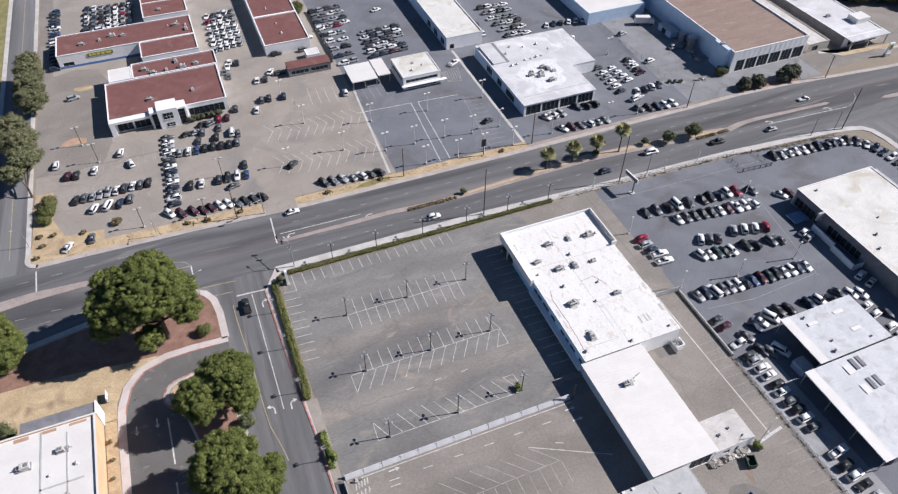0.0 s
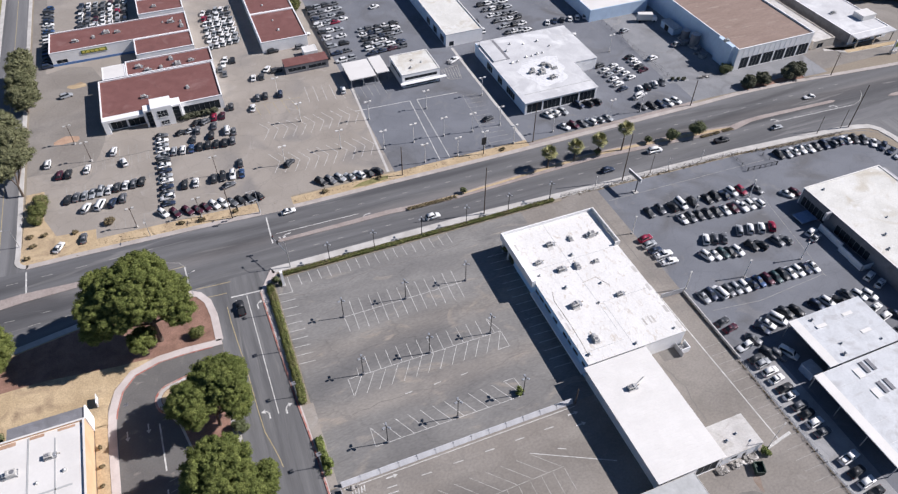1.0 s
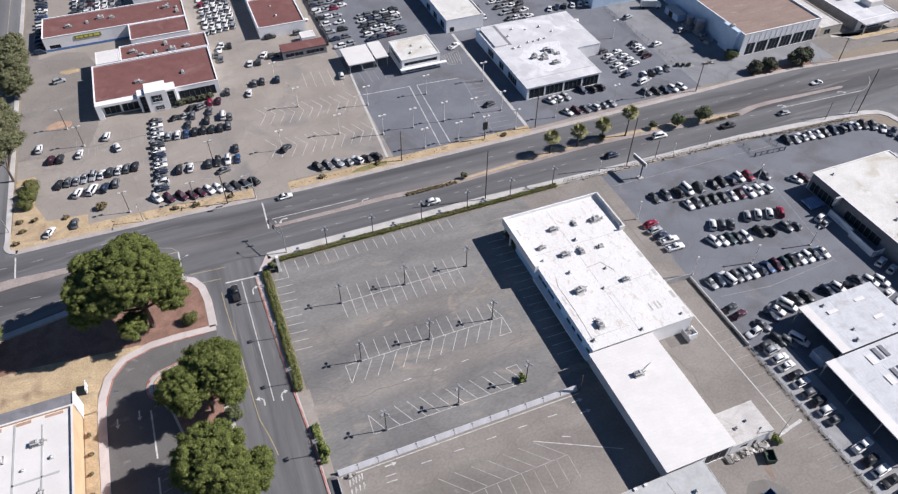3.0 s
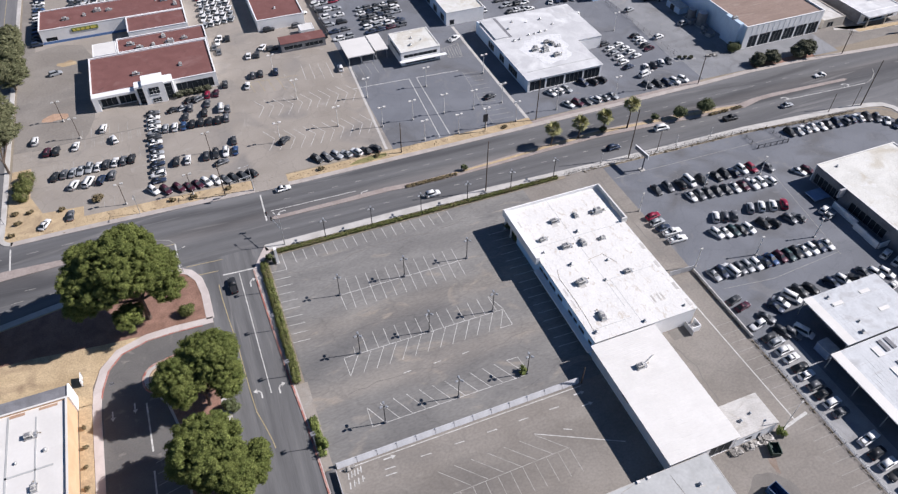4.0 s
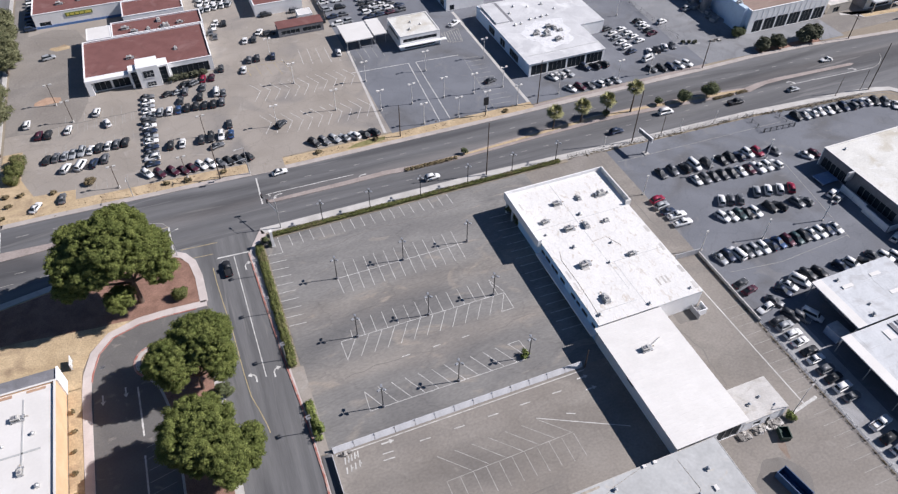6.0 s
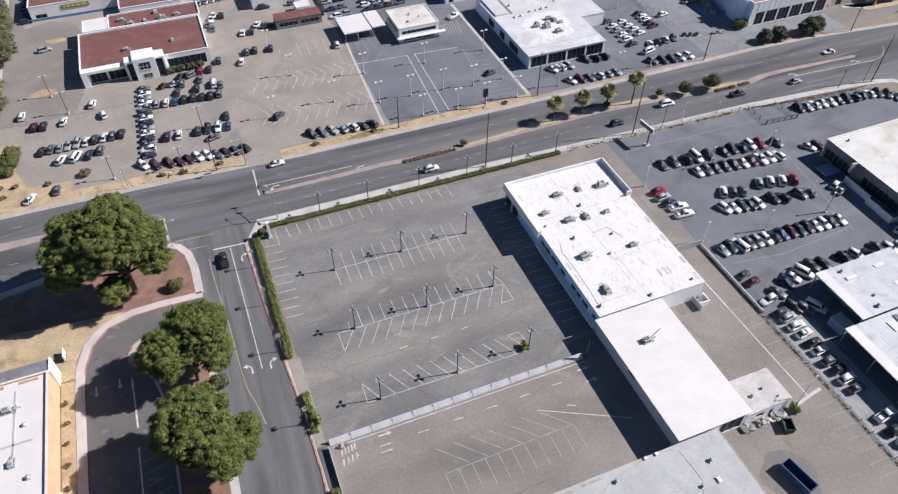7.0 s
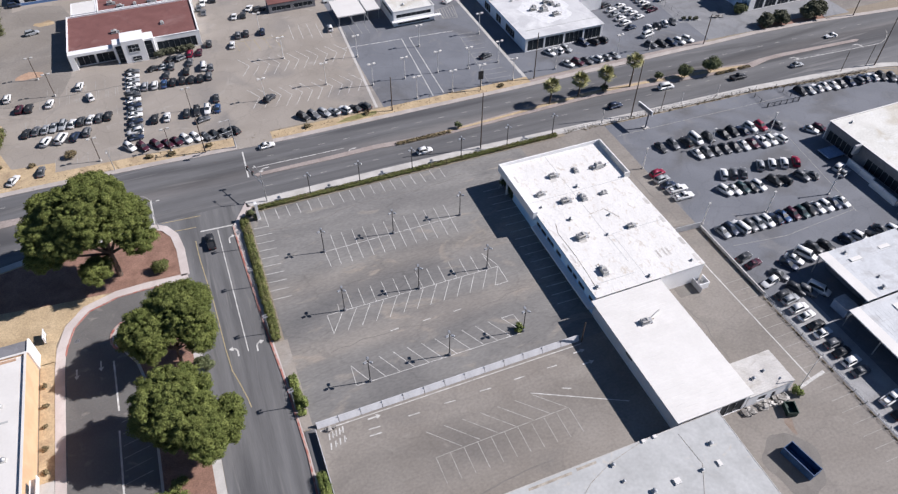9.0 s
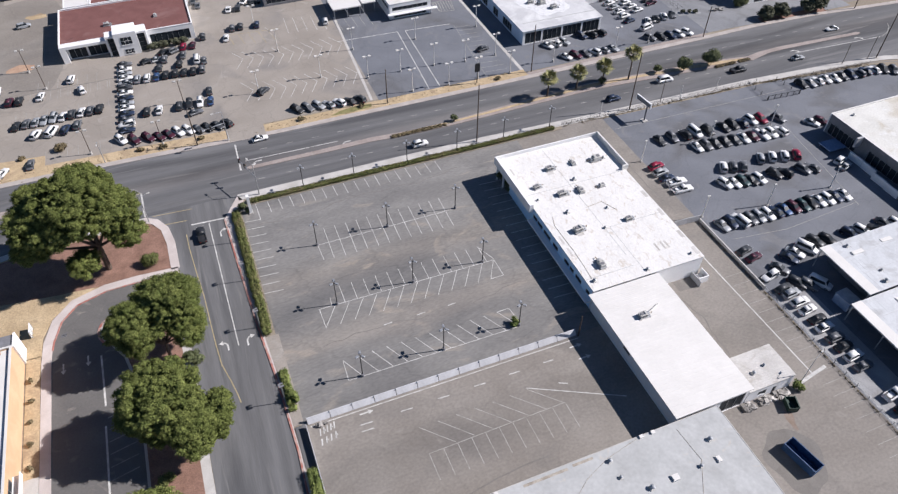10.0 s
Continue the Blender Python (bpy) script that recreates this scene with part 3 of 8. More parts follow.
slab("island_mulch", [(-33.2, -3.4), (-41, -4.6)] + arc(-44.4, -8.9, 3.4, 100, 235, 8) + [(-43.9, -17), (-41.9, -26), (-41.7, -120), (-33.2, -120)], 0.0, 0.18, MULCH, "reddish bark mulch on the island")
band("kerb_red", [(-40, -3.4)] + arc(-44.6, -8.9, 4.5, 95, 260, 10), -0.2, 0.3, -0.3, 0.17, KERB_RED, "worn red-painted kerb at the island tip")
slab("island_soil", arc(-44.4, -8.9, 3.2, 100, 250, 10), 0.1, 0.2, SOIL, "bare pale soil at the island tip")

# median of the boulevard
slab("median", [(-9.6, 34.2), (12, 33.9), (24, 34.0), (32, 33.3), (46, 33.0), (60, 33.4), (78, 34.0), (95, 34.4), (112, 33.4), (136, 31.6), (152, 30.8), (160, 32.6), (167, 32.7), (197, 31.5), (198.6, 32.2), (197.4, 32.9),
                (166, 34.6), (158, 34.4), (152, 33.4), (138, 35.4), (112, 37.0), (95, 38.0), (78, 37.2), (66, 36.4), (56, 35.8), (46, 35.0), (36, 35.0), (24, 35.9), (10, 35.6), (-9.6, 35.5), (-10.4, 34.9)], -0.3, 0.14, MEDIAN, "raised median with reddish paving")
slab("median", [(219.6, 27.4), (222, 26.4), (260, 22), (320, 17), (320, 20), (260, 26), (222, 28.2)], -0.3, 0.14, MEDIAN, "raised median with reddish paving")
slab("median_bed", [(31, 33.9), (46, 34.1), (60, 34.5), (78, 35.4), (95, 36.0), (112, 35.2), (136, 33.0), (150, 31.8), (151, 32.6), (138, 34.6), (112, 36.4), (95, 37.4), (78, 36.6), (66, 35.7), (47, 34.8), (31, 34.8)], 0, 0.19, SOIL, "dry soil bed on the median")
slab("median", [(-140, 30), (-80, 36.8), (-66, 37.2), (-62.5, 38.2), (-66, 39.4), (-80, 40.2), (-140, 36)], -0.3, 0.14, MEDIAN, "raised median with reddish paving")

# ---- painted lines ----
lines("lane_line", [((-8.3 + 7.4 * i, 29.5), (-6.5 + 7.4 * i, 29.4)) for i in range(27)] + [((-5.5 + 7.3 * i, 42.0 - 0.045 * i), (-3.6 + 7.3 * i, 41.95 - 0.045 * i)) for i in range(30)]
      + [((x, 31.2), (x + 2.6, 31.0)) for x in range(-120, -62, 9)] + [((x, 45.2), (x + 3, 45.2)) for x in range(-120, -45, 9)]
      + [((x, 27.5), (x + 3, 27.6)) for x in range(-78, -62, 9)], PAINT_FAINT, "short white lane dashes on the boulevard", 0.16)
lines("stop_line", [((-11.5, 46.4), (-11.9, 34.6)), ((-79.0, 48.6), (-78.8, 39.4)), ((-37.2, 34.6), (-37.0, 25.0)), ((-26.8, 18.0), (-18.8, 17.5))], PAINT, "white stop line across the lanes", 0.4, 0.02)
lines("turn_lane_line", [((-10.2, 38.2), (15.3, 37.7)), ((168, 29.5), (203, 27.6)), ((-22.7, 17.2), (-22.3, -22.5))], PAINT, "solid white turn lane line", 0.22, 0.02)
lines("centre_line", polyline([(-28.3, 15), (-28.2, 9.6), (-27.7, 1.5), (-27.1, -6.1), (-26.9, -13.2), (-26.7, -19.8), (-26.3, -26.2), (-25.3, -30.3), (-24.5, -34.2), (-24.2, -36.4)]) + [((-27.6, 20), (-35.6, 20.6)), ((-26, 23.9), (-35.4, 24.5))]
      + [((-86.4, 56), (-86.4, 400))] + polyline([(-48, 34.8), (-42, 34.7), (-37.4, 34.6)]), PAINT_YELLOW, "faded yellow line", 0.2, 0.02)
lines("lane_line", polyline([(203.5, 27.6), (207.5, 29.0), (211, 31.6), (212.7, 34.0)]), PAINT_FAINT, "curved white lane marking at the far junction", 0.2, 0.02)
lines("lane_line", polyline([(-37.1, 34.4), (-38.6, 36.6), (-42.5, 38.2), (-48, 38.6)]) + [((-37.1, 34.4), (-41.8, 34.6))], PAINT_FAINT, "curved white lane marking at the junction", 0.2, 0.02)
lines("driveway_line", [((-48.8, -14.8), (-48.5, -27.6)), ((-48.7, -32.2), (-48.7, -60))], PAINT, "white driveway line", 0.35, 0.02)
lines("stall_line", [((-48.2, y), (-43.4, y + 1.0)) for y in (-30.5, -33.2, -35.9, -38.6, -41.3, -44)], PAINT_FAINT, "white stall lines on the driveway")


def arrow(x, y, turn, material=PAINT, name="turn_arrow", bend=0, z=0.022):
    """A painted arrow that points along +y before its turn; bend gives it a side hook."""
    bm = bmesh.new()
    if bend:
        for a, b in polyline([(0, -1.5), (0, 0), (0.35 * bend, 0.6), (0.8 * bend, 0.8)]):
            stripe(bm, a, b, 0.32, 0)
        tip = [(0.8 * bend, 0.2), (1.75 * bend, 0.8), (0.8 * bend, 1.4)]
    else:
        stripe(bm, (0, -1.3), (0, 0.4), 0.3, 0)
        tip = [(-0.55, 0.4), (0.55, 0.4), (0, 1.4)]
    bm.faces.new([bm.verts.new((*p, 0.001)) for p in (tip if bend <= 0 else tip[::-1])])
    bmesh.ops.recalc_face_normals(bm, faces=bm.faces)
    ob = tagged(part(name, bm, material), "white painted arrow on the asphalt", kind="structure")
    ob.matrix_world = pose(x, y, z, 0, 0, turn)


arrow(-24.4, -21.6, 0, bend=-1), arrow(-20.4, -21.8, 0, bend=1), arrow(-24.6, 12.6, 0, bend=-1), arrow(-20.6, 12.8, 0, bend=1)
arrow(-7.4, 37.0, 90, bend=-1), arrow(17.2, 36.6, 90, bend=-1), arrow(169, 31.0, -90, bend=1), arrow(195.3, 30.0, -90, bend=1)
arrow(-2.4, -47.4, -90), arrow(42.6, -48.3, -90), arrow(43.0, -51.5, -90)
arrow(-56.0, -15.6, 180), arrow(-51.3, -15.2, 180)

# stalls of the centre lot
seg = [((-10.9, 20.4), (-10.7, 13.8)), ((-14.8, 14.2), (-10.7, 13.8))] + [((x, 19.7), (x + 0.25, 15.6)) for x in [-7.9 + 2.82 * i for i in range(17)]]
seg += [((-14.6, 11.3 - 2.72 * i), (-10.4, 11.0 - 2.72 * i)) for i in range(9)]
lines("stall_line", seg, PAINT, "white stall lines along the lot's edge")
seg = [((0, 0), (35.3, 0))] + [((x, 5.1), (x - 0.15, -5.4)) for x in [2.85 + 2.72 * i for i in range(12)]] + [((0.1, 0), (0.3, -5.3))]
lines("stall_line", seg, PAINT, "white double row of stall lines")
seg = [((-4.4, -19.3), (37.1, -19.6))] + [((x, -14.2), (x, -19.5)) for x in [1.4 + 2.79 * i for i in range(12)]] + [((-1.4, -16.9), (-1.6, -19.4))]
seg += [((x, -19.6), (x - 3.35, -24.8)) for x in [-1.0 + 3.19 * i for i in range(12)]]
seg += [((-4.4, -19.3), (-4.3, -24.9)), ((35.1, -14.3), (37.1, -19.3)), ((35.1, -14.3), (35.3, -19.5)), ((36.9, -19.6), (33.9, -24.8)), ((37.0, -19.6), (37.1, -24.8)), ((33.9, -24.8), (37.1, -24.8))]
lines("stall_line", seg, PAINT, "white angled row of stall lines")
seg = [((-3.5, -39.2), (33.4, -39.4))] + [((x, -34.0), (x + 2.95, -39.3)) for x in [-0.2 + 3.13 * i for i in range(11)]]
seg += [((-3.3, -34.1), (-3.5, -39.2)), ((-3.3, -34.1), (-0.5, -39.3)), ((31.1, -34.1), (34, -34.1)), ((34, -34.1), (34.5, -37.8))]
lines("stall_line", seg, PAINT, "white angled row of stall lines")
seg = [((5.8, -59.8), (34.2, -59.4))] + [((x, -54.1), (x + 5.3, -59.4)) for x in [5.9 + 3.78 * i for i in range(7)]] + [((x, -59.7), (x + 0.1, -65.3)) for x in [5.8 + 2.83 * i for i in range(11)]]
lines("stall_line", seg, PAINT_WORN, "worn white stall lines in the yard", 0.14)
lines("lane_line", [((28.5, -53.7), (46, -62.6))] + [((x, -49.6), (x + 2.3, -49.7)) for x in (-4.2, 3.9, 11.5, 19.2, 26.8, 34.4)] + [((-4.4, -51), (-2, -51.1))] + [((x, -28.5), (x + 1.9, -28.4)) for x in (7.3, 14.8, 22.0)] + [((35.0, -55.0), (36.7, -55.8))], PAINT, "white guide lines in the yard", 0.2)
seg = [((50.6, y), (44.6, y + 0.2)) for y in [6.0 - 2.75 * i for i in range(16)]]
lines("stall_line", seg, PAINT, "white stall lines beside the hall")
lines("yard_line", [((82.7, -20), (83.7, -72.1))], PAINT, "long white line behind the hall", 0.28)
lines("yard_line", [((78.2, -73.0), (87.4, -71.4))], PAINT, "broad white bar on the asphalt", 0.7, 0.02)
lines("stall_line", [((83.8, y), (88.8, y)) for y in [-44 - 2.8 * i for i in range(18)]], PAINT_FAINT, "faint stall lines by the fence", 0.1)

# stalls of the north lots
lines("lot_line", polyline([(29.9, 91.0), (50.7, 90.0), (48.4, 53.4)]) + polyline([(69.2, 88.8), (53.4, 89.8), (52.0, 53.6)]), PAINT, "white lane lines across the dark lot", 0.25)
lines("stall_line", [((70.4, 87), (67.4, 52))] + [((70.3 - 0.085 * i * 2.75, 86 - 2.75 * i), (75.6, 85.4 - 2.75 * i)) for i in range(12)], PAINT_FAINT, "white stall lines beside the drive")
lines("lot_line", [((79.6, 52.2), (79.6, 120))], CONCRETE, "pale concrete strip between two lots", 1.1)
lines("stall_line", [((33.5 + 2.7 * i, 106), (33.7 + 2.7 * i, 98)) for i in range(5)], PAINT_FAINT, "stall lines before the canopy")
seg = []
for x0, y0, y1 in ((-1.4, 91.2, 89.4), (-1.7, 72.0, 69.9)):
    for i in range(11):
        x, y = x0 + 3.22 * i, y0 + (y1 - y0) * min(i, 3) / 3
        seg += [((x, y), (x - 2.9, y + 5.3)), ((x, y), (x - 2.9, y - 5.5))]
seg += [((16.5 + 3.05 * i, 113.4 - 0.7 * i), (16.0 + 3.2 * i, 102.7 - 0.6 * i)) for i in range(5)] + [((9.4, 109.2), (10.6, 103))]
lines("stall_line", seg, PAINT, "white herringbone stall lines", 0.13)
lines("stall_line", [((-3.4 + 3.3 * i, 108.1 - 0.2 * i), (-2.5 + 3.4 * i, 101.4 - 0.8 * i)) for i in range(5)] + [((-6, 108.4), (14, 107))], PAINT_YELLOW, "faded yellow stall lines", 0.13)
lines("lot_line", [((33.2, 108), (30.2, 53.6))], CONCRETE, "pale concrete strip between two lots", 0.8)
lines("hatch_line", polyline([(69.0, 105.4), (69.8, 98.4), (74.6, 97.4), (76.6, 107.0), (69.0, 105.4)]) + [((69.4 + i, 98.6), (70.4 + i, 105.6)) for i in range(6)], PAINT_FAINT, "white hatched no-parking box", 0.2)
seg = [((x, 83.5), (x, 78.5)) for x in [-68 + 2.8 * i for i in range(10)]] + [((x, 94), (x, 89)) for x in [-70 + 2.8 * i for i in range(11)]] + [((x, 62), (x, 57.5)) for x in [-60 + 2.8 * i for i in range(8)]]
lines("stall_line", seg, PAINT_FAINT, "white stall lines on the tan lot", 0.12)
lines("stall_line", [((-12.6, 49.2), (-12.8, 57.5))], CONCRETE, "pale concrete drive edges", 0.3, 0.16)
slab("grey_margin", [(-79.4, 93.4), (-63.1, 93.9), (-59.0, 94.0), (-57.6, 97.0), (-56.6, 101.0), (-55.2, 106), (-55.0, 134), (-54.4, 147), (-58, 158), (-66, 161), (-74.4, 158.4), (-79.4, 160)], -0.1, 0.005, ASPHALT_SOUTH, "greyer worn asphalt at the edge of a bleached lot")
slab("dirt_patch", [(-71.8, 109.0), (-69.0, 108.2), (-66.6, 108.6), (-64.2, 108.4), (-63.4, 109.6), (-63.6, 111.4), (-65.6, 112.2), (-68.0, 113.0), (-70.2, 111.8), (-71.6, 110.6)], -0.1, 0.015, BARE, "bare reddish patch where a planter was")
slab("dirt_patch", [(-67.2, 145.4), (-65, 143.6), (-62, 143.8), (-60.2, 144.2), (-60.4, 146.2), (-62.2, 147.9), (-64.6, 146.8), (-66.8, 146.8)], -0.1, 0.015, SOIL, "bare sandy patch on the asphalt")
lines("lot_line", [((90.5, 14.5), (150, 13.2)), ((137.5, 1), (131, -36)), ((93.4, -34.5), (108, -36.4)), ((108, -36.4), (131, -35))], PAINT_FAINT, "thin pale guide lines on the dealer lot", 0.12)
rng = random.Random(9)
slab("oil_stain", [(67.4 + (5.4 + 0.5 * math.sin(3 * a + 1) + 0.3 * math.sin(5 * a)) * math.cos(a), -85.6 + (6.3 + 0.6 * math.sin(2 * a) + 0.3 * math.sin(7 * a + 2)) * math.sin(a)) for a in [6.2832 * i / 60 for i in range(60)]], -0.1, 0.007, STAIN, "dark oil-stained patch of asphalt")
slab("rust_stain", [(72.4 + (0.8 + 0.2 * math.sin(3 * a)) * math.cos(a) + 0.5 * math.sin(a), -78.6 + (2.2 + 0.3 * math.sin(4 * a)) * math.sin(a)) for a in [6.2832 * i / 30 for i in range(30)]], -0.1, 0.007, RUST, "faint rusty stain on the asphalt")


def wavy(pts, amount=0.5):
    """A line through pts with small random bends."""
    out = []
    for a, b in polyline(pts):
        for k in range(6):
            out.append((a[0] + (b[0] - a[0]) * k / 6 + rng.uniform(-amount, amount), a[1] + (b[1] - a[1]) * k / 6 + rng.uniform(-amount, amount)))
    return polyline(out + [pts[-1]])


lines("tar_seam", wavy([(-12, 12), (0, 11.5), (14, 13.8), (30, 13), (42, 15)], 0.4) + wavy([(-6, -29), (8, -28.4), (22, -30.6), (38, -28)], 0.4),
      STAIN, "dark wavy tar seams in the old asphalt", 0.16, 0.009)
lines("tar_seam", wavy([(-78, 93.2), (-63.1, 93.9), (-52.7, 94.2), (-40.8, 94.0)], 0.25), STAIN, "dark tar seam across a bleached lot", 0.3, 0.009)
lines("stall_line", [((x, 94.6), (x + 0.2, 99.4)) for x in (-62.4, -59.6, -56.8, -51.2, -48.4, -45.6)] + [((x, 93.4), (x - 0.2, 88.8)) for x in (-56.6, -53.8, -51.0, -48.2, -45.4, -42.6)], PAINT_FAINT, "worn stall lines beside a tar seam", 0.14)
lines("tar_seam", wavy([(85.6, 18), (85.2, -8), (86, -22)], 0.3) + wavy([(80.6, 14), (80, 0), (80.4, -30)], 0.3) + wavy([(70, -44), (72, -52), (71, -62)], 0.4) + wavy([(2, -70), (14, -69), (26, -68.4)], 0.4), STAIN, "dark wavy tar seams in the old asphalt", 0.25, 0.009)


# ---- buildings ----
def wall_x(x0, x1, y0, y1, z0, z1, holes):
    """A wall running along x, one closed skin with openings (a, b, low, high) through it."""
    xs = sorted({x0, x1, *[v for h in holes for v in h[:2]]})
    zs = sorted({z0, z1, *[v for h in holes for v in h[2:]]})
    bm, made = bmesh.new(), {}

    def solid(i, k):
        if not (0 <= i < len(xs) - 1 and 0 <= k < len(zs) - 1):
            return False
        x, z = (xs[i] + xs[i + 1]) / 2, (zs[k] + zs[k + 1]) / 2
        return not any(a < x < b and lo < z < hi for a, b, lo, hi in holes)

    def vert(i, y, k):
        if (i, y, k) not in made:
            made[i, y, k] = bm.verts.new((xs[i], y, zs[k]))
        return made[i, y, k]

    for i in range(len(xs) - 1):
        for k in range(len(zs) - 1):
            if not solid(i, k):
                continue
            quads = [((i, y0, k), (i + 1, y0, k), (i + 1, y0, k + 1), (i, y0, k + 1)), ((i + 1, y1, k), (i, y1, k), (i, y1, k + 1), (i + 1, y1, k + 1))]
            for gone, q in ((solid(i - 1, k), ((i, y1, k), (i, y0, k), (i, y0, k + 1), (i, y1, k + 1))), (solid(i + 1, k), ((i + 1, y0, k), (i + 1, y1, k), (i + 1, y1, k + 1), (i + 1, y0, k + 1))),
                            (solid(i, k - 1), ((i, y1, k), (i + 1, y1, k), (i + 1, y0, k), (i, y0, k))), (solid(i, k + 1), ((i, y0, k + 1), (i + 1, y0, k + 1), (i + 1, y1, k + 1), (i, y1, k + 1)))):
                if not gone:
                    quads.append(q)
            for q in quads:
                bm.faces.new([vert(*c) for c in q])
    return bm


def wall_y(y0, y1, x0, x1, z0, z1, holes):
    """A wall running along y, with openings (a, b, low, high)."""
    bm = wall_x(y0, y1, x0, x1, z0, z1, holes)
    for v in bm.verts:
        v.co.x, v.co.y = v.co.y, v.co.x
    bmesh.ops.reverse_faces(bm, faces=bm.faces)
    return bm


def window(house, side, at, inner, hole, frame_mat=WALL_WHITE, name="window"):
    """A framed pane in an opening; side is the axis that the wall runs along, at its outer face and inner its inner face."""
    a, b, lo, hi = hole
    d0, d1 = min(at, inner), max(at, inner)
    mid = at + (inner - at) * 0.55
    t = 0.06

    def put(u0, u1, v0, v1, z0, z1):
        return (u0, u1, v0, v1, z0, z1) if side == "x" else (v0, v1, u0, u1, z0, z1)

    n = max(1, round((b - a) / 1.8))
    step = (b - a - t) / n
    holes = [(a + t + step * i, a + step * (i + 1), lo + t, hi - t) for i in range(n)]
    w = part(name, (wall_x if side == "x" else wall_y)(a, b, d0 + 0.05, d1 - 0.05, lo, hi, holes), frame_mat, house)
    for u0, u1, z0, z1 in holes:
        part("pane", boxes(put(u0, u1, mid - 0.02, mid + 0.02, z0, z1)), GLASS, w, "dark glass pane")
    return w


def building(name, label, x0, x1, y0, y1, h, walls, roof, parapet=0.5, cap=None, windows=(), category="building", roof_label="", roof_drop=None, over=False):
    """A flat-roofed block. windows: (side, a, b, low, high) with side n, s, e or w."""
    b = thing(name, ((x0 + x1) / 2, (y0 + y1) / 2, 0), label, category)
    b_at = Vector(b.location)
    t = 0.3
    z = h - (parapet if roof_drop is None else roof_drop)
    mats = walls if isinstance(walls, dict) else {s: walls for s in "nsew"}
    geo = {"s": lambda hs: wall_x(x0, x1, y0, y0 + t, 0, h, hs), "n": lambda hs: wall_x(x0, x1, y1 - t, y1, 0, h, hs),
           "w": lambda hs: wall_y(y0 + t, y1 - t, x0, x0 + t, 0, h, hs), "e": lambda hs: wall_y(y0 + t, y1 - t, x1 - t, x1, 0, h, hs)}
    faces = {"s": ("x", y0, y0 + t), "n": ("x", y1, y1 - t), "w": ("y", x0, x0 + t), "e": ("y", x1, x1 - t)}
    kids = []
    for s in "nsew":
        holes = [w[1:5] for w in windows if w[0] == s]
        kids.append(part("wall", geo[s](holes), mats[s], b))
        for hole in holes:
            kids.append(window(b, *faces[s], hole, GALV))
    if over:
        kids.append(part("roof", boxes((x0 - 0.12, x1 + 0.12, y0 - 0.12, y1 + 0.12, h, h + 0.16)), roof, b, roof_label))
    else:
        kids.append(part("roof", boxes((x0 + t, x1 - t, y0 + t, y1 - t, z - 0.25, z)), roof, b, roof_label))
    if cap:
        kids.append(part("parapet_cap", boxes((x0 - 0.08, x1 + 0.08, y0 - 0.08, y0 + t + 0.05, h, h + 0.1), (x0 - 0.08, x1 + 0.08, y1 - t - 0.05, y1 + 0.08, h, h + 0.1),
                                              (x0 - 0.08, x0 + t + 0.05, y0 + t + 0.05, y1 - t - 0.05, h, h + 0.1), (x1 - t - 0.05, x1 + 0.08, y0 + t + 0.05, y1 - t - 0.05, h, h + 0.1)), cap, b))
    kids.append(part("floor", boxes((x0 + t, x1 - t, y0 + t, y1 - t, 0.0, 0.06)), CONCRETE, b))
    for k in kids:
        k.matrix_parent_inverse = Matrix.Translation(-b_at)
        for c in k.children:
            c.matrix_parent_inverse = Matrix()
    return b


def under(b, name, bm, material, label=""):
    """A part given in world metres under a building."""
    k = part(name, bm, material, b, label)
    k.matrix_parent_inverse = Matrix.Translation(-Vector(b.location))
    return k


MADE = {}


def repeat(key, build, m):
    """Build a thing once, then copy it with its parts."""
    if key in MADE:
        return copy_thing(MADE[key], m)
    ob = build()
    ob.matrix_basis = m
    MADE[key] = ob
    return ob


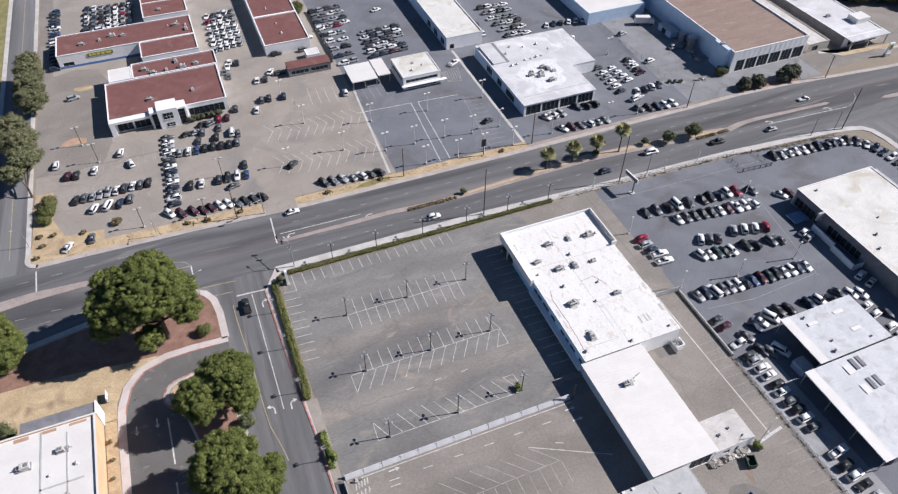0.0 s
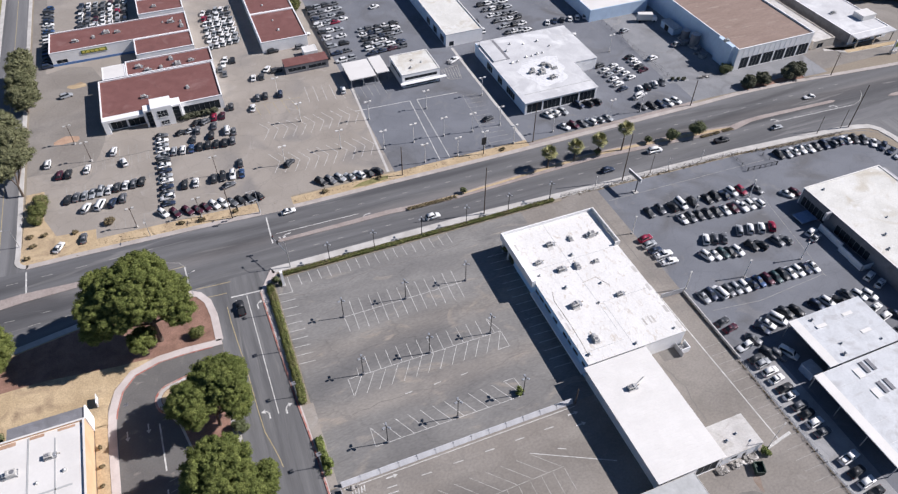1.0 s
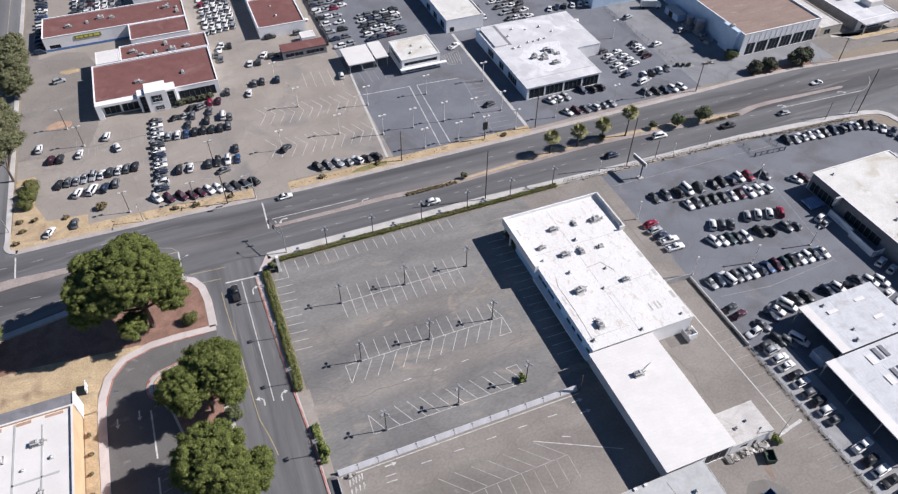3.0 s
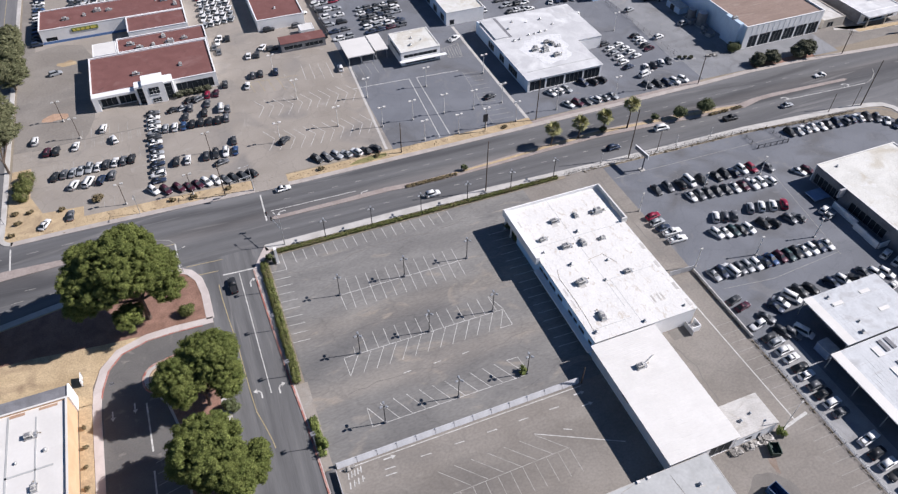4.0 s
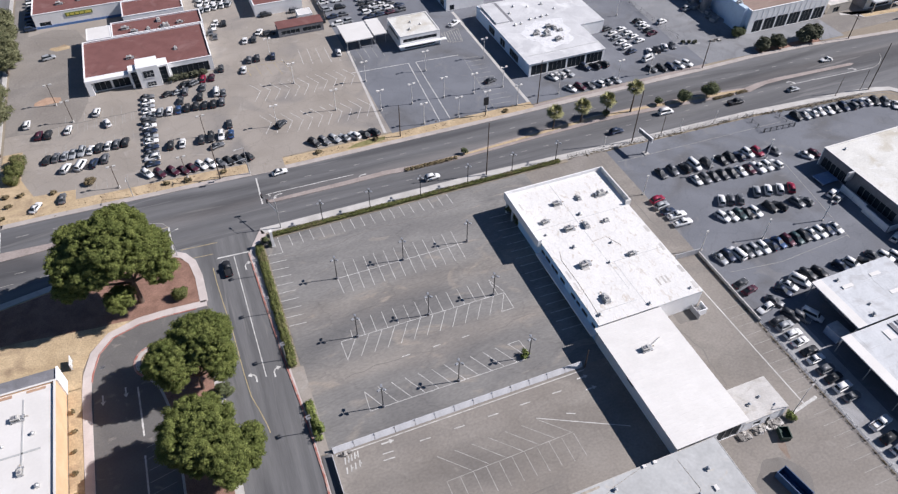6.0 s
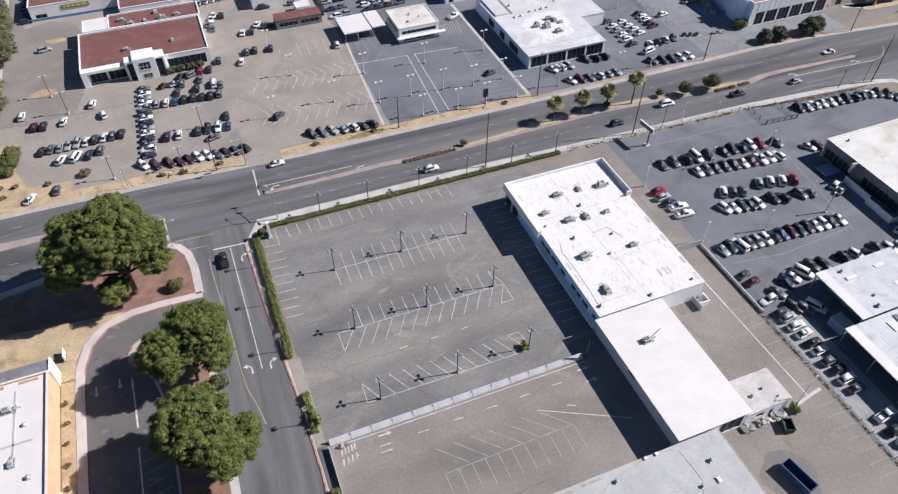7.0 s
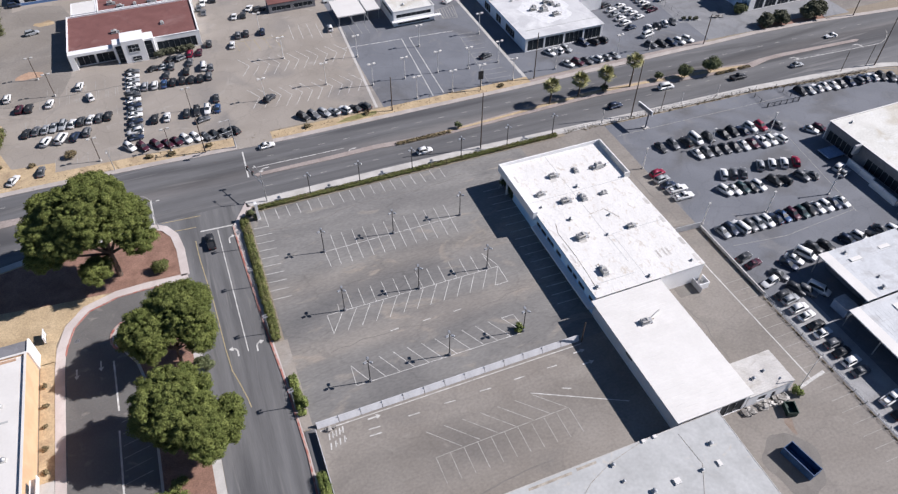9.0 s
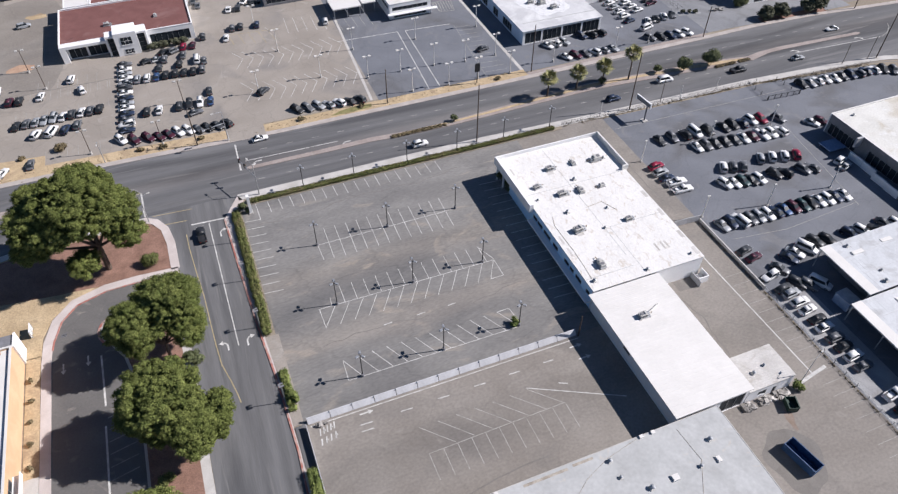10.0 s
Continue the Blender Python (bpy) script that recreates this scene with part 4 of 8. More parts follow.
def air_unit():
    u = thing("air_conditioning_unit", label="weathered beige air conditioning unit on a flat roof", category="air conditioner", group="rooftop units")
    bm = boxes((-0.95, 0.75, -0.6, 0.6, 0.22, 0.98))
    bmesh.ops.bevel(bm, geom=bm.edges[:], offset=0.04, segments=1, affect="EDGES")
    part("casing", bm, UNIT, u)
    bm = boxes((0.78, 1.4, -0.3, 0.36, 0.22, 0.7))
    bmesh.ops.bevel(bm, geom=bm.edges[:], offset=0.06, segments=1, affect="EDGES")
    part("condenser", bm, GALV, u)
    bm = bmesh.new()
    tube(bm, (-0.4, 0, 0.98), (-0.4, 0, 1.08), 0.4, 0.37, 14)
    part("fan_guard", bm, WALL_DARK, u)
    bm = boxes((0.15, 0.62, -0.42, 0.42, 0.98, 1.2))
    bmesh.ops.bevel(bm, geom=bm.edges[:], offset=0.05, segments=1, affect="EDGES")
    part("hood", bm, UNIT, u)
    for k in range(8):
        part("louvre", boxes((-0.84 + 0.2 * k, -0.74 + 0.2 * k, -0.62, -0.605, 0.34, 0.86)), DARK, u)
    bm = bmesh.new()
    tube(bm, (1.4, 0.1, 0.4), (2.1, 0.1, 0.4), 0.06, n=6)
    tube(bm, (2.1, 0.1, 0.43), (2.1, 0.1, 0.03), 0.06, n=6)
    part("pipe", bm, CABLE, u, "thin tan pipe")
    part("platform", boxes((-1.15, 1.5, -0.75, 0.75, 0.12, 0.22)), GALV, u)
    for x in (-0.95, 1.2):
        part("sleeper", boxes((x - 0.12, x + 0.12, -0.8, 0.8, 0.0, 0.12)), WOOD, u)
    return u


def roof_vent():
    u = thing("roof_vent", label="small grey roof vent with a cap", category="vent", group="roof vents")
    bm = bmesh.new()
    tube(bm, (0, 0, 0), (0, 0, 0.5), 0.2, 0.2, 10)
    part("pipe", bm, GALV, u)
    bm = bmesh.new()
    tube(bm, (0, 0, 0.5), (0, 0, 0.72), 0.4, 0.12, 10)
    part("cap", bm, GALV, u)
    part("curb", boxes((-0.4, 0.4, -0.4, 0.4, 0, 0.14)), UNIT, u)
    return u


def skylight():
    u = thing("skylight", label="pale raised roof skylight hatch", category="skylight", group="skylights")
    part("curb", boxes((-0.75, 0.75, -0.6, 0.6, 0, 0.25)), GALV, u)
    bm = boxes((-0.68, 0.68, -0.53, 0.53, 0.25, 0.42))
    bmesh.ops.bevel(bm, geom=[e for e in bm.edges if e.verts[0].co.z > 0.4 and e.verts[1].co.z > 0.4], offset=0.1, segments=2, affect="EDGES")
    part("dome", bm, ROOF_CLEAN, u)
    return u


def units(spots, z, build=air_unit):
    for i, (x, y) in enumerate(spots):
        repeat(build, build, pose(x, y, z, 0, 0, (0, 90, 180, 8)[i % 4]) @ Matrix.Scale((1.0, 0.8, 1.2, 0.9, 1.1)[i % 5], 4))


def ribbed(x0, x1, y0, y1, z0, z1, n, rise=0.05):
    """A roof sheet with n raised ribs running along x, in one skin."""
    bm = bmesh.new()
    prof = [(y0, z1)]
    for i in range(n):
        y = y0 + (y1 - y0) * (i + 0.5) / n
        prof += [(y - 0.09, z1), (y - 0.05, z1 + rise), (y + 0.05, z1 + rise), (y + 0.09, z1)]
    prof += [(y1, z1), (y1, z0), (y0, z0)]
    ends = [[bm.verts.new((x, y, z)) for y, z in prof] for x in (x0, x1)]
    m = len(prof)
    for i in range(m):
        bm.faces.new((ends[0][i], ends[1][i], ends[1][(i + 1) % m], ends[0][(i + 1) % m]))
    bm.faces.new(ends[0][::-1])
    bm.faces.new(ends[1])
    bmesh.ops.recalc_face_normals(bm, faces=bm.faces)
    return bm


# the white hall
win_w = [("w", y, y + d, 2.9, 4.1) for y, d in ((-39.6, 1.6), (-36.0, 2.6), (-32.6, 1.8), (-30.4, 2.2), (-25.2, 2.4), (-21.6, 3.4), (-17.6, 2.6), (-14.8, 2.0))] + [("w", y, y + 2.6, 0.3, 2.3) for y in (-36, -28, -20)]
# The hall's west wall carries its shade in its colour.
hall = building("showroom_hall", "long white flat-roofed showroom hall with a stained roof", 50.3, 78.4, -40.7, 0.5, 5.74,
                {"n": WALL_WHITE, "s": WALL_WHITE, "e": WALL_WHITE, "w": WALL_SKY_SHADE}, ROOF_WHITE, 0.0, None, win_w + [("n", 52, 60, 0.4, 3.2), ("n", 62, 70, 0.4, 3.2), ("n", 72, 77, 0.4, 3.2)], roof_label="white roof membrane with tan stains and seams", over=True)
under(hall, "canopy", boxes((49.4, 78.9, 0.62, 7.2, 5.3, 5.9), (49.4, 50.18, -12.4, 0.62, 5.3, 5.9)), ROOF_WHITE, "deep white entrance canopy")
under(hall, "fascia", boxes((49.1, 49.4, -12.4, 7.2, 4.7, 7.1), (49.1, 79.2, 7.2, 7.5, 4.7, 6.9), (49.1, 50.18, -12.7, -12.4, 4.7, 7.1)), WALL_WHITE, "tall white canopy fascia")
under(hall, "sign_wall", boxes((78.8, 79.2, -8.0, 7.2, 5.6, 7.2), (77.6, 78.8, -8.0, -7.6, 5.6, 7.2)), ROOF_CLEAN, "raised white sign wall")
under(hall, "ledge", boxes((48.8, 50.3, -40.7, -12.7, 2.4, 2.7)), WALL_WHITE, "white ledge below the upper windows")
for y in (6.6, 3.0):
    under(hall, "column", boxes((49.6, 50.0, y - 0.2, y + 0.2, 0, 5.3)), WALL_WHITE)
for x in (58.0, 67.5, 77.0):
    under(hall, "column", boxes((x - 0.2, x + 0.2, 6.6, 7.0, 0, 5.3)), WALL_WHITE)
for seam in [(62.4, 62.52, -34.0, 7.1, 5.9, 5.912), (63.7, 63.8, -40.2, -24.8, 5.9, 5.912), (50.4, 77.8, -8.2, -8.1, 5.9, 5.911), (63.8, 78.2, -24.9, -24.8, 5.9, 5.911), (50.4, 62.4, -37.4, -37.3, 5.9, 5.911)]:
    under(hall, "roof_seam", boxes(seam), ROOF_GREY, "raised roof seam")
# Patches beside units paint their shadows in with dust; the rest is dirt.
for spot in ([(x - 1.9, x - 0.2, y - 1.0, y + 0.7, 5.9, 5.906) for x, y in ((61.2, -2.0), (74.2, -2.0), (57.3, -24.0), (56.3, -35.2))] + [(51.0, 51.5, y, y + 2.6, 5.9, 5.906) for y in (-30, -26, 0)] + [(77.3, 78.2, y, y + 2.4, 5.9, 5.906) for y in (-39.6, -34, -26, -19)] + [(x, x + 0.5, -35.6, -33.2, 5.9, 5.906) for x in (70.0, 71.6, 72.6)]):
    under(hall, "roof_dirt", boxes(spot), ROOF_DUSTY, "patch of dust and painted shade on the roof")
units([(60.5, -1.1), (67.1, -1.2), (73.4, -1.8), (54.3, -6.3), (58.9, -10.8), (63.7, -11.3), (69.4, -11.5), (56.3, -23.3), (69.2, -24.3), (55.6, -34.7)], 5.9)
units([(75.6, -2.0), (52.5, -10.6), (64.4, -6.9), (62.6, -24.8), (51.9, -38.3), (64.4, -39.6), (76.1, -39.0), (57.0, -17.0), (66.6, -19.0)], 5.9, roof_vent)


def roof_cable(pts, r, label):
    bm = bmesh.new()
    for a, b in polyline(pts):
        tube(bm, a, b, r, n=6)
    tagged(part("roof_cable", bm, CABLE), label, "cable")


roof_cable([(53.0, -17.0, 5.93), (52.0, -20, 5.93), (52.2, -28, 5.93), (52.0, -34, 5.93), (51.6, -38.6, 5.93)], 0.04, "thin brown cable lying across a white roof")
roof_cable([(62, -17, 5.93), (66.5, -16.5, 5.93), (68.5, -20.5, 5.93)], 0.04, "thin brown cable lying across a white roof")

# workshop wing, annex and yard clutter
# The open south bay is filled with dark panes that paint its shade.
wing = building("workshop_wing", "low workshop wing with a clean white metal roof", 50.2, 66.0, -72.4, -41.0, 5.4, WALL_WHITE, ROOF_CLEAN, 0.0, None,
                [("s", 59.6, 65.4, 0.1, 4.3), ("w", -56, -53.6, 2.4, 4.2)], roof_drop=0.35)
under(wing, "roof_sheet", ribbed(48.9, 66.3, -72.8, -41.05, 5.42, 5.7, 34, 0.03), ROOF_CLEAN, "clean white oversailing roof sheet")
units([(56.4, -50.2)], 5.72)
part_bm = bmesh.new()
tube(part_bm, (57.6, -50.0, 5.95), (61.0, -48.6, 5.95), 0.12)
tagged(part("roof_duct", part_bm, UNIT), "thin duct lying on a white roof", "duct")
annex = building("annex", "small stained white lean-to behind the workshop", 66.4, 77.2, -72.4, -64.6, 3.7, WALL_WHITE, ROOF_DUSTY, 0.15, None, [("s", 69, 71, 0.9, 2.4), ("s", 72.5, 73.5, 0.1, 2.2), ("e", -70, -68, 0.9, 2.2)], over=True)
under(annex, "roof_sheet", ribbed(66.3, 77.3, -72.5, -64.5, 3.865, 3.9, 16, 0.03), ROOF_DUSTY, "stained ribbed roof sheet")
units([(69.7, -69.2), (72.8, -68.4)], 3.9, roof_vent)
pen = thing("equipment_pen", (75.5, -42.4, 0), "white-walled open equipment pen against the hall", "enclosure")
under(pen, "wall", boxes((76.4, 76.6, -44.2, -40.75, 0, 1.7)), WALL_GREY)
under(pen, "wall", boxes((79.0, 79.2, -43.4, -40.75, 0, 1.9)), WALL_WHITE)
under(pen, "wall", boxes((76.6, 79.0, -43.4, -43.2, 0, 1.9)), WALL_WHITE)
under(pen, "floor_mat", boxes((71.6, 76.3, -43.8, -40.8, 0.0, 0.03)), STAIN, "dark floor")
units([(77.8, -42.0)], 0)

# near warehouse
warehouse = building("warehouse", "pale grey flat-roofed warehouse with small skylights", -2, 57.4, -125, -73.3, 5.3, WALL_GREY, ROOF_GREY, 0.12, None, [("n", 4, 8, 0.1, 3.6), ("n", 20, 24, 0.1, 3.6)], roof_label="pale grey coated roof", over=True)
units([(42.2, -82.1), (51.2, -82.0), (28, -88), (52, -94), (33, -98)], 5.46, skylight)
units([(33.4, -75.4), (33.6, -78.7), (37.5, -82.2), (47.6, -82.0), (52.1, -78.3), (30, -90)], 5.46, roof_vent)
under(warehouse, "edge_dirt", boxes((17.5, 26.0, -74.2, -73.7, 5.46, 5.466), (27, 31.0, -74.0, -73.5, 5.46, 5.466)), ROOF_DIRT, "brown dirt along the roof edge")
under(warehouse, "coping", boxes((-2.2, 57.6, -73.18, -73.05, 5.3, 5.5), (57.52, 57.66, -125, -73.18, 5.3, 5.5)), CONCRETE)
for x, y in ((41.0, -73.4), (43.4, -73.4), (12.6, -73.5)):
    under(warehouse, "anchor_block", boxes((x - 0.35, x + 0.35, y - 0.3, y + 0.3, 5.46, 5.8)), ROOF_CLEAN, "white block on the roof edge")
roof_cable([(40.2, -73.4, 5.49), (33.3, -74.8, 5.49), (28.2, -76.8, 5.49), (25.5, -78.6, 5.49), (20, -86, 5.49)], 0.022, "thin tan cable lying across a grey roof")
roof_cable([(47.8, -74.5, 5.49), (48.4, -81.0, 5.49), (45.0, -86.2, 5.49)], 0.022, "thin tan cable lying across a grey roof")

# stucco office by the driveway
office = building("stucco_office", "peach stucco office with a white flat roof", -110, -63.2, -60, -11.4, 6.2, WALL_PEACH, ROOF_CLEAN, 0.5, ROOF_CLEAN, [("e", -58, -54, 0.8, 4.6), ("e", -51, -47, 0.8, 4.6), ("e", -44, -40, 0.8, 4.6)])
under(office, "balcony", boxes((-63.2, -61.6, -46.0, -39.0, 3.0, 3.2), (-61.75, -61.6, -46, -39, 3.2, 4.2)), WALL_WHITE, "white balcony slab with a rail")
under(office, "roof_channel", boxes((-75, -74.6, -59, -12, 5.71, 5.78), (-69.5, -69.2, -30, -14, 5.71, 5.78), (-75, -66, -27, -26.6, 5.71, 5.78)), ROOF_GREY)
for stain in ((-80.6, -77.4, -12.9, -11.9, 5.702, 5.71), (-74.8, -71.6, -12.7, -11.9, 5.702, 5.71), (-68.9, -65.2, -12.6, -11.9, 5.702, 5.71)):
    under(office, "stain", boxes(stain), BARE, "rusty stain on the roof")
units([(-70.5, -18.5), (-69.5, -31), (-78, -20), (-80, -33)], 5.7)
units([(-67.5, -23), (-73, -24), (-66.5, -35)], 5.7, roof_vent)
screen = thing("screen_wall", (-80, -9, 0), "dark grey flat-topped enclosure with a white end wall", "wall")
for k, v in (("wall", (boxes((-79.5, -63.3, -8.1, -7.8, 0, 5.2)), WALL_DARK)), ("wall", (boxes((-63.3, -62.9, -11.3, -7.6, 0, 5.8)), WALL_WHITE)), ("top", (boxes((-79.5, -63.3, -11.3, -7.7, 5.2, 5.45)), WALL_DARK))):
    under(screen, k, *v)
board = thing("notice_board", (-61.2, -5.4, 0), "white notice board on two posts in dry soil", "sign")
for y0, y1 in ((-5.2, -3.9), (-3.8, -2.4)):
    under(board, "panel", boxes((-61.9, -61.75, y0, y1, 0.5, 2.2)), WALL_WHITE)
for y in (-5.0, -3.85, -2.6):
    under(board, "post", boxes((-61.75, -61.65, y - 0.06, y + 0.06, 0, 2.1)), GALV)
manhole = thing("drain_grate", (-55.8, -6.6, 0.006), "dark iron drain grate in a driveway", "drain")
part("frame", boxes((-0.55, 0.55, -0.45, 0.45, 0, 0.012)), WALL_DARK, manhole)
for k in range(6):
    part("bar", boxes((-0.45 + 0.17 * k, -0.37 + 0.17 * k, -0.38, 0.38, 0.012, 0.02)), DARK, manhole)

# red-roofed dealership
show = building("red_roofed_showroom", "white showroom with a dark red flat roof and parapet", -54.6, -13.6, 110.6, 135.6, 5.4, WALL_WHITE, ROOF_RED, 0.4, WALL_WHITE,
                [("s", -52.4, -47.2, 0.2, 4.2), ("s", -46.6, -41.2, 0.2, 4.2), ("s", -27.6, -15.0, 0.3, 3.8), ("w", 114, 120, 0.4, 3.0), ("e", 113, 119, 0.4, 3.2)])
under(show, "entrance_tower", boxes((-38.1, -31.2, 107.0, 113.4, 0, 7.6), (-40.7, -38.1, 107.9, 111.6, 6.0, 6.7), (-40.7, -40.1, 107.9, 111.6, 0, 6.0), (-31.2, -28.2, 107.7, 112.4, 6.3, 6.9), (-28.8, -28.2, 107.7, 112.4, 0, 6.3)), WALL_WHITE, "projecting white entrance tower")
for x0, x1, z0, z1 in ((-36.3, -33.0, 3.7, 6.1), (-35.9, -33.2, 0.5, 2.0)):
    w = under(show, "window", boxes((x0, x1, 106.9, 107.0, z0, z1)), GLASS, "dark square window")
    for k in (1, 2):
        part("mullion", boxes((x0 + (x1 - x0) * k / 3 - 0.03, x0 + (x1 - x0) * k / 3 + 0.03, 106.86, 106.9, z0, z1)), WALL_WHITE, w)
    part("transom", boxes((x0, x1, 106.85, 106.89, (z0 + z1) / 2 - 0.03, (z0 + z1) / 2 + 0.03)), WALL_WHITE, w)
    part("sill", boxes((x0 - 0.1, x1 + 0.1, 106.8, 107.0, z0 - 0.12, z0)), WALL_WHITE, w)
for x0, x1, z in ((-40.0, -38.2, 5.9), (-31.1, -28.9, 6.2)):
    front = under(show, "shopfront", boxes((x0, x1, 108.3, 110.5, 0.1, z)), GLASS, "dark glass shopfront")
    for k in (1, 2, 3):
        part("transom", boxes((x0, x1, 108.25, 108.3, z * k / 4 - 0.04, z * k / 4 + 0.04)), WALL_DARK, front)
under(show, "portico", boxes((-54.6, -40.75, 108.4, 110.6, 4.5, 5.4), (-54.6, -52.8, 108.4, 110.6, 0, 4.5)), WALL_WHITE, "white portico over dark shop windows")
units([(-39.8, 119.5), (-24.5, 120.5)], 5.0)
building("red_roofed_service_wing", "service wing with a red roof and many roof units", -44.5, -13.0, 135.9, 146.5, 5.6, WALL_WHITE, ROOF_RED, 0.4, WALL_WHITE)
building("ribbed_shed", "white ribbed metal shed", -53, -44.8, 136.0, 145.0, 5.8, WALL_WHITE, ROOF_CLEAN, 0.1)
units([(-37, 137.6), (-32, 137.9), (-26, 138.2), (-21, 139), (-40, 141), (-28, 143)], 5.2)
shop = building("discount_shop", "long shop with a red roof, white wall and blue base", -71.5, -18.3, 163.2, 180, 5.6, WALL_WHITE, ROOF_RED, 0.3, WALL_WHITE, [("s", -70, -66, 0.9, 2.4)])
under(shop, "base_band", boxes((-71.5, -40.4, 163.1, 163.2, 0, 0.9)), STRIP_BLUE, "blue painted base band")
under(shop, "sign", boxes((-60.3, -50.7, 163.0, 163.2, 3.3, 4.7)), SIGN_GREEN, "dark olive shop sign")
under(shop, "sign_bar", boxes((-59.8, -58.9, 162.94, 163.0, 3.6, 4.4), (-58.5, -57.2, 162.94, 163.0, 3.6, 4.4), (-56.8, -55.5, 162.94, 163.0, 3.6, 4.4), (-55.1, -53.8, 162.94, 163.0, 3.6, 4.4), (-53.4, -51.3, 162.94, 163.0, 3.6, 4.4)), SIGN_YELLOW, "yellow bars of unreadable lettering")
building("red_roofed_store", "red-roofed store beside the long shop", -40.2, -18.3, 150.4, 163.0, 5.5, WALL_WHITE, ROOF_RED, 0.3, WALL_WHITE)
store2 = building("red_roofed_store", "red-roofed store across a yard", -37, -18.5, 184.5, 215, 5.4, WALL_WHITE, ROOF_RED, 0.3, WALL_WHITE)
under(store2, "roof_ridge", boxes((-36.6, -18.9, 198, 198.4, 5.1, 5.5)), WALL_WHITE)
units([(-62, 170), (-55, 171), (-50, 173), (-46, 172), (-25, 173), (-21, 168), (-30, 190)], 5.3)
units([(-24, 176), (-28, 174), (-21, 172)], 5.3, roof_vent)
store3 = building("red_roofed_workshop", "long red-roofed workshop with pale walls", 6.8, 25.4, 143.6, 215, 4.6, WALL_WHITE, ROOF_RED, 0.3, WALL_WHITE)
under(store3, "roof_ridge", boxes((7.1, 25.1, 168.4, 169.4, 4.3, 4.75)), WALL_WHITE)
units([(13.5, 176), (15, 161), (15.5, 152), (14, 190)], 4.3, roof_vent)
kiosk = building("red_roofed_kiosk", "low sales kiosk with a red roof and dark windows", 12, 29, 124.2, 130, 3.4, WALL_DARK, ROOF_RED, 0.1, None, [("s", 13, 20, 0.8, 2.4), ("s", 21, 28, 0.8, 2.4)], over=True)
building("white_shed", "small white shed beside a kiosk", 21.5, 27, 133, 138, 3.0, WALL_WHITE, ROOF_CLEAN, 0.1)


def canopy(x0, x1, y0, y1, z, nx, sheet=ROOF_CLEAN):
    c = thing("carport", ((x0 + x1) / 2, (y0 + y1) / 2, 0), "white flat carport roof on thin posts", "carport")
    under(c, "roof", boxes((x0, x1, y0, y1, z - 0.35, z)), sheet)
    for x in [x0 + 0.5 + (x1 - x0 - 1) * i / (nx - 1) for i in range(nx)]:
        for y in (y0 + 0.5, y1 - 0.5):
            under(c, "post", boxes((x - 0.1, x + 0.1, y - 0.1, y + 0.1, 0, z - 0.35)), GALV)


canopy(32.6, 42.8, 105.2, 118, 4.0, 3)
canopy(43.4, 48.4, 106.4, 118.6, 4.0, 2)
hut = building("white_sales_office", "white two-tier sales office with a stained white roof", 51.0, 66.2, 99.0, 114, 5.4, WALL_WHITE, ROOF_CREAM, 0.08, ROOF_CLEAN, [("s", 52, 65, 2.9, 4.2), ("w", 101, 112, 2.9, 4.2), ("s", 52.5, 64.5, 0.4, 1.6)])
under(hut, "awning", boxes((50.2, 68.4, 97.6, 99.0, 1.9, 2.15)), WALL_WHITE, "white awning")
units([(58, 108), (61, 105.5), (56, 103)], 5.33, roof_vent)
# The west side takes the blue of its shade as wall colour.
building("long_white_workshop", "long white workshop with a pale stained roof", 77.6, 93.8, 121.3, 200, 5.4, {"s": WALL_WHITE, "n": WALL_WHITE, "e": WALL_WHITE, "w": WALL_BLUE_AND_SHADE}, ROOF_CREAM, 0.25, ROOF_CLEAN,
                 [("s", 79, 81, 0.1, 2.2), ("w", 124, 128, 0.3, 3.2), ("w", 132, 136, 0.3, 3.2), ("w", 140, 144, 0.3, 3.2)])

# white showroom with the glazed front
# Bluish west wall: its shade is painted, the other sides are white.
ws = building("white_showroom", "white flat-roofed showroom with a glazed front", 86.4, 115.9, 66.4, 112, 4.9, {"n": WALL_WHITE, "s": WALL_WHITE, "e": WALL_WHITE, "w": WALL_BLUE_AND_SHADE}, ROOF_METAL, 0.25, None,
              [("s", 87.2, 93.2, 0.3, 4.1), ("s", 93.8, 100.7, 0.3, 4.1), ("s", 101.3, 108.2, 0.3, 4.1), ("s", 108.8, 115.2, 0.3, 4.1), ("w", 75, 82, 0.4, 3.2), ("w", 86, 90, 0.4, 3.2), ("w", 95, 100, 0.4, 3.2)], roof_label="white roof with grey worn patches")
under(ws, "canopy_roof", boxes((86.0, 116.2, 66.0, 108.0, 4.92, 5.0), (88.4, 116.2, 108.0, 112.2, 4.92, 5.0)), ROOF_PALE, "pale grey oversailing roof")
under(ws, "roof_coating", prism([(92.4, 86.6), (94.2, 80.4), (96.0, 78.8), (96.6, 74.6), (99.0, 73.2), (103.4, 74.4), (105.0, 73.6), (108.2, 75.4), (109.6, 77.2), (109.0, 80.2), (111.4, 82.6), (110.8, 87.4), (112.2, 91.2), (108.0, 92.6), (104.6, 91.6), (102.2, 93.4), (99.4, 91.0), (97.0, 91.6), (95.6, 88.6)], 4.99, 5.015), ROOF_FRESH, "fresh white patch of roof coating")
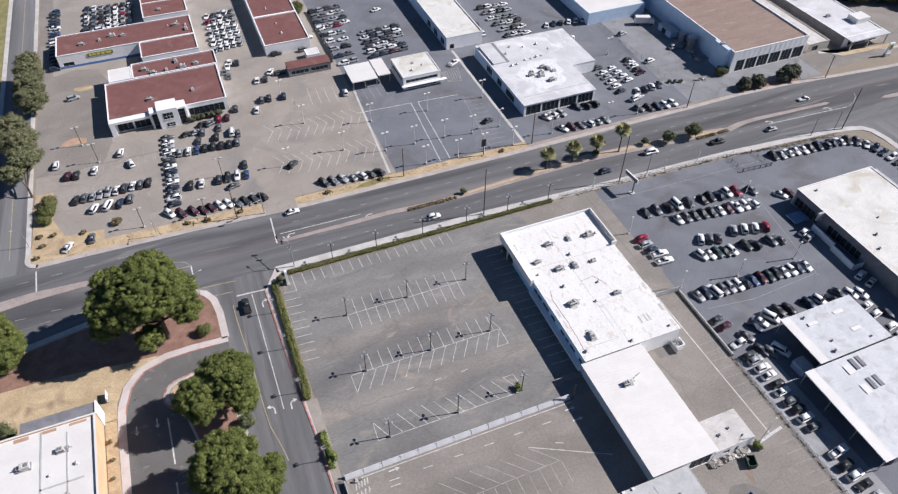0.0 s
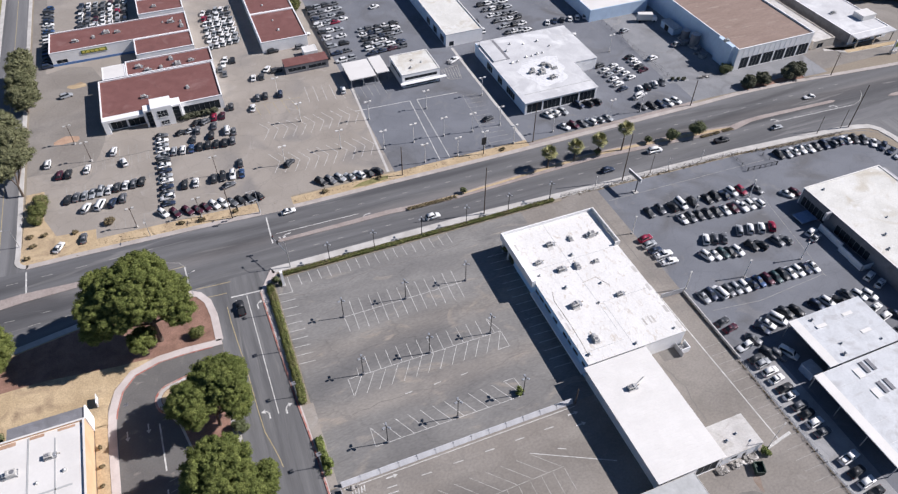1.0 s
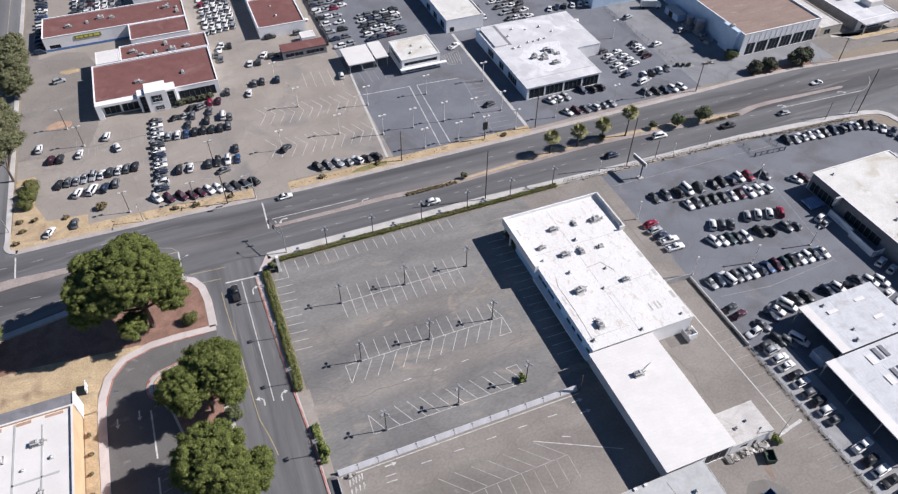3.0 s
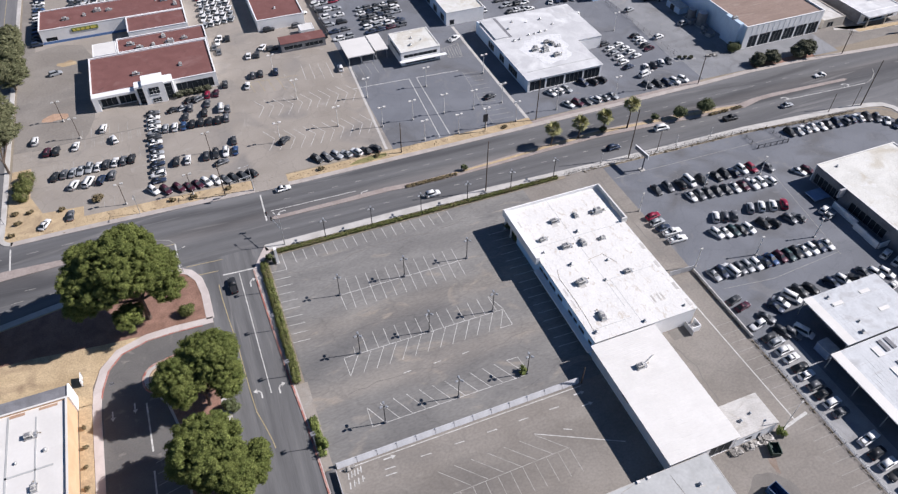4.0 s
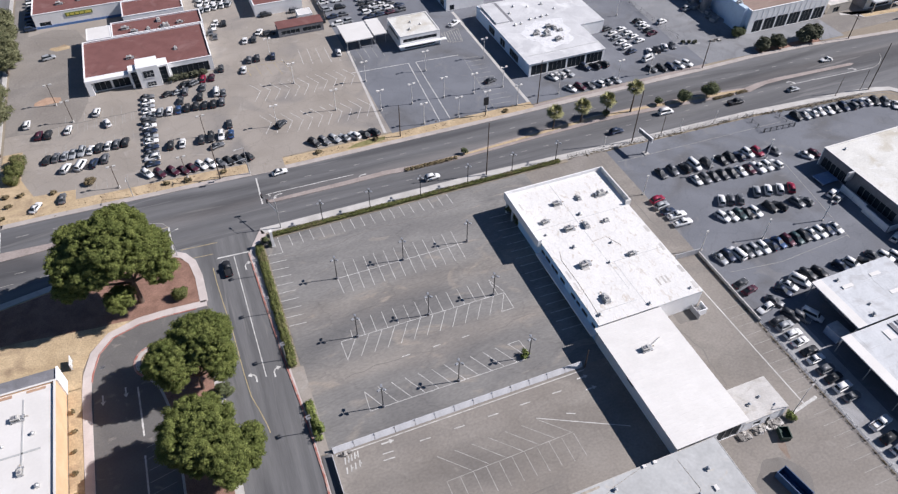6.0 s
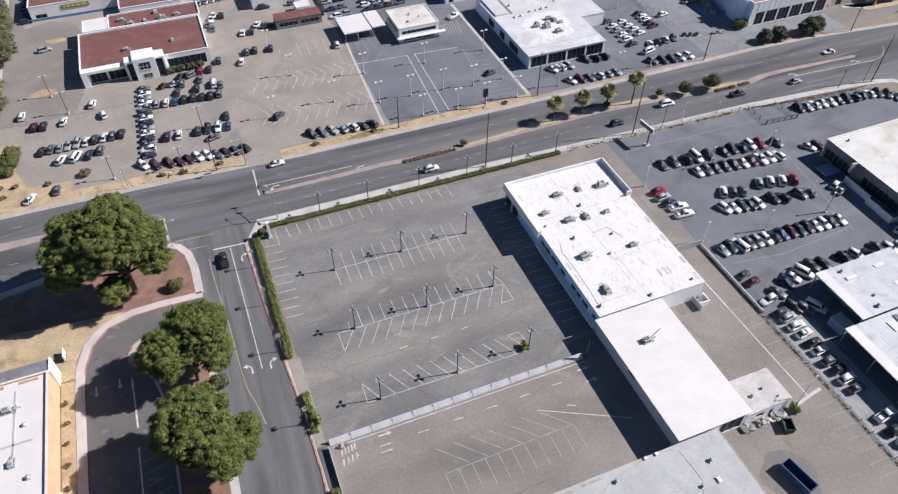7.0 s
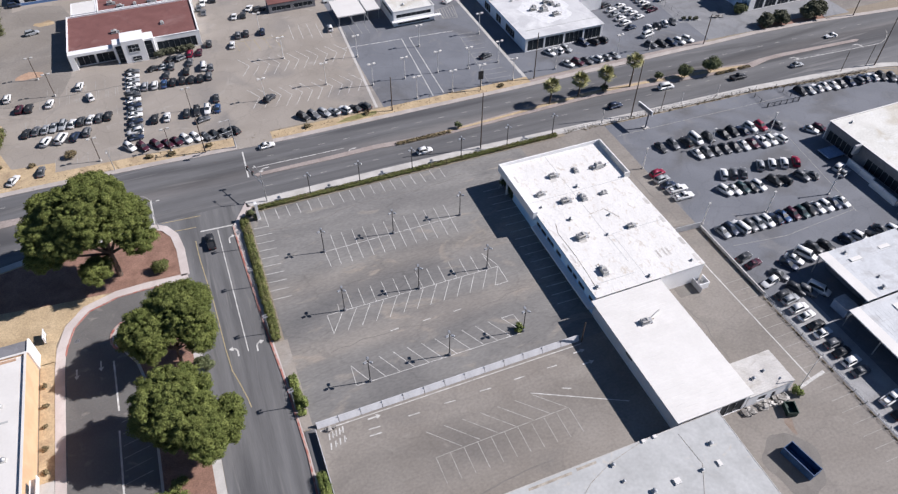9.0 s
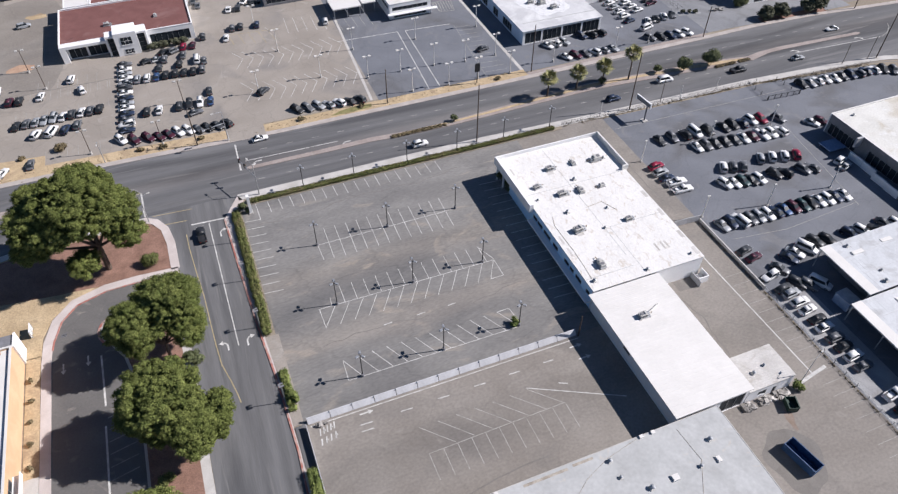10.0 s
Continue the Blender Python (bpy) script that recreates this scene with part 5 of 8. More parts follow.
under(ws, "canopy_roof", boxes((88.4, 116.4, 71.0, 71.3, 5.0, 5.05)), ROOF_GREY)
building("service_bay", "pale-roofed service bay beside a showroom", 116.3, 126.4, 84.6, 112, 4.8, WALL_WHITE, ROOF_PALE, 0.02, over=True)
# No recess is cut; the gutter's shade is a flat dark strip.
under(ws, "roof_well", boxes((92.6, 94.2, 95.6, 111.4, 5.0, 5.06)), WALL_DARK, "flat strip darkened for a roof gutter's shaded depth")
under(ws, "roof_strip", boxes((87.2, 92.6, 95.6, 110.2, 5.0, 5.55)), ROOF_PALE, "raised strip of roof")
units([(97.4, 83.6), (98.9, 85.2), (101.0, 81.8), (102.0, 84.0), (104.2, 87.0), (105.8, 85.2), (107.2, 83.2), (103.4, 77.6)], 5.02)
units([(99, 106), (104, 104), (110, 104), (113, 99), (95.4, 101.5), (100.5, 94.5), (103, 94.6), (105.6, 95), (108, 95.2), (93.5, 92.5), (96.0, 92.8)], 5.02, roof_vent)

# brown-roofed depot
# The west face is coloured as it looks when shaded.
depot = building("brown_roofed_depot", "large depot with a rusty brown roof and roller doors", 176.0, 213.0, 63.4, 150, 9.2, {"n": WALL_WHITE, "s": WALL_WHITE, "e": WALL_WHITE, "w": WALL_BLUE_AND_SHADE}, ROOF_BROWN, 0.5, WALL_WHITE,
                 # The roller doors are stood in for by framed dark panes.
                 [("s", 183.4 + 5.9 * i, 188.6 + 5.9 * i, 0.1, 5.0) for i in range(5)] + [("s", 178.6, 182.6, 0.1, 5.0)])
for i in range(15):
    under(depot, "pilaster", boxes((176.2 + 2.55 * i, 176.45 + 2.55 * i, 63.34, 63.4, 4.8, 9.2)), WALL_WHITE)
under(depot, "corner_tower", boxes((174.2, 176.0, 65.5, 74, 0, 9.6)), WALL_BLUE_AND_SHADE)
units([(174.9, 70)], 9.6)
for x, y, r, h in ((173.2, 85.0, 1.9, 5.5), (172.6, 90.6, 1.6, 4.5)):
    tank = thing("storage_tank", (x, y, 0), "dark round tank beside a depot wall", "tank", "depot tanks")
    bm = bmesh.new()
    tube(bm, (0, 0, 0.2), (0, 0, h), r, r, 16)
    part("drum", bm, WALL_DARK, tank)
    bm = bmesh.new()
    tube(bm, (0, 0, h), (0, 0, h + 0.5), r, 0.3, 16)
    part("lid", bm, GALV, tank)
    part("plinth", boxes((-r, r, -r, r, 0, 0.2)), CONCRETE, tank)
lean = thing("lean_to_shed", (172.4, 100.2, 0), "low pale blue shed against a depot wall", "shed")
part("wall", boxes((-2.2, 2.0, -4.6, 4.2, 0, 2.7)), WALL_BLUE_AND_SHADE, lean)
part("roof", boxes((-2.5, 2.1, -4.9, 4.5, 2.7, 2.85)), GALV, lean, "weathered metal roof")
# The wall has no opening; a dark panel paints the doorway's shade.
part("door", boxes((-2.26, -2.2, -1.2, 1.4, 0.05, 2.3)), DARK, lean, "flat dark panel for an open doorway's shade")
for x, y, w in ((170.6, 87.6, 1.3), (171.4, 76.4, 1.6), (172.8, 82.0, 1.1)):
    crate = thing("waste_bin", (x, y, 0), "dark metal waste bin in a depot yard", "bin", "depot bins", turn=12 * w)
    bm = boxes((-w, w, -w * 0.7, w * 0.7, 0.12, 1.5))
    bmesh.ops.bevel(bm, geom=bm.edges[:], offset=0.08, segments=1, affect="EDGES")
    part("body", bm, GALV, crate)
    part("lid", boxes((-w - 0.05, w + 0.05, -w * 0.7 - 0.05, w * 0.7 + 0.05, 1.5, 1.6)), WALL_DARK, crate)
    for a in (-1, 1):
        part("runner", boxes((a * w * 0.7 - 0.08, a * w * 0.7 + 0.08, -w * 0.6, w * 0.6, 0, 0.12)), DARK, crate)
truck = thing("box_truck", (166.5, 110.5, 0), "white box truck standing in a depot yard", "truck", turn=-22)
part("cargo_box", boxes((-3.8, 2.6, -1.25, 1.25, 1.0, 3.7)), ROOF_CLEAN, truck)
bm = boxes((2.7, 4.6, -1.15, 1.15, 0.6, 2.5))
bmesh.ops.bevel(bm, geom=[e for e in bm.edges if min(v.co.z for v in e.verts) > 2.4], offset=0.3, segments=2, affect="EDGES")
part("cab", bm, WALL_WHITE, truck)
part("windshield", boxes((4.5, 4.64, -1.0, 1.0, 1.5, 2.2)), GLASS, truck)
for x in (-2.6, 3.6):
    for y in (-1.05, 1.05):
        bm = bmesh.new()
        tube(bm, (x, y - 0.15, 0.5), (x, y + 0.15, 0.5), 0.5, 0.5, 12)
        part("wheel", bm, TYRE, truck)
part("chassis", boxes((-3.8, 4.4, -0.6, 0.6, 0.6, 1.0)), DARK, truck)
building("pale_blue_warehouse", "pale blue metal warehouse", 143.2, 172, 118.6, 170, 5.4, WALL_BLUE_AND_SHADE, ROOF_CLEAN, 0.2)

# filling station by the far kerb
# Dark grey on the west side paints in the wall's shaded face.
station = building("station_shop", "long low station shop with a pale flat roof", 233.4, 254, 62.5, 150, 4.6, {"n": WALL_TAN, "s": WALL_WHITE, "e": WALL_GREY, "w": WALL_DARK}, ROOF_PALE, 0.15, WALL_WHITE, [("s", 236, 246, 0.3, 3.0), ("s", 248, 252, 0.3, 2.6)])
under(station, "canopy", boxes((233.2, 254.2, 58.6, 62.4, 4.2, 4.75)), ROOF_PALE, "pale front canopy")
under(station, "roof_house", boxes((246.5, 253.5, 70, 75.5, 4.45, 6.6)), ROOF_CLEAN, "white box on the roof")
for x in (234.0, 243.5, 253.4):
    under(station, "column", boxes((x - 0.2, x + 0.2, 58.9, 59.3, 0, 4.2)), WALL_TAN)
units([(240, 80), (238, 98), (244, 110)], 4.45)
building("beige_shop", "low beige shop with a dusty flat roof", 216.5, 227.5, 64.6, 130, 3.6, WALL_TAN, ROOF_DUSTY, 0.2, WALL_TAN, [("s", 219, 222, 0.2, 2.4)])
slab("bed_depot", [(171.6, 49.6), (184, 48.6), (199, 48.0), (200, 51.6), (186, 52.4), (172.4, 53.6)], -0.3, 0.06, MULCH, "brown mulch bed under trees by a depot")
slab("bed_station", [(229, 57.4), (258, 55.4), (258, 57.4), (229, 60.0)], -0.3, 0.1, SOIL, "dry soil bed before a station shop")
slab("pavement_station", [(221, 62), (236, 57.6), (258, 53.6), (258, 55.2), (229, 57.2), (222, 64)], -0.3, 0.08, CONCRETE, "pale concrete apron before a station shop")

# dealer buildings on the east lot
# Only the west wall is dark: its shadow is put into the material.
deal = building("dealer_showroom", "dealer showroom with a stained white roof and a west wall darkened as shade", 145.4, 175.6, -66, -7.9, 6.0, {"n": WALL_WHITE, "s": WALL_WHITE, "e": WALL_WHITE, "w": WALL_DARK}, ROOF_CREAM, 0.1, ROOF_CLEAN,
                [("w", -19, -9, 0.3, 3.6), ("w", -36, -23, 0.5, 3.6)])
under(deal, "canopy_beam", boxes((143.2, 145.3, -20.0, -19.4, 3.2, 6.1)), WALL_GREY, "grey projecting beam")
under(deal, "gutter", boxes((175.7, 176.6, -24.0, -9.4, 4.6, 6.0)), WALL_GREY, "grey boxed gutter along the roof edge")
under(deal, "canopy_roof", boxes((176.6, 184.0, -24.4, -20.0, 3.6, 3.9)), WALL_GREY, "low grey side roof")
units([(150.5, -10.8), (159.0, -27.5), (152.6, -33.0), (162.4, -37.4), (149.0, -37.8)], 5.9, roof_vent)
screen_e = thing("screen_wall", (142.6, -29, 0), "low white yard wall round a showroom's side yard", "wall")
for x, y0, y1 in ((142.9, -24.4, -19.9), (142.8, -29.0, -24.5), (141.8, -33.4, -29.1), (141.6, -37.9, -33.5)):
    under(screen_e, "panel", boxes((x - 0.18, x + 0.18, y0, y1, 0, 2.1)), WALL_WHITE)
    under(screen_e, "post", boxes((x - 0.24, x + 0.24, y0 - 0.09, y0 - 0.005, 0, 2.2)), WALL_GREY)
under(screen_e, "panel", boxes((141.9, 145.3, -38.2, -37.95, 0, 2.1)), WALL_WHITE)
awn = thing("shade_canopy", (142.2, -14.7, 0), "low blue cloth cover in a showroom's shade", "canopy")
under(awn, "cloth", boxes((139.2, 144.9, -16.8, -12.7, 0.8, 0.88)), CANVAS_BLUE)
under(awn, "hem", boxes((139.1, 145.0, -16.9, -16.8, 0.66, 0.9), (139.1, 145.0, -12.7, -12.6, 0.66, 0.9), (139.1, 139.2, -16.8, -12.7, 0.66, 0.9)), CANVAS_BLUE)
for x in (139.4, 144.6):
    for y in (-16.6, -13.0):
        under(awn, "post", boxes((x, x + 0.12, y, y + 0.12, 0, 0.8)), GALV)


def rib_shed(name, label, x0, x1, y0, y1, z0, z1, ribs):
    """An open-fronted shed; the roof rises from x0 to x1 and its ribs run along y."""
    s = thing(name, ((x0 + x1) / 2, (y0 + y1) / 2, 0), label, "shed")

    def tilt(bm):
        for v in bm.verts:
            v.co.z += (v.co.x - x0) / (x1 - x0) * (z1 - z0)
        return bm

    under(s, "roof", tilt(boxes((x0, x1, y0, y1, z0 - 0.2, z0))), ROOF_METAL, "pale ribbed metal roof")
    for i in range(ribs):
        x = x0 + (x1 - x0) * (i + 0.5) / ribs
        under(s, "rib", tilt(boxes((x - 0.05, x + 0.05, y0 + 0.02, y1 - 0.02, z0 + 0.002, z0 + 0.016))), ROOF_METAL)
    for y in [y0 + 5.2 * k for k in range(1, int((y1 - y0) / 5.2) + 1)]:
        under(s, "sheet_lap", tilt(boxes((x0 + 0.05, x1 - 0.05, y - 0.06, y + 0.06, z0 + 0.002, z0 + 0.02))), ROOF_PALE, "thin pale sheet lap")
    under(s, "eaves_strip", tilt(boxes((x0 - 0.02, x0 + 2.6, y0 - 0.02, y1 + 0.02, z0 + 0.004, z0 + 0.1))), ROOF_CLEAN, "white eaves strip")
    for a in ((x0 + 4.5, x1 - 0.4, y0 + 0.3, y0 + 0.6), (x0 + 4.5, x1 - 0.4, y1 - 0.6, y1 - 0.3), (x0 + 4.5, x0 + 4.8, y0 + 0.6, y1 - 0.6), (x1 - 0.8, x1 - 0.4, y0 + 0.6, y1 - 0.6)):
        under(s, "wall", boxes((*a, 0, z0 - 0.25)), WALL_DARK)
    n = max(2, round((y1 - y0) / 6))
    for i in range(n):
        y = y0 + 0.4 + (y1 - y0 - 0.8) * i / (n - 1)
        under(s, "post", boxes((x0 + 0.3, x0 + 0.5, y - 0.1, y + 0.1, 0, z0 - 0.2)), GALV)
    return s


shed1 = rib_shed("service_shed", "open-sided service shed with a pale ribbed metal roof", 104.6, 127.6, -62.9, -48.0, 5.6, 6.0, 22)
shed2 = rib_shed("service_shed", "long service shed with pale ribbed roof and roof windows", 99.6, 136, -88.8, -63.1, 4.9, 5.5, 36)
for x, y in ((112.6, -65.8), (114.7, -65.7), (112.4, -71.7), (114.5, -71.6), (124.6, -75.4)):
    under(shed2, "roof_window", boxes((x - 0.55, x + 0.55, y - 1.6, y + 1.6, 5.0, 5.36)), WALL_DARK, "dark grey roof window")
for x, y in ((110.2, -66.6), (110.0, -72.4), (122.5, -80.0)):
    under(shed2, "roof_patch", boxes((x - 0.9, x + 0.9, y - 1.3, y + 1.3, 5.0, 5.26)), ROOF_CLEAN, "white roof patch")
for x, y in ((120.6, -51.5), (111.5, -52.2), (121.0, -57.5)):
    under(shed1, "roof_patch", boxes((x - 1.5, x + 1.5, y - 0.5, y + 0.5, 5.6, 5.98)), ROOF_CLEAN, "white roof patch")
units([(110.6, -49.9), (112.2, -58.4), (110.6, -61.2), (122.6, -61.0)], 5.75, roof_vent)
store = thing("storage_container", (103.0, -60.0, 0), "blue-grey storage container in a shed's shade", "container", turn=4)
part("body", boxes((-1.6, 1.6, -1.9, 1.9, 0.15, 2.6)), CANVAS_BLUE, store)
part("lid", boxes((-1.7, 1.7, -2.0, 2.0, 2.6, 2.7)), WALL_GREY, store)
for x in (-1.4, 1.4):
    part("skid", boxes((x - 0.1, x + 0.1, -1.9, 1.9, 0, 0.15)), DARK, store)

# ---- fences, lamps and poles ----
def run_fence(name, label, a, b, h, step, material, post_mat, thick=0.06, rail=True):
    """A straight fence of posts and panels."""
    a, b = Vector((*a, 0)), Vector((*b, 0))
    f = thing(name, a, label, "fence", turn=math.degrees(math.atan2(b.y - a.y, b.x - a.x)))
    length = (b - a).length
    n = max(1, round(length / step))
    d = length / n
    w = 0.035 if thick == 0.02 else 0.07
    for i in range(n + 1):
        part("post", boxes((-w, w, -w, w, 0, h + 0.12)), post_mat, f, at=(i * d, 0, 0))
    for i in range(n):
        if thick == 0.01:
            m = int(d / 0.26)
            holes = [(0.07 + (d - 0.14) * (k + 0.17) / m, 0.07 + (d - 0.14) * (k + 0.83) / m, lo, hi) for k in range(m) for lo, hi in ((0.2, h * 0.5), (h * 0.5 + 0.08, h - 0.08))]
            part("panel", wall_x(0.07, d - 0.07, -0.02, 0.02, 0.05, h, holes), material, f, at=(i * d, 0, 0))
            continue
        if thick < 0.03:
            wires = [(0.07, d - 0.07, -0.015, 0.015, z - 0.02, z + 0.02) for z in (0.25, h * 0.5, h - 0.1)]
            part("panel", boxes(*wires, *[(d * k / 6 - 0.012, d * k / 6 + 0.012, -0.012, 0.012, 0.1, h) for k in range(1, 6)]), material, f, at=(i * d, 0, 0))
            continue
        part("panel", boxes((0.07, d - 0.07, -thick / 2, thick / 2, 0.08, h)), material, f, at=(i * d, 0, 0))
    if rail:
        part("rail", boxes((0, length, -0.05, 0.05, h, h + 0.08)), post_mat, f)
    return f


# The slope is added to brighten the panels; the fence itself stands upright.
barrier = thing("barrier", (-13.4, -45.4, 0), "row of white fence panels between the lots, sloped to catch the sun", "barrier")
for i in range(13):
    bm = bmesh.new()
    for x in (0.05, 4.36):
        for y, z in ((-0.55, 0.05), (0.3, 0.05), (0.25, 1.3), (0.1, 1.35)):
            bm.verts.new((x, y, z))
    bm.verts.ensure_lookup_table()
    v = bm.verts
    for f in ((0, 4, 5, 1), (1, 5, 6, 2), (2, 6, 7, 3), (3, 7, 4, 0), (0, 1, 2, 3), (7, 6, 5, 4)):
        bm.faces.new([v[k] for k in f])
    bmesh.ops.recalc_face_normals(bm, faces=bm.faces)
    part("panel", bm, SHADE_CLOTH, barrier, at=(4.42 * i, 0, 0))
    part("post", boxes((-0.04, 0.04, -0.1, 0.36, 0, 1.4)), GALV, barrier, at=(4.42 * i, 0, 0))
lines("yard_line", [((-13, -46.5), (44, -46.7))], PAINT, "thin white line along the barrier", 0.16)
run_fence("boundary_wall", "low pale concrete boundary wall behind a white hall", (89.6, -26.2), (89.65, -50), 0.9, 6.0, CONCRETE, CONCRETE, 0.3, False)
run_fence("mesh_fence", "pale wire mesh boundary fence along a parked row", (89.65, -50.2), (89.7, -120), 1.0, 3.0, GALV, GALV, 0.006, False)
run_fence("block_fence", "short grey fence by the hall corner", (82.5, -25.6), (89.6, -26.0), 1.8, 3.5, WALL_GREY, WALL_GREY, 0.2)
# Concrete by the fence; the outer part paints sunlit asphalt pale.
slab("kerb_strip", rect(90.0, 99.0, -120, -52), -0.1, 0.008, CONCRETE_OLD, "pale grey strip of concrete and painted sunlit asphalt under the parked row")
run_fence("lot_wall", "low pale wall beside the yard's pavement", (-13.75, -46.5), (-13.75, -70), 1.2, 4.0, WALL_GREY, WALL_GREY, 0.2)
run_fence("wire_fence", "thin dark metal fence along the pavement", (77, 21.6), (144, 19.6), 1.3, 3.0, WALL_DARK, DARK, 0.02, False)
run_fence("wire_fence", "thin dark metal fence along the pavement", (158, 17.6), (186, 15.6), 1.0, 3.0, WALL_DARK, DARK, 0.02, False)
run_fence("wire_fence", "thin dark metal fence round a depot yard", (147.8, 116), (150.2, 66), 1.8, 4.0, WALL_DARK, DARK, 0.02, False)
run_fence("metal_gate", "dark metal gate across the lot's entrance", (141.0, 10.4), (152.2, 9.6), 1.5, 2.2, WALL_DARK, DARK, 0.025)
run_fence("wire_fence", "thin dark metal fence beside a gate", (141.0, 19.2), (141.0, 10.6), 1.3, 2.6, WALL_DARK, DARK, 0.025, False)
run_fence("wire_fence", "thin dark metal fence beside a gate", (150.6, 18.2), (152.2, 9.8), 1.3, 2.6, WALL_DARK, DARK, 0.025, False)
run_fence("wire_fence", "dark mesh fence between two lots", (31.9, 132), (31.9, 175), 1.6, 4.0, WALL_DARK, DARK, 0.03)


def lot_lamp(h=7.0, material=DARK, name="lot_lamp", label="dark three-headed lamp post on a dark base in an empty lot", group="lot lamps", heads=3):
    u = thing(name, label=label, category="lamp post", group=group)
    bm = bmesh.new()
    tube(bm, (0, 0, 0), (0, 0, 0.75), 0.34, 0.3, 12)
    part("base", bm, CONCRETE if material is not DARK else WALL_DARK, u)
    bm = bmesh.new()
    tube(bm, (0, 0, 0.75), (0, 0, h), 0.12, 0.09, 8)
    part("pole", bm, material, u)
    for i in range(heads):
        a = math.radians(70 + 360 * i / heads)
        reach = 0.68 if heads > 2 else 0.85
        x, y = reach * math.cos(a), reach * math.sin(a)
        bm = bmesh.new()
        tube(bm, (0, 0, h - 0.05), (x, y, h), 0.05, 0.05, 6)
        arm = part("arm", bm, material, u)
        bm = boxes((-0.46, 0.46, -0.32, 0.32, -0.14, 0.2)) if heads < 3 else boxes((-0.4, 0.4, -0.25, 0.25, -0.12, 0.16))
        bmesh.ops.bevel(bm, geom=[e for e in bm.edges if max(v.co.z for v in e.verts) > 0.1], offset=0.09, segments=2, affect="EDGES")
        bm.transform(pose(x, y, h, 0, 0, math.degrees(a)))
        part("lamp_head", bm, ROOF_CLEAN if material is ROOF_CLEAN else GALV if heads > 2 else UNIT, arm)
        bm = boxes((-0.3, 0.3, -0.18, 0.18, -0.15, -0.12))
        bm.transform(pose(x, y, h, 0, 0, math.degrees(a)))
        part("lens", bm, LIGHT_CLEAR, arm)
    return u


def pale_lamp():
    return lot_lamp(7.6, ROOF_CLEAN, "lot_lamp", "pale twin-headed lamp post in a car lot", "pale lot lamps", 2)


def brown_lamp():
    return lot_lamp(7.6, WOOD, "lot_lamp", "slim brown twin-headed lamp post in a car lot", "brown lot lamps", 2)


def single_lamp():
    u = thing("lot_lamp", label="slim white lamp post leaning over parked cars", category="lamp post", group="slim lamps")
    bm = bmesh.new()
    tube(bm, (0, 0, 0), (0, 0, 6.8), 0.16, 0.13, 8)
    part("pole", bm, ROOF_CLEAN, u)
    part("lamp_head", boxes((-0.32, 0.32, -0.22, 0.22, 6.8, 6.98)), UNIT, u)
    part("base", boxes((-0.3, 0.3, -0.3, 0.3, 0, 0.3)), CONCRETE, u)
    return u


for x, y in ((0, 0), (17.5, 0), (35.3, 0.1), (-0.4, -19.3), (17.2, -19.3), (34.2, -19.3), (-0.6, -39.2), (16.8, -39.1), (34.0, -39.1)):
    repeat("lot_lamp", lot_lamp, pose(x, y, 0, 0, 0, 8))
for x, y in ((1.9, 21.3), (15.3, 21.2), (30.1, 21.4), (44.4, 21.2), (58.5, 21.4), (73.0, 21.6)):
    repeat("lot_lamp", lot_lamp, pose(x, y, 0, 0, 0, 4))
for x, y in ((33.1, 84), (32.8, 65.6), (43.4, 65.6), (43.2, 53.7), (54.6, 83), (54.5, 65.2), (54.7, 52.9), (64.7, 63.8), (64.4, 52.8), (77, 83.6), (75.4, 64.0), (75.2, 52.4), (19.2, 71.3), (10.1, 91.9), (-0.4, 69.5),
             (114.2, 53.4), (126.4, 52.6), (138.3, 93.6), (6, 111), (91, 53.4)):
    repeat("pale_lamp", pale_lamp, pose(x, y, 0, 0, 0, -66))
for x, y in ((-22.1, 72.2), (-60, 95.1), (-48.4, 56.4), (-29.8, 53.8), (-65, 107)):
    repeat("brown_lamp", brown_lamp, pose(x, y, 0, 0, 0, -66))
for x, y in ((89.2, -0.9), (91.1, -25.2), (109.1, -27.6), (129, -28), (111.8, -0.2), (133, -0.2)):
    repeat("single_lamp", single_lamp, pose(x, y, 0))


def utility_pole(h, arms=2, name="utility_pole"):
    u = thing(name, label="tall weathered wooden utility pole by the road", category="pole", group="utility poles")
    bm = bmesh.new()
    tube(bm, (0, 0, 0), (0, 0, h), 0.19, 0.12, 8)
    part("pole", bm, WOOD, u)
    for i in range(arms):
        z = h - 0.5 - 1.1 * i
        c = part("crossarm", boxes((-1.2, 1.2, -0.06, 0.06, z - 0.06, z + 0.06)), WOOD, u)
        part("insulator", boxes(*[(x - 0.05, x + 0.05, -0.05, 0.05, z + 0.06, z + 0.24) for x in (-1.1, -0.6, 0.6, 1.1)]), GALV, c)
    return u


for x, y, h, arms in ((51.3, 23.4, 18.3, 0), (99.5, 21.4, 18.6, 0), (190.4, 17.2, 17.5, 0), (210, 46.6, 9.8, 2), (146.1, 49.2, 11.0, 0), (-21.1, 49.8, 11.6, 1), (81.8, 50.6, 16.0, 0), (34.0, 50.2, 11.5, 0)):
    utility_pole(h, arms).matrix_basis = pose(x, y, 0, 0, 0, 80)


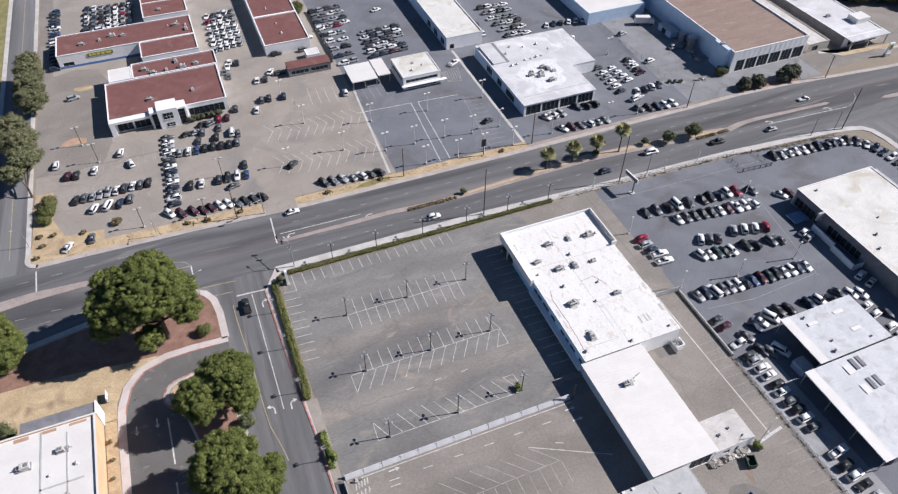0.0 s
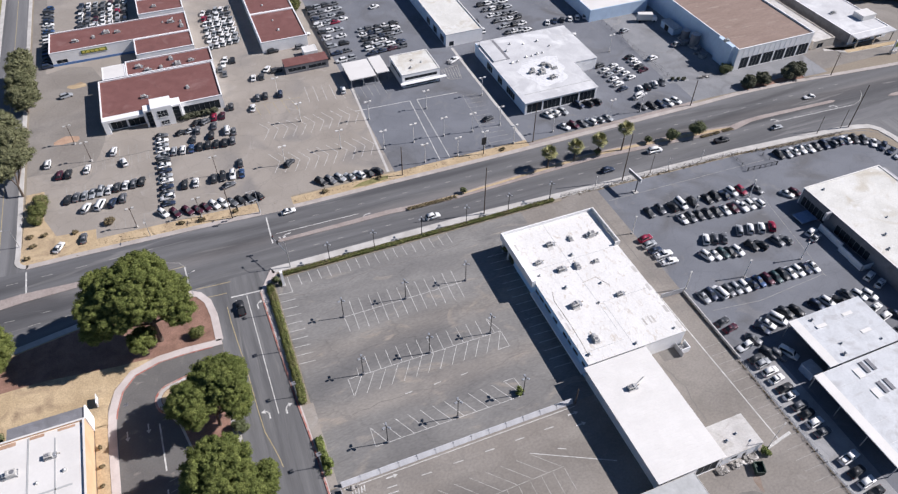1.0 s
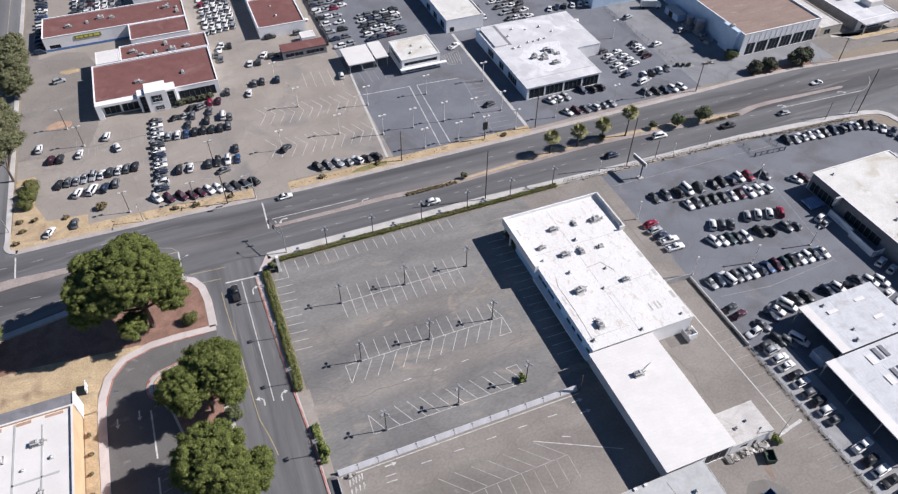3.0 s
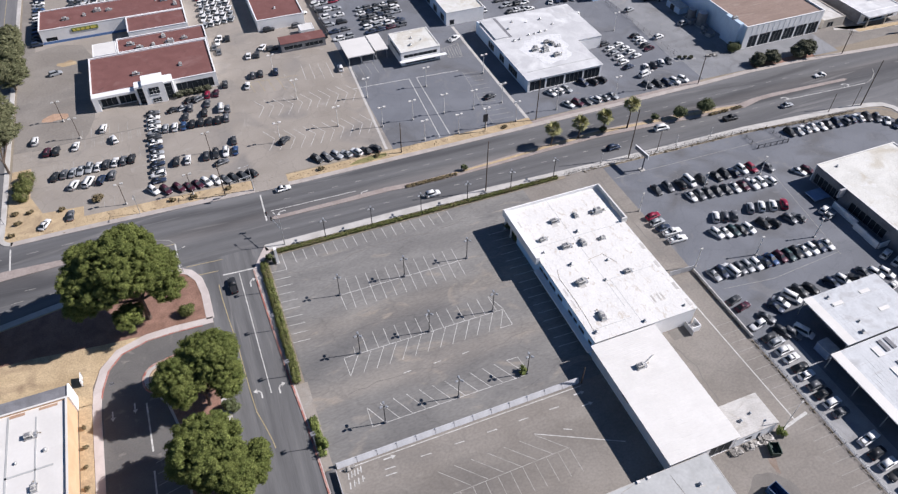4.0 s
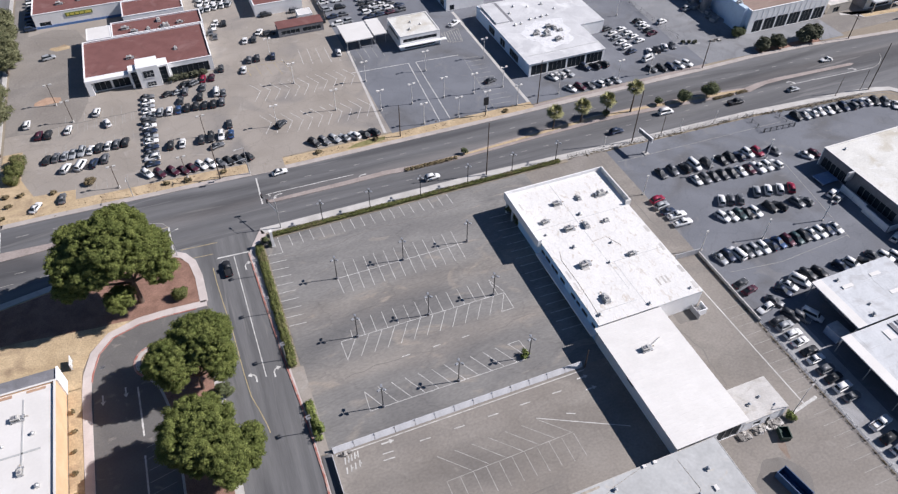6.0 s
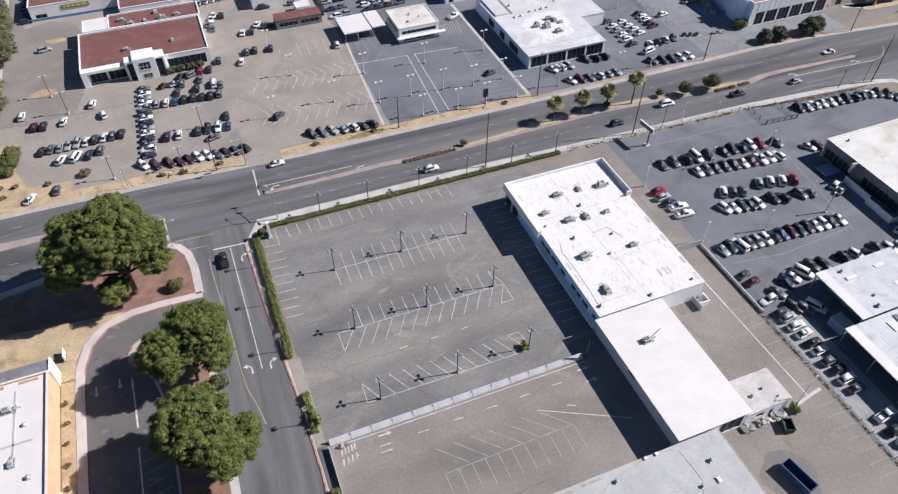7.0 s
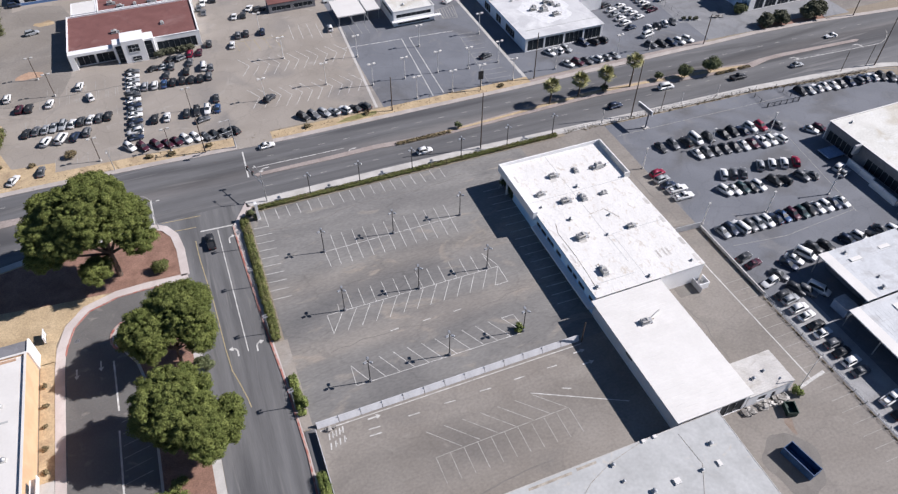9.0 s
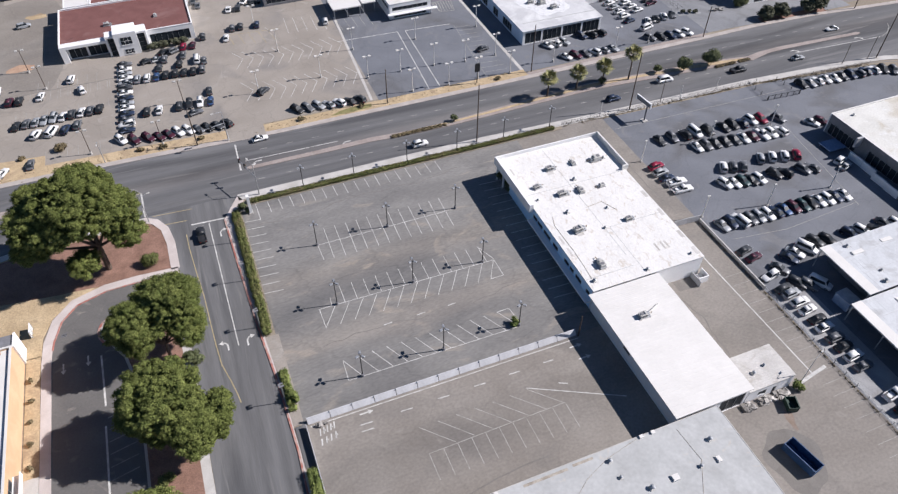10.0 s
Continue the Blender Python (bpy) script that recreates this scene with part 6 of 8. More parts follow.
def street_lamp(x, y, h=8.5, turn=0, wide=0.16):
    u = thing("street_lamp", label="slim grey street lamp with a short arm", category="street lamp", group="street lamps")
    bm = bmesh.new()
    tube(bm, (0, 0, 0), (0, 0, h), 0.11, 0.07, 8)
    part("pole", bm, GALV, u)
    bm = bmesh.new()
    tube(bm, (0, 0, h), (1.9, 0, h + 0.35), 0.05, 0.04, 6)
    part("arm", bm, GALV, u)
    bm = boxes((1.7, 2.5, -wide, wide, h + 0.3, h + 0.46))
    bmesh.ops.bevel(bm, geom=bm.edges[:], offset=0.05, segments=1, affect="EDGES")
    part("lamp_head", bm, UNIT, u)
    u.matrix_basis = pose(x, y, 0, 0, 0, turn)


def slim_post(x, y, h, material, label):
    """A bare post with a cap and a foot plate."""
    u = thing("signpost", (x, y, 0.1), label, "post", "pavement posts")
    bm = bmesh.new()
    tube(bm, (0, 0, 0.04), (0, 0, h), 0.1, 0.08, 8)
    part("pole", bm, material, u)
    part("cap", boxes((-0.11, 0.11, -0.11, 0.11, h, h + 0.06)), material, u)
    part("foot_plate", boxes((-0.22, 0.22, -0.22, 0.22, 0, 0.04)), GALV, u)


for x, y, h in ((110.3, 21.5, 7.6), (177.2, 18.3, 7.0), (187.4, 17.9, 7.6), (190.8, 17.4, 7.0)):
    slim_post(x, y, h, WOOD, "slim dark wooden post beside the pavement")
for x, y in ((90.4, 22.6), (117.6, 21.8), (130.6, 21.4)):
    slim_post(x, y, 3.6, ROOF_CLEAN, "short white post beside the pavement")
for x, y, turn in ((-45, 50.8, -90), (-81.0, 60, 180)):
    street_lamp(x, y, 7.0, turn)


def post_lamp(x, y, h):
    """A post with a square open head on its top."""
    u = thing("street_lamp", label="slim grey post lamp with a square open head", category="street lamp", group="post lamps")
    bm = bmesh.new()
    tube(bm, (0, 0, 0), (0, 0, h), 0.1, 0.07, 8)
    part("pole", bm, GALV, u)
    part("lamp_head", prism([(-0.5, -0.45), (0.5, -0.45), (0.5, -0.15), (-0.15, -0.15), (-0.15, 0.2), (0.5, 0.2), (0.5, 0.45), (-0.5, 0.45)], h, h + 0.22), WALL_DARK, u)
    u.matrix_basis = pose(x, y, 0.1, 0, 0, 8)


for x, y in ((-18.0, 8.0), (-17.7, -5.1), (-17.2, -19.5), (-16.2, -39.4)):
    post_lamp(x, y, 5.5)
street_lamp(79.2, -73.0, 9.0, 20)
utility_pole(6.5, 0).matrix_basis = pose(44.4, -46.2, 0)


def traffic_signal(x, y, turn, reach=8.0):
    u = thing("traffic_signal", label="grey mast-arm traffic signal at the junction", category="traffic light", group="traffic signals")
    bm = bmesh.new()
    tube(bm, (0, 0, 0), (0, 0, 9.4), 0.16, 0.1, 10)
    part("pole", bm, GALV, u)
    bm = bmesh.new()
    tube(bm, (0, 0, 5.8), (reach, 0, 6.3), 0.12, 0.06, 8)
    part("mast_arm", bm, GALV, u)
    bm = bmesh.new()
    tube(bm, (0, 0, 9.4), (2.4, 0, 9.8), 0.05, 0.04, 6)
    part("lamp_arm", bm, GALV, u)
    part("lamp_head", boxes((2.2, 3.0, -0.17, 0.17, 9.72, 9.9)), UNIT, u)
    for d in (reach - 0.3, reach - 3.0):
        s = part("signal_head", boxes((d - 0.2, d + 0.2, -0.2, 0.2, 5.5, 6.75)), DARK, u)
        for i in range(3):
            bm = bmesh.new()
            tube(bm, (d, -0.19, 5.7 + 0.4 * i), (d, -0.3, 5.7 + 0.4 * i), 0.15, 0.15, 10)
            part("lens", bm, (LIGHT_RED, LIGHT_AMBER, BIN_GREEN)[2 - i], s)
    u.matrix_basis = pose(x, y, 0.1, 0, 0, turn)


traffic_signal(-9.2, 23.2, 110), street_lamp(-36.2, 22.8, 8.0, 10), traffic_signal(-12.8, 49.0, 200, 7)

# signs
pylon = thing("pylon_sign", (-12.4, 17.2, 0), "plain white pylon sign on a corner", "sign")
part("panel", boxes((-0.35, 0.35, -0.5, 0.5, 0.3, 5.4)), WALL_WHITE, pylon)
part("base", boxes((-0.5, 0.5, -0.7, 0.7, 0, 0.3)), CONCRETE, pylon)
big = thing("pole_sign", (100.4, 15.0, 0), "white framed sign board on a tall post", "sign", turn=96)
bm = bmesh.new()
tube(bm, (0, 0, 0), (0, 0, 5.0), 0.24, 0.22, 10)
part("post", bm, WALL_DARK, big)
part("board", boxes((-1.2, 4.6, -0.18, 0.18, 5.0, 6.2)), WALL_DARK, big)
part("board_frame", boxes((-1.4, 4.8, -0.2, 0.2, 6.2, 6.4), (-1.4, -1.2, -0.2, 0.2, 4.8, 6.2), (4.6, 4.8, -0.2, 0.2, 4.8, 6.2)), WALL_WHITE, big)
part("base", boxes((-0.8, 0.8, -0.8, 0.8, 0, 0.25)), CONCRETE, big)
dark_sign = thing("pole_sign", (63.2, 50.8, 0), "narrow dark sign panel on a post", "sign")
part("post", boxes((-0.1, 0.1, -0.1, 0.1, 0.1, 4.0)), DARK, dark_sign)
part("board", boxes((-0.8, 0.8, -0.15, 0.15, 4.0, 6.8)), DARK, dark_sign)
price = thing("pylon_sign", (246, 50.5, 0), "tall pale price sign by a filling station", "sign")
part("panel", boxes((-1.2, 1.2, -0.3, 0.3, 1.4, 6.0)), WALL_WHITE, price)
part("price_bar", boxes((-0.9, 0.9, -0.34, -0.3, 3.0, 5.2)), SIGN_GREEN, price)
part("base", boxes((-1.5, 1.5, -0.6, 0.6, 0.0, 1.4)), CONCRETE, price)

# lettering at the yard's gate, too worn to read
seg = []
for x0, y0, n in ((-11.7, -48.9, 5), (-11.9, -51.0, 4)):
    for i in range(n):
        x, y = x0 + 2.8 * i / (n - 1), y0 + 0.6 * i / (n - 1)
        seg += [((x, y - 0.1), (x + 0.25, y + 1.3))] + ([((x + 0.1, y + 0.5), (x + 0.5, y + 0.6))] if i % 2 else [])
lines("gate_lettering", seg, PAINT, "unreadable white painted lettering on the asphalt", 0.26, 0.02)


# ---- containers and yard clutter ----
def open_bin(name, label, length, width, height, material, fill):
    u = thing(name, label=label, category="dumpster")
    t = 0.08
    L, W = length / 2, width / 2
    part("floor", boxes((-L, L, -W, W, 0.15, 0.25)), material, u)
    for s in (-1, 1):
        part("side", boxes((-L, L, s * W - t / 2, s * W + t / 2, 0.15, height)), material, u)
        part("end", boxes((s * L - t / 2, s * L + t / 2, -W + t / 2, W - t / 2, 0.15, height)), material, u)
        part("rim", boxes((-L - 0.06, L + 0.06, s * W - 0.09, s * W + 0.09, height, height + 0.1)), material, u)
        part("skid", boxes((-L, L, s * W * 0.7 - 0.06, s * W * 0.7 + 0.06, 0, 0.15)), DARK, u)
    n = int(length / 0.7)
    part("rib", boxes(*[(-L + length * (i + 0.5) / n - 0.05, -L + length * (i + 0.5) / n + 0.05, s * W + s * t / 2 - 0.04, s * W + s * t / 2 + 0.04, 0.2, height) for i in range(n) for s in (-1, 1)]), material, u)
    rng = random.Random(4)
    bm = bmesh.new()
    for _ in range(fill):
        x, y, z, s = rng.uniform(-L + 0.4, L - 0.4), rng.uniform(-W + 0.4, W - 0.4), 0.26, rng.uniform(0.15, 0.45)
        box(bm, x - s, x + s, y - s * 0.7, y + s * 0.7, z, z + s)
    if fill:
        part("rubbish", bm, material, u)
    return u


open_bin("open_dumpster", "long blue open-topped steel dumpster with rubbish inside", 6.6, 2.4, 2.0, BIN_BLUE, 12).matrix_basis = pose(68.2, -85.8, 0, 0, 0, 101)
open_bin("small_dumpster", "small dark green open dumpster", 2.6, 2.0, 1.4, BIN_GREEN, 4).matrix_basis = pose(74.2, -76.2, 0, 0, 0, 70)


def scrap(x, y, spread, count, seed, label="heap of pale scrap and junk against a wall"):
    rng = random.Random(seed)
    bm = bmesh.new()
    for _ in range(count):
        m = pose(rng.uniform(-spread, spread), rng.uniform(-spread * 0.4, spread * 0.4), 0, 0, 0, rng.uniform(0, 180))
        w, d, h = rng.uniform(0.12, 0.8), rng.uniform(0.08, 0.4), rng.uniform(0.06, 0.6)
        for v in box(bm, -w, w, -d, d, 0, h):
            v.co = m @ (v.co + Vector((rng.uniform(-0.12, 0.12), rng.uniform(-0.12, 0.12), 0)))
    ob = tagged(part("scrap_heap", bm, JUNK), label, "scrap", kind="stuff")
    ob.location = (x, y, 0)


scrap(70.6, -73.4, 1.7, 34, 1), scrap(66.4, -73.6, 1.2, 26, 2), scrap(-11.2, -46.8, 1.2, 8, 3, "small pile of pale boxes by the gate"), scrap(74.6, -73.6, 1.5, 34, 5), scrap(172.6, 92.6, 1.6, 26, 6), scrap(171.6, 79.4, 1.8, 22, 7), scrap(162.6, 63.6, 1.8, 14, 8, "pale clutter at the mouth of a depot yard")


# ---- plants ----
def leaf_cloud(bm, centre, r, count, size, rng, flat=0.8):
    """Small leaf blades over a ball, facing mostly outwards."""
    c = Vector(centre)
    for _ in range(count):
        d = Vector((rng.gauss(0, 1), rng.gauss(0, 1), rng.gauss(0.15, 1))).normalized()
        p = c + Vector((d.x * r, d.y * r, d.z * r * flat)) * rng.uniform(0.72, 1.08)
        n = (d + Vector((rng.uniform(-0.7, 0.7), rng.uniform(-0.7, 0.7), rng.uniform(-0.4, 0.8)))).normalized()
        q = n.to_track_quat("Z", "Y") @ Euler((0, 0, rng.uniform(0, 6.3))).to_quaternion()
        s = size * rng.uniform(0.6, 1.3)
        bm.faces.new([bm.verts.new(p + q @ Vector(v)) for v in ((-s, 0, 0), (0, -s * 0.5, 0.12 * s), (s, 0, 0), (0, s * 0.5, 0.12 * s))])


def ball(level):
    bm = bmesh.new()
    bmesh.ops.create_icosphere(bm, subdivisions=level, radius=1.0)
    bm.verts.index_update()
    got = [v.co.copy() for v in bm.verts], [[v.index for v in f.verts] for f in bm.faces]
    bm.free()
    return got


BALLS = [ball(1), ball(2)]


def core(bm, centre, r, rng, flat=0.75, coarse=False):
    """The dense dark inside of a leaf cloud."""
    vs = []
    balls, faces = BALLS[0 if coarse else 1]
    for d in balls:
        k = r * rng.uniform(0.72, 0.95)
        vs.append(bm.verts.new((d.x * k + centre[0], d.y * k + centre[1], d.z * k * flat + centre[2])))
    for f in faces:
        bm.faces.new([vs[i] for i in f])


def puffs(lobes, size, leaf, density, seed):
    """A crown of many separate leaf puffs sitting on the lobes' skins, with dark gaps between them; each puff is a small core covered by blades."""
    rs = np.random.RandomState(seed)
    ball_v, ball_f = np.array([tuple(v) for v in BALLS[0][0]]), np.array(BALLS[0][1])
    big_v, big_f = np.array([tuple(v) for v in BALLS[1][0]]), np.array(BALLS[1][1])
    verts, tris, quads, count = [], [], [], 0

    def add_blades(at, out):
        """Leaf blades at the given points, facing roughly outwards."""
        nonlocal count
        m = len(at)
        nrm = out + rs.normal(0, 0.5, (m, 3)) + np.array([0, 0, 0.25])
        nrm /= np.linalg.norm(nrm, axis=1, keepdims=True)
        u = np.cross(nrm, rs.normal(0, 1, (m, 3)))
        u /= np.linalg.norm(u, axis=1, keepdims=True)
        w = np.cross(nrm, u)
        kk = leaf * rs.uniform(0.6, 1.5, (m, 1))
        verts.append(np.stack([at - u * kk, at - w * kk * 0.5 + nrm * kk * 0.1, at + u * kk, at + w * kk * 0.5 + nrm * kk * 0.1], 1).reshape(-1, 3))
        quads.append(np.arange(m * 4).reshape(-1, 4) + count)
        count += m * 4

    cs, rads = np.array([l[:3] for l in lobes], float), np.array([(l[3], l[3], l[3] * l[4]) for l in lobes], float)
    for k, (dx, dy, z, r, flat) in enumerate(lobes):
        core = big_v * rads[k] * 0.74 * rs.uniform(0.88, 1.0, (len(big_v), 1)) + cs[k]
        verts.append(core)
        tris.append(big_f + count)
        count += len(core)
        n = int(4 * math.pi * r * r * (0.4 + 0.6 * flat) / (1.3 * size) ** 2)
        i = np.arange(n) + 0.5
        ph, cz = i * 2.39996 + rs.uniform(0, 6), 1 - 2 * i / n
        dirs = np.stack([np.cos(ph) * np.sqrt(1 - cz * cz), np.sin(ph) * np.sqrt(1 - cz * cz), cz], 1) + rs.normal(0, 0.22 * size / r, (n, 3))
        dirs /= np.linalg.norm(dirs, axis=1, keepdims=True)
        centres = cs[k] + dirs * rads[k] * rs.uniform(0.78, 1.1, (n, 1))
        m = int(density * 14 * r * r * (0.5 + flat) / (leaf / 0.17) ** 2)
        b = rs.normal(0, 1, (m, 3))
        b /= np.linalg.norm(b, axis=1, keepdims=True)
        add_blades(cs[k] + b * rads[k] * rs.uniform(0.82, 1.04, (m, 1)), b)
        deep = np.min(np.linalg.norm((centres[:, None] - cs[None]) / rads[None] + (np.arange(len(lobes)) == k)[None, :, None] * 9, axis=2), axis=1) if len(lobes) > 1 else np.ones(n) * 9
        for p, d, inside in zip(centres, dirs, deep):
            if inside < 0.78 or (d[2] < -0.5 and rs.rand() < 0.55):
                continue
            rho = size * rs.choice((0.45, 0.65, 0.85, 1.05, 1.25))
            shape = np.array([rs.uniform(0.75, 1.35), rs.uniform(0.75, 1.35), 0.62]) * rho
            verts.append(ball_v * shape * 0.84 * rs.uniform(0.85, 1.1, (len(ball_v), 1)) + p)
            tris.append(ball_f + count)
            count += len(ball_v)
            m = int(density * 150 * rho * rho / (leaf / 0.17) ** 2 / size)
            b = rs.normal(0, 1, (m, 3)) + d * 0.7 + np.array([0, 0, 0.45])
            b /= np.linalg.norm(b, axis=1, keepdims=True)
            add_blades(p + b * shape * rs.uniform(0.7, 1.3, (m, 1)), b)
    return np.concatenate(verts), np.concatenate(tris), np.concatenate(quads)


def tree(name, label, x, y, height, lobes, material, seed, leaf=0.16, size=0.95, density=1.0, trunk=0.42, group=""):
    """lobes: (dx, dy, z, radius, flatness). Each is a ball of uneven puffs covered by leaves."""
    rng = random.Random(seed)
    t = thing(name, (x, y, 0.1), label, "tree", group)
    bm = bmesh.new()
    fork = height * 0.3
    tube(bm, (0, 0, -0.1), (0.15, 0.1, fork), trunk, trunk * 0.75, 10)
    part("trunk", bm, BARK, t)
    bm = bmesh.new()
    for dx, dy, z, r, flat in lobes:
        mid = Vector((0.15 + dx * 0.45, 0.1 + dy * 0.45, fork + (z - fork) * 0.4))
        tube(bm, (0.15, 0.1, fork - 0.2), mid, trunk * 0.55, trunk * 0.38, 7)
        tube(bm, mid, (dx * 0.9, dy * 0.9, z), trunk * 0.38, trunk * 0.15, 7)
        for _ in range(3):
            d = Vector((rng.uniform(-1, 1), rng.uniform(-1, 1), rng.uniform(0, 0.6))) * r * 0.7
            tube(bm, mid, Vector((dx, dy, z)) + d, trunk * 0.25, trunk * 0.08, 5)
    part("limb", bm, BARK, t)
    part("crown", puffs(lobes, size, leaf, density, seed), material, t)
    return t


tree("stone_pine", "large rounded dark green pine on a mulched corner", -46.0, 10.0, 24,
     [(-0.4, 0.0, 20, 8.0, 0.75), (-8.1, -0.7, 17, 6.0, 0.7), (5.2, -0.7, 17.5, 5.4, 0.72), (-4.4, -4.6, 17.0, 3.6, 0.65), (0.5, 6.7, 18, 5.9, 0.75), (6.9, -2.4, 11.8, 3.4, 0.9), (-3.0, -4.2, 7.0, 3.0, 0.7), (-11.6, -2.6, 12.6, 3.1, 0.75),
      (-8.1, 6.7, 17, 4.8, 0.75)], PINE, 11, trunk=0.7, size=0.8)
tree("stone_pine", "rounded green pine forking low on the driveway island", -35.6, -20.5, 15,
     [(4.0, 2.6, 13.5, 5.1, 0.8), (-3.6, 0.5, 12, 4.5, 0.8), (5.6, -2.4, 9.5, 2.8, 0.9), (-6.8, 1.9, 9.6, 2.7, 0.8), (1.1, 3.9, 12.9, 4.2, 0.8), (-0.6, 1.0, 11.6, 3.4, 0.8), (-4.2, -0.8, 8.8, 3.0, 0.8), (5.2, 1.4, 8.6, 3.0, 0.9)], PINE, 12, size=0.8)
tree("stone_pine", "broad domed green pine on the driveway island", -35.5, -42.0, 15,
     [(-0.5, 3.3, 12.6, 6.2, 0.85), (-3.6, 2.8, 10.6, 4.2, 0.85), (3.7, -1.0, 9.8, 3.1, 0.9), (3.4, -4.4, 6.8, 2.6, 0.85), (-3.2, 4.0, 8.2, 4.4, 0.9), (1.5, 1.0, 9.0, 4.4, 0.85), (-1.2, 0.8, 8.6, 4.2, 0.85), (3.0, 1.6, 7.5, 3.0, 0.9), (1.6, -2.0, 9.6, 2.8, 0.8)], PINE, 13, size=0.8)
tree("slim_pine", "slim upright green pine beside a broad domed one", -28.2, -42.3, 11,
     [(1.2, 1.3, 9.0, 1.8, 1.3), (0.6, 0.0, 7.0, 1.9, 1.2), (-0.9, -1.0, 4.2, 1.7, 1.0)], PINE, 18, size=0.7, trunk=0.2)
# Stands out of view; added to cast shade on the driveway.
tree("stone_pine", "unseen green pine further along the driveway, added for its shadow", -40.5, -61.5, 15, [(0, 0, 11.5, 5.6, 0.8), (-3.5, 1.5, 10, 4.4, 0.8)], PINE, 17)
tree("stone_pine", "dark green pine at the park's edge", -85.6, 15.6, 15, [(0.5, 1.0, 12.0, 5.2, 0.85), (1.4, 0.0, 8.0, 5.2, 0.8), (0.0, -1.0, 5.2, 4.4, 0.7), (-4.0, 0.5, 9.0, 5.0, 0.8)], PINE, 14)
tree("roadside_tree", "sparse olive-green roadside tree with bare lower limbs", -80.6, 84.0, 14,
     [(0, 8, 9.5, 3.6, 0.9), (-1.5, 16, 10.5, 4.2, 0.9), (-2.5, 25, 11, 4.2, 0.9), (2.6, 11, 8.0, 3.0, 0.8), (-3, 4, 8.0, 3.0, 0.8), (1.4, 20, 8.5, 3.0, 0.8)], LEAF_PALE, 15, leaf=0.2, trunk=0.4, density=0.7, size=1.0)
tree("roadside_tree", "grey-green roadside tree beside the street", -80.4, 133.5, 13, [(0.2, 0, 6.0, 4.2, 0.9), (0.4, 7, 7.5, 4.4, 1.0), (0.6, 15, 8.5, 4.2, 1.0), (0.6, 22, 9.5, 3.4, 0.9), (2.0, 4, 4.6, 3.0, 0.8)], LEAF_PALE, 16, leaf=0.2, density=0.75, size=1.0)


def shrub(name, label, x, y, lobes, material, seed, leaf=0.22, category="bush", z=0.1, density=1.0):
    rng = random.Random(seed)
    s = thing(name, (x, y, z), label, category)
    bm, stem = bmesh.new(), bmesh.new()
    for dx, dy, h, r in lobes:
        for i in range(max(4, int(5 * r))):
            d = Vector((rng.uniform(-0.55, 0.55) * r, rng.uniform(-0.55, 0.55) * r, rng.uniform(-0.2, 0.35) * r))
            core(bm, Vector((dx, dy, h)) + d, r * 0.55, rng, 0.9)
            leaf_cloud(bm, Vector((dx, dy, h)) + d, r * 0.7, int(34 * r * r * density) + 14, leaf, rng, 0.9)
        tube(stem, (dx * 0.6, dy * 0.6, 0), (dx, dy, h), 0.07, 0.04, 5)
    part("foliage", bm, material, s)
    part("stem", stem, BARK, s)


shrub("bush", "small round green bush on mulch", -37.0, 8.0, [(0, 0, 1.5, 1.7), (0.7, 0.4, 1.2, 1.2), (-0.5, -0.4, 1.2, 1.2)], HEDGE, 21)
shrub("bush", "low green bush at the corner of a dark enclosure", -85.0, -5.0, [(0, 0, 1.4, 2.0), (1.4, -1.0, 1.0, 1.4), (-1.6, 0.6, 1.2, 1.6)], LEAF, 26)
shrub("bush", "low green shrub on the island", -31.4, -23.6, [(0, 0, 1.6, 1.5), (0.8, -0.7, 1.4, 1.3), (-0.5, 0.8, 1.5, 1.2)], LEAF, 22)
shrub("bush", "low green shrub on the island", -39.4, -48.6, [(0, 0, 0.9, 1.3), (0.9, 0.8, 0.9, 1.1)], HEDGE, 23)
shrub("bush", "broad rounded olive-green bushes on a corner bed", -75.6, 72.6, [(0, 0, 1.3, 2.2), (-1.0, -3.4, 1.1, 2.0), (0.6, 3.0, 1.3, 2.2), (0.8, 5.4, 1.3, 2.2), (-1.6, 1.4, 1.1, 1.8)], HEDGE, 24)
for i, (x, y) in enumerate(((-27.6, 107.6), (-25.6, 108.4), (-23.4, 108.2), (-20.2, 108.0), (-17.6, 108.4))):
    shrub("bush", "dark green planting before a showroom front", x, y, [(0, 0, 1.1, 1.2), (0.9, 0.3, 0.9, 0.9), (-0.9, 0.2, 1.4, 0.9)], LEAF_DARK, 200 + i)
shrub("bush", "dry brown shrub on a bare bed", -56.2, 61.0, [(0, 0, 0.8, 1.3), (1.4, 1.0, 0.8, 1.0)], DRYBUSH, 25)
for i, (x, y) in enumerate(((-77.4, 58.5), (-78.2, 63.0), (-74.5, 62.4), (-79.0, 53.6), (-66, 60.4), (-30, 52), (-36, 52.6), (8, 51.2), (26, 51.4), (70, 50.6), (-20, 52.4))):
    shrub("bush", "dry brown tuft in straw-coloured soil", x, y, [(0, 0, 0.4, 0.8), (0.7, 0.2, 0.3, 0.6)], DRYBUSH, 30 + i)
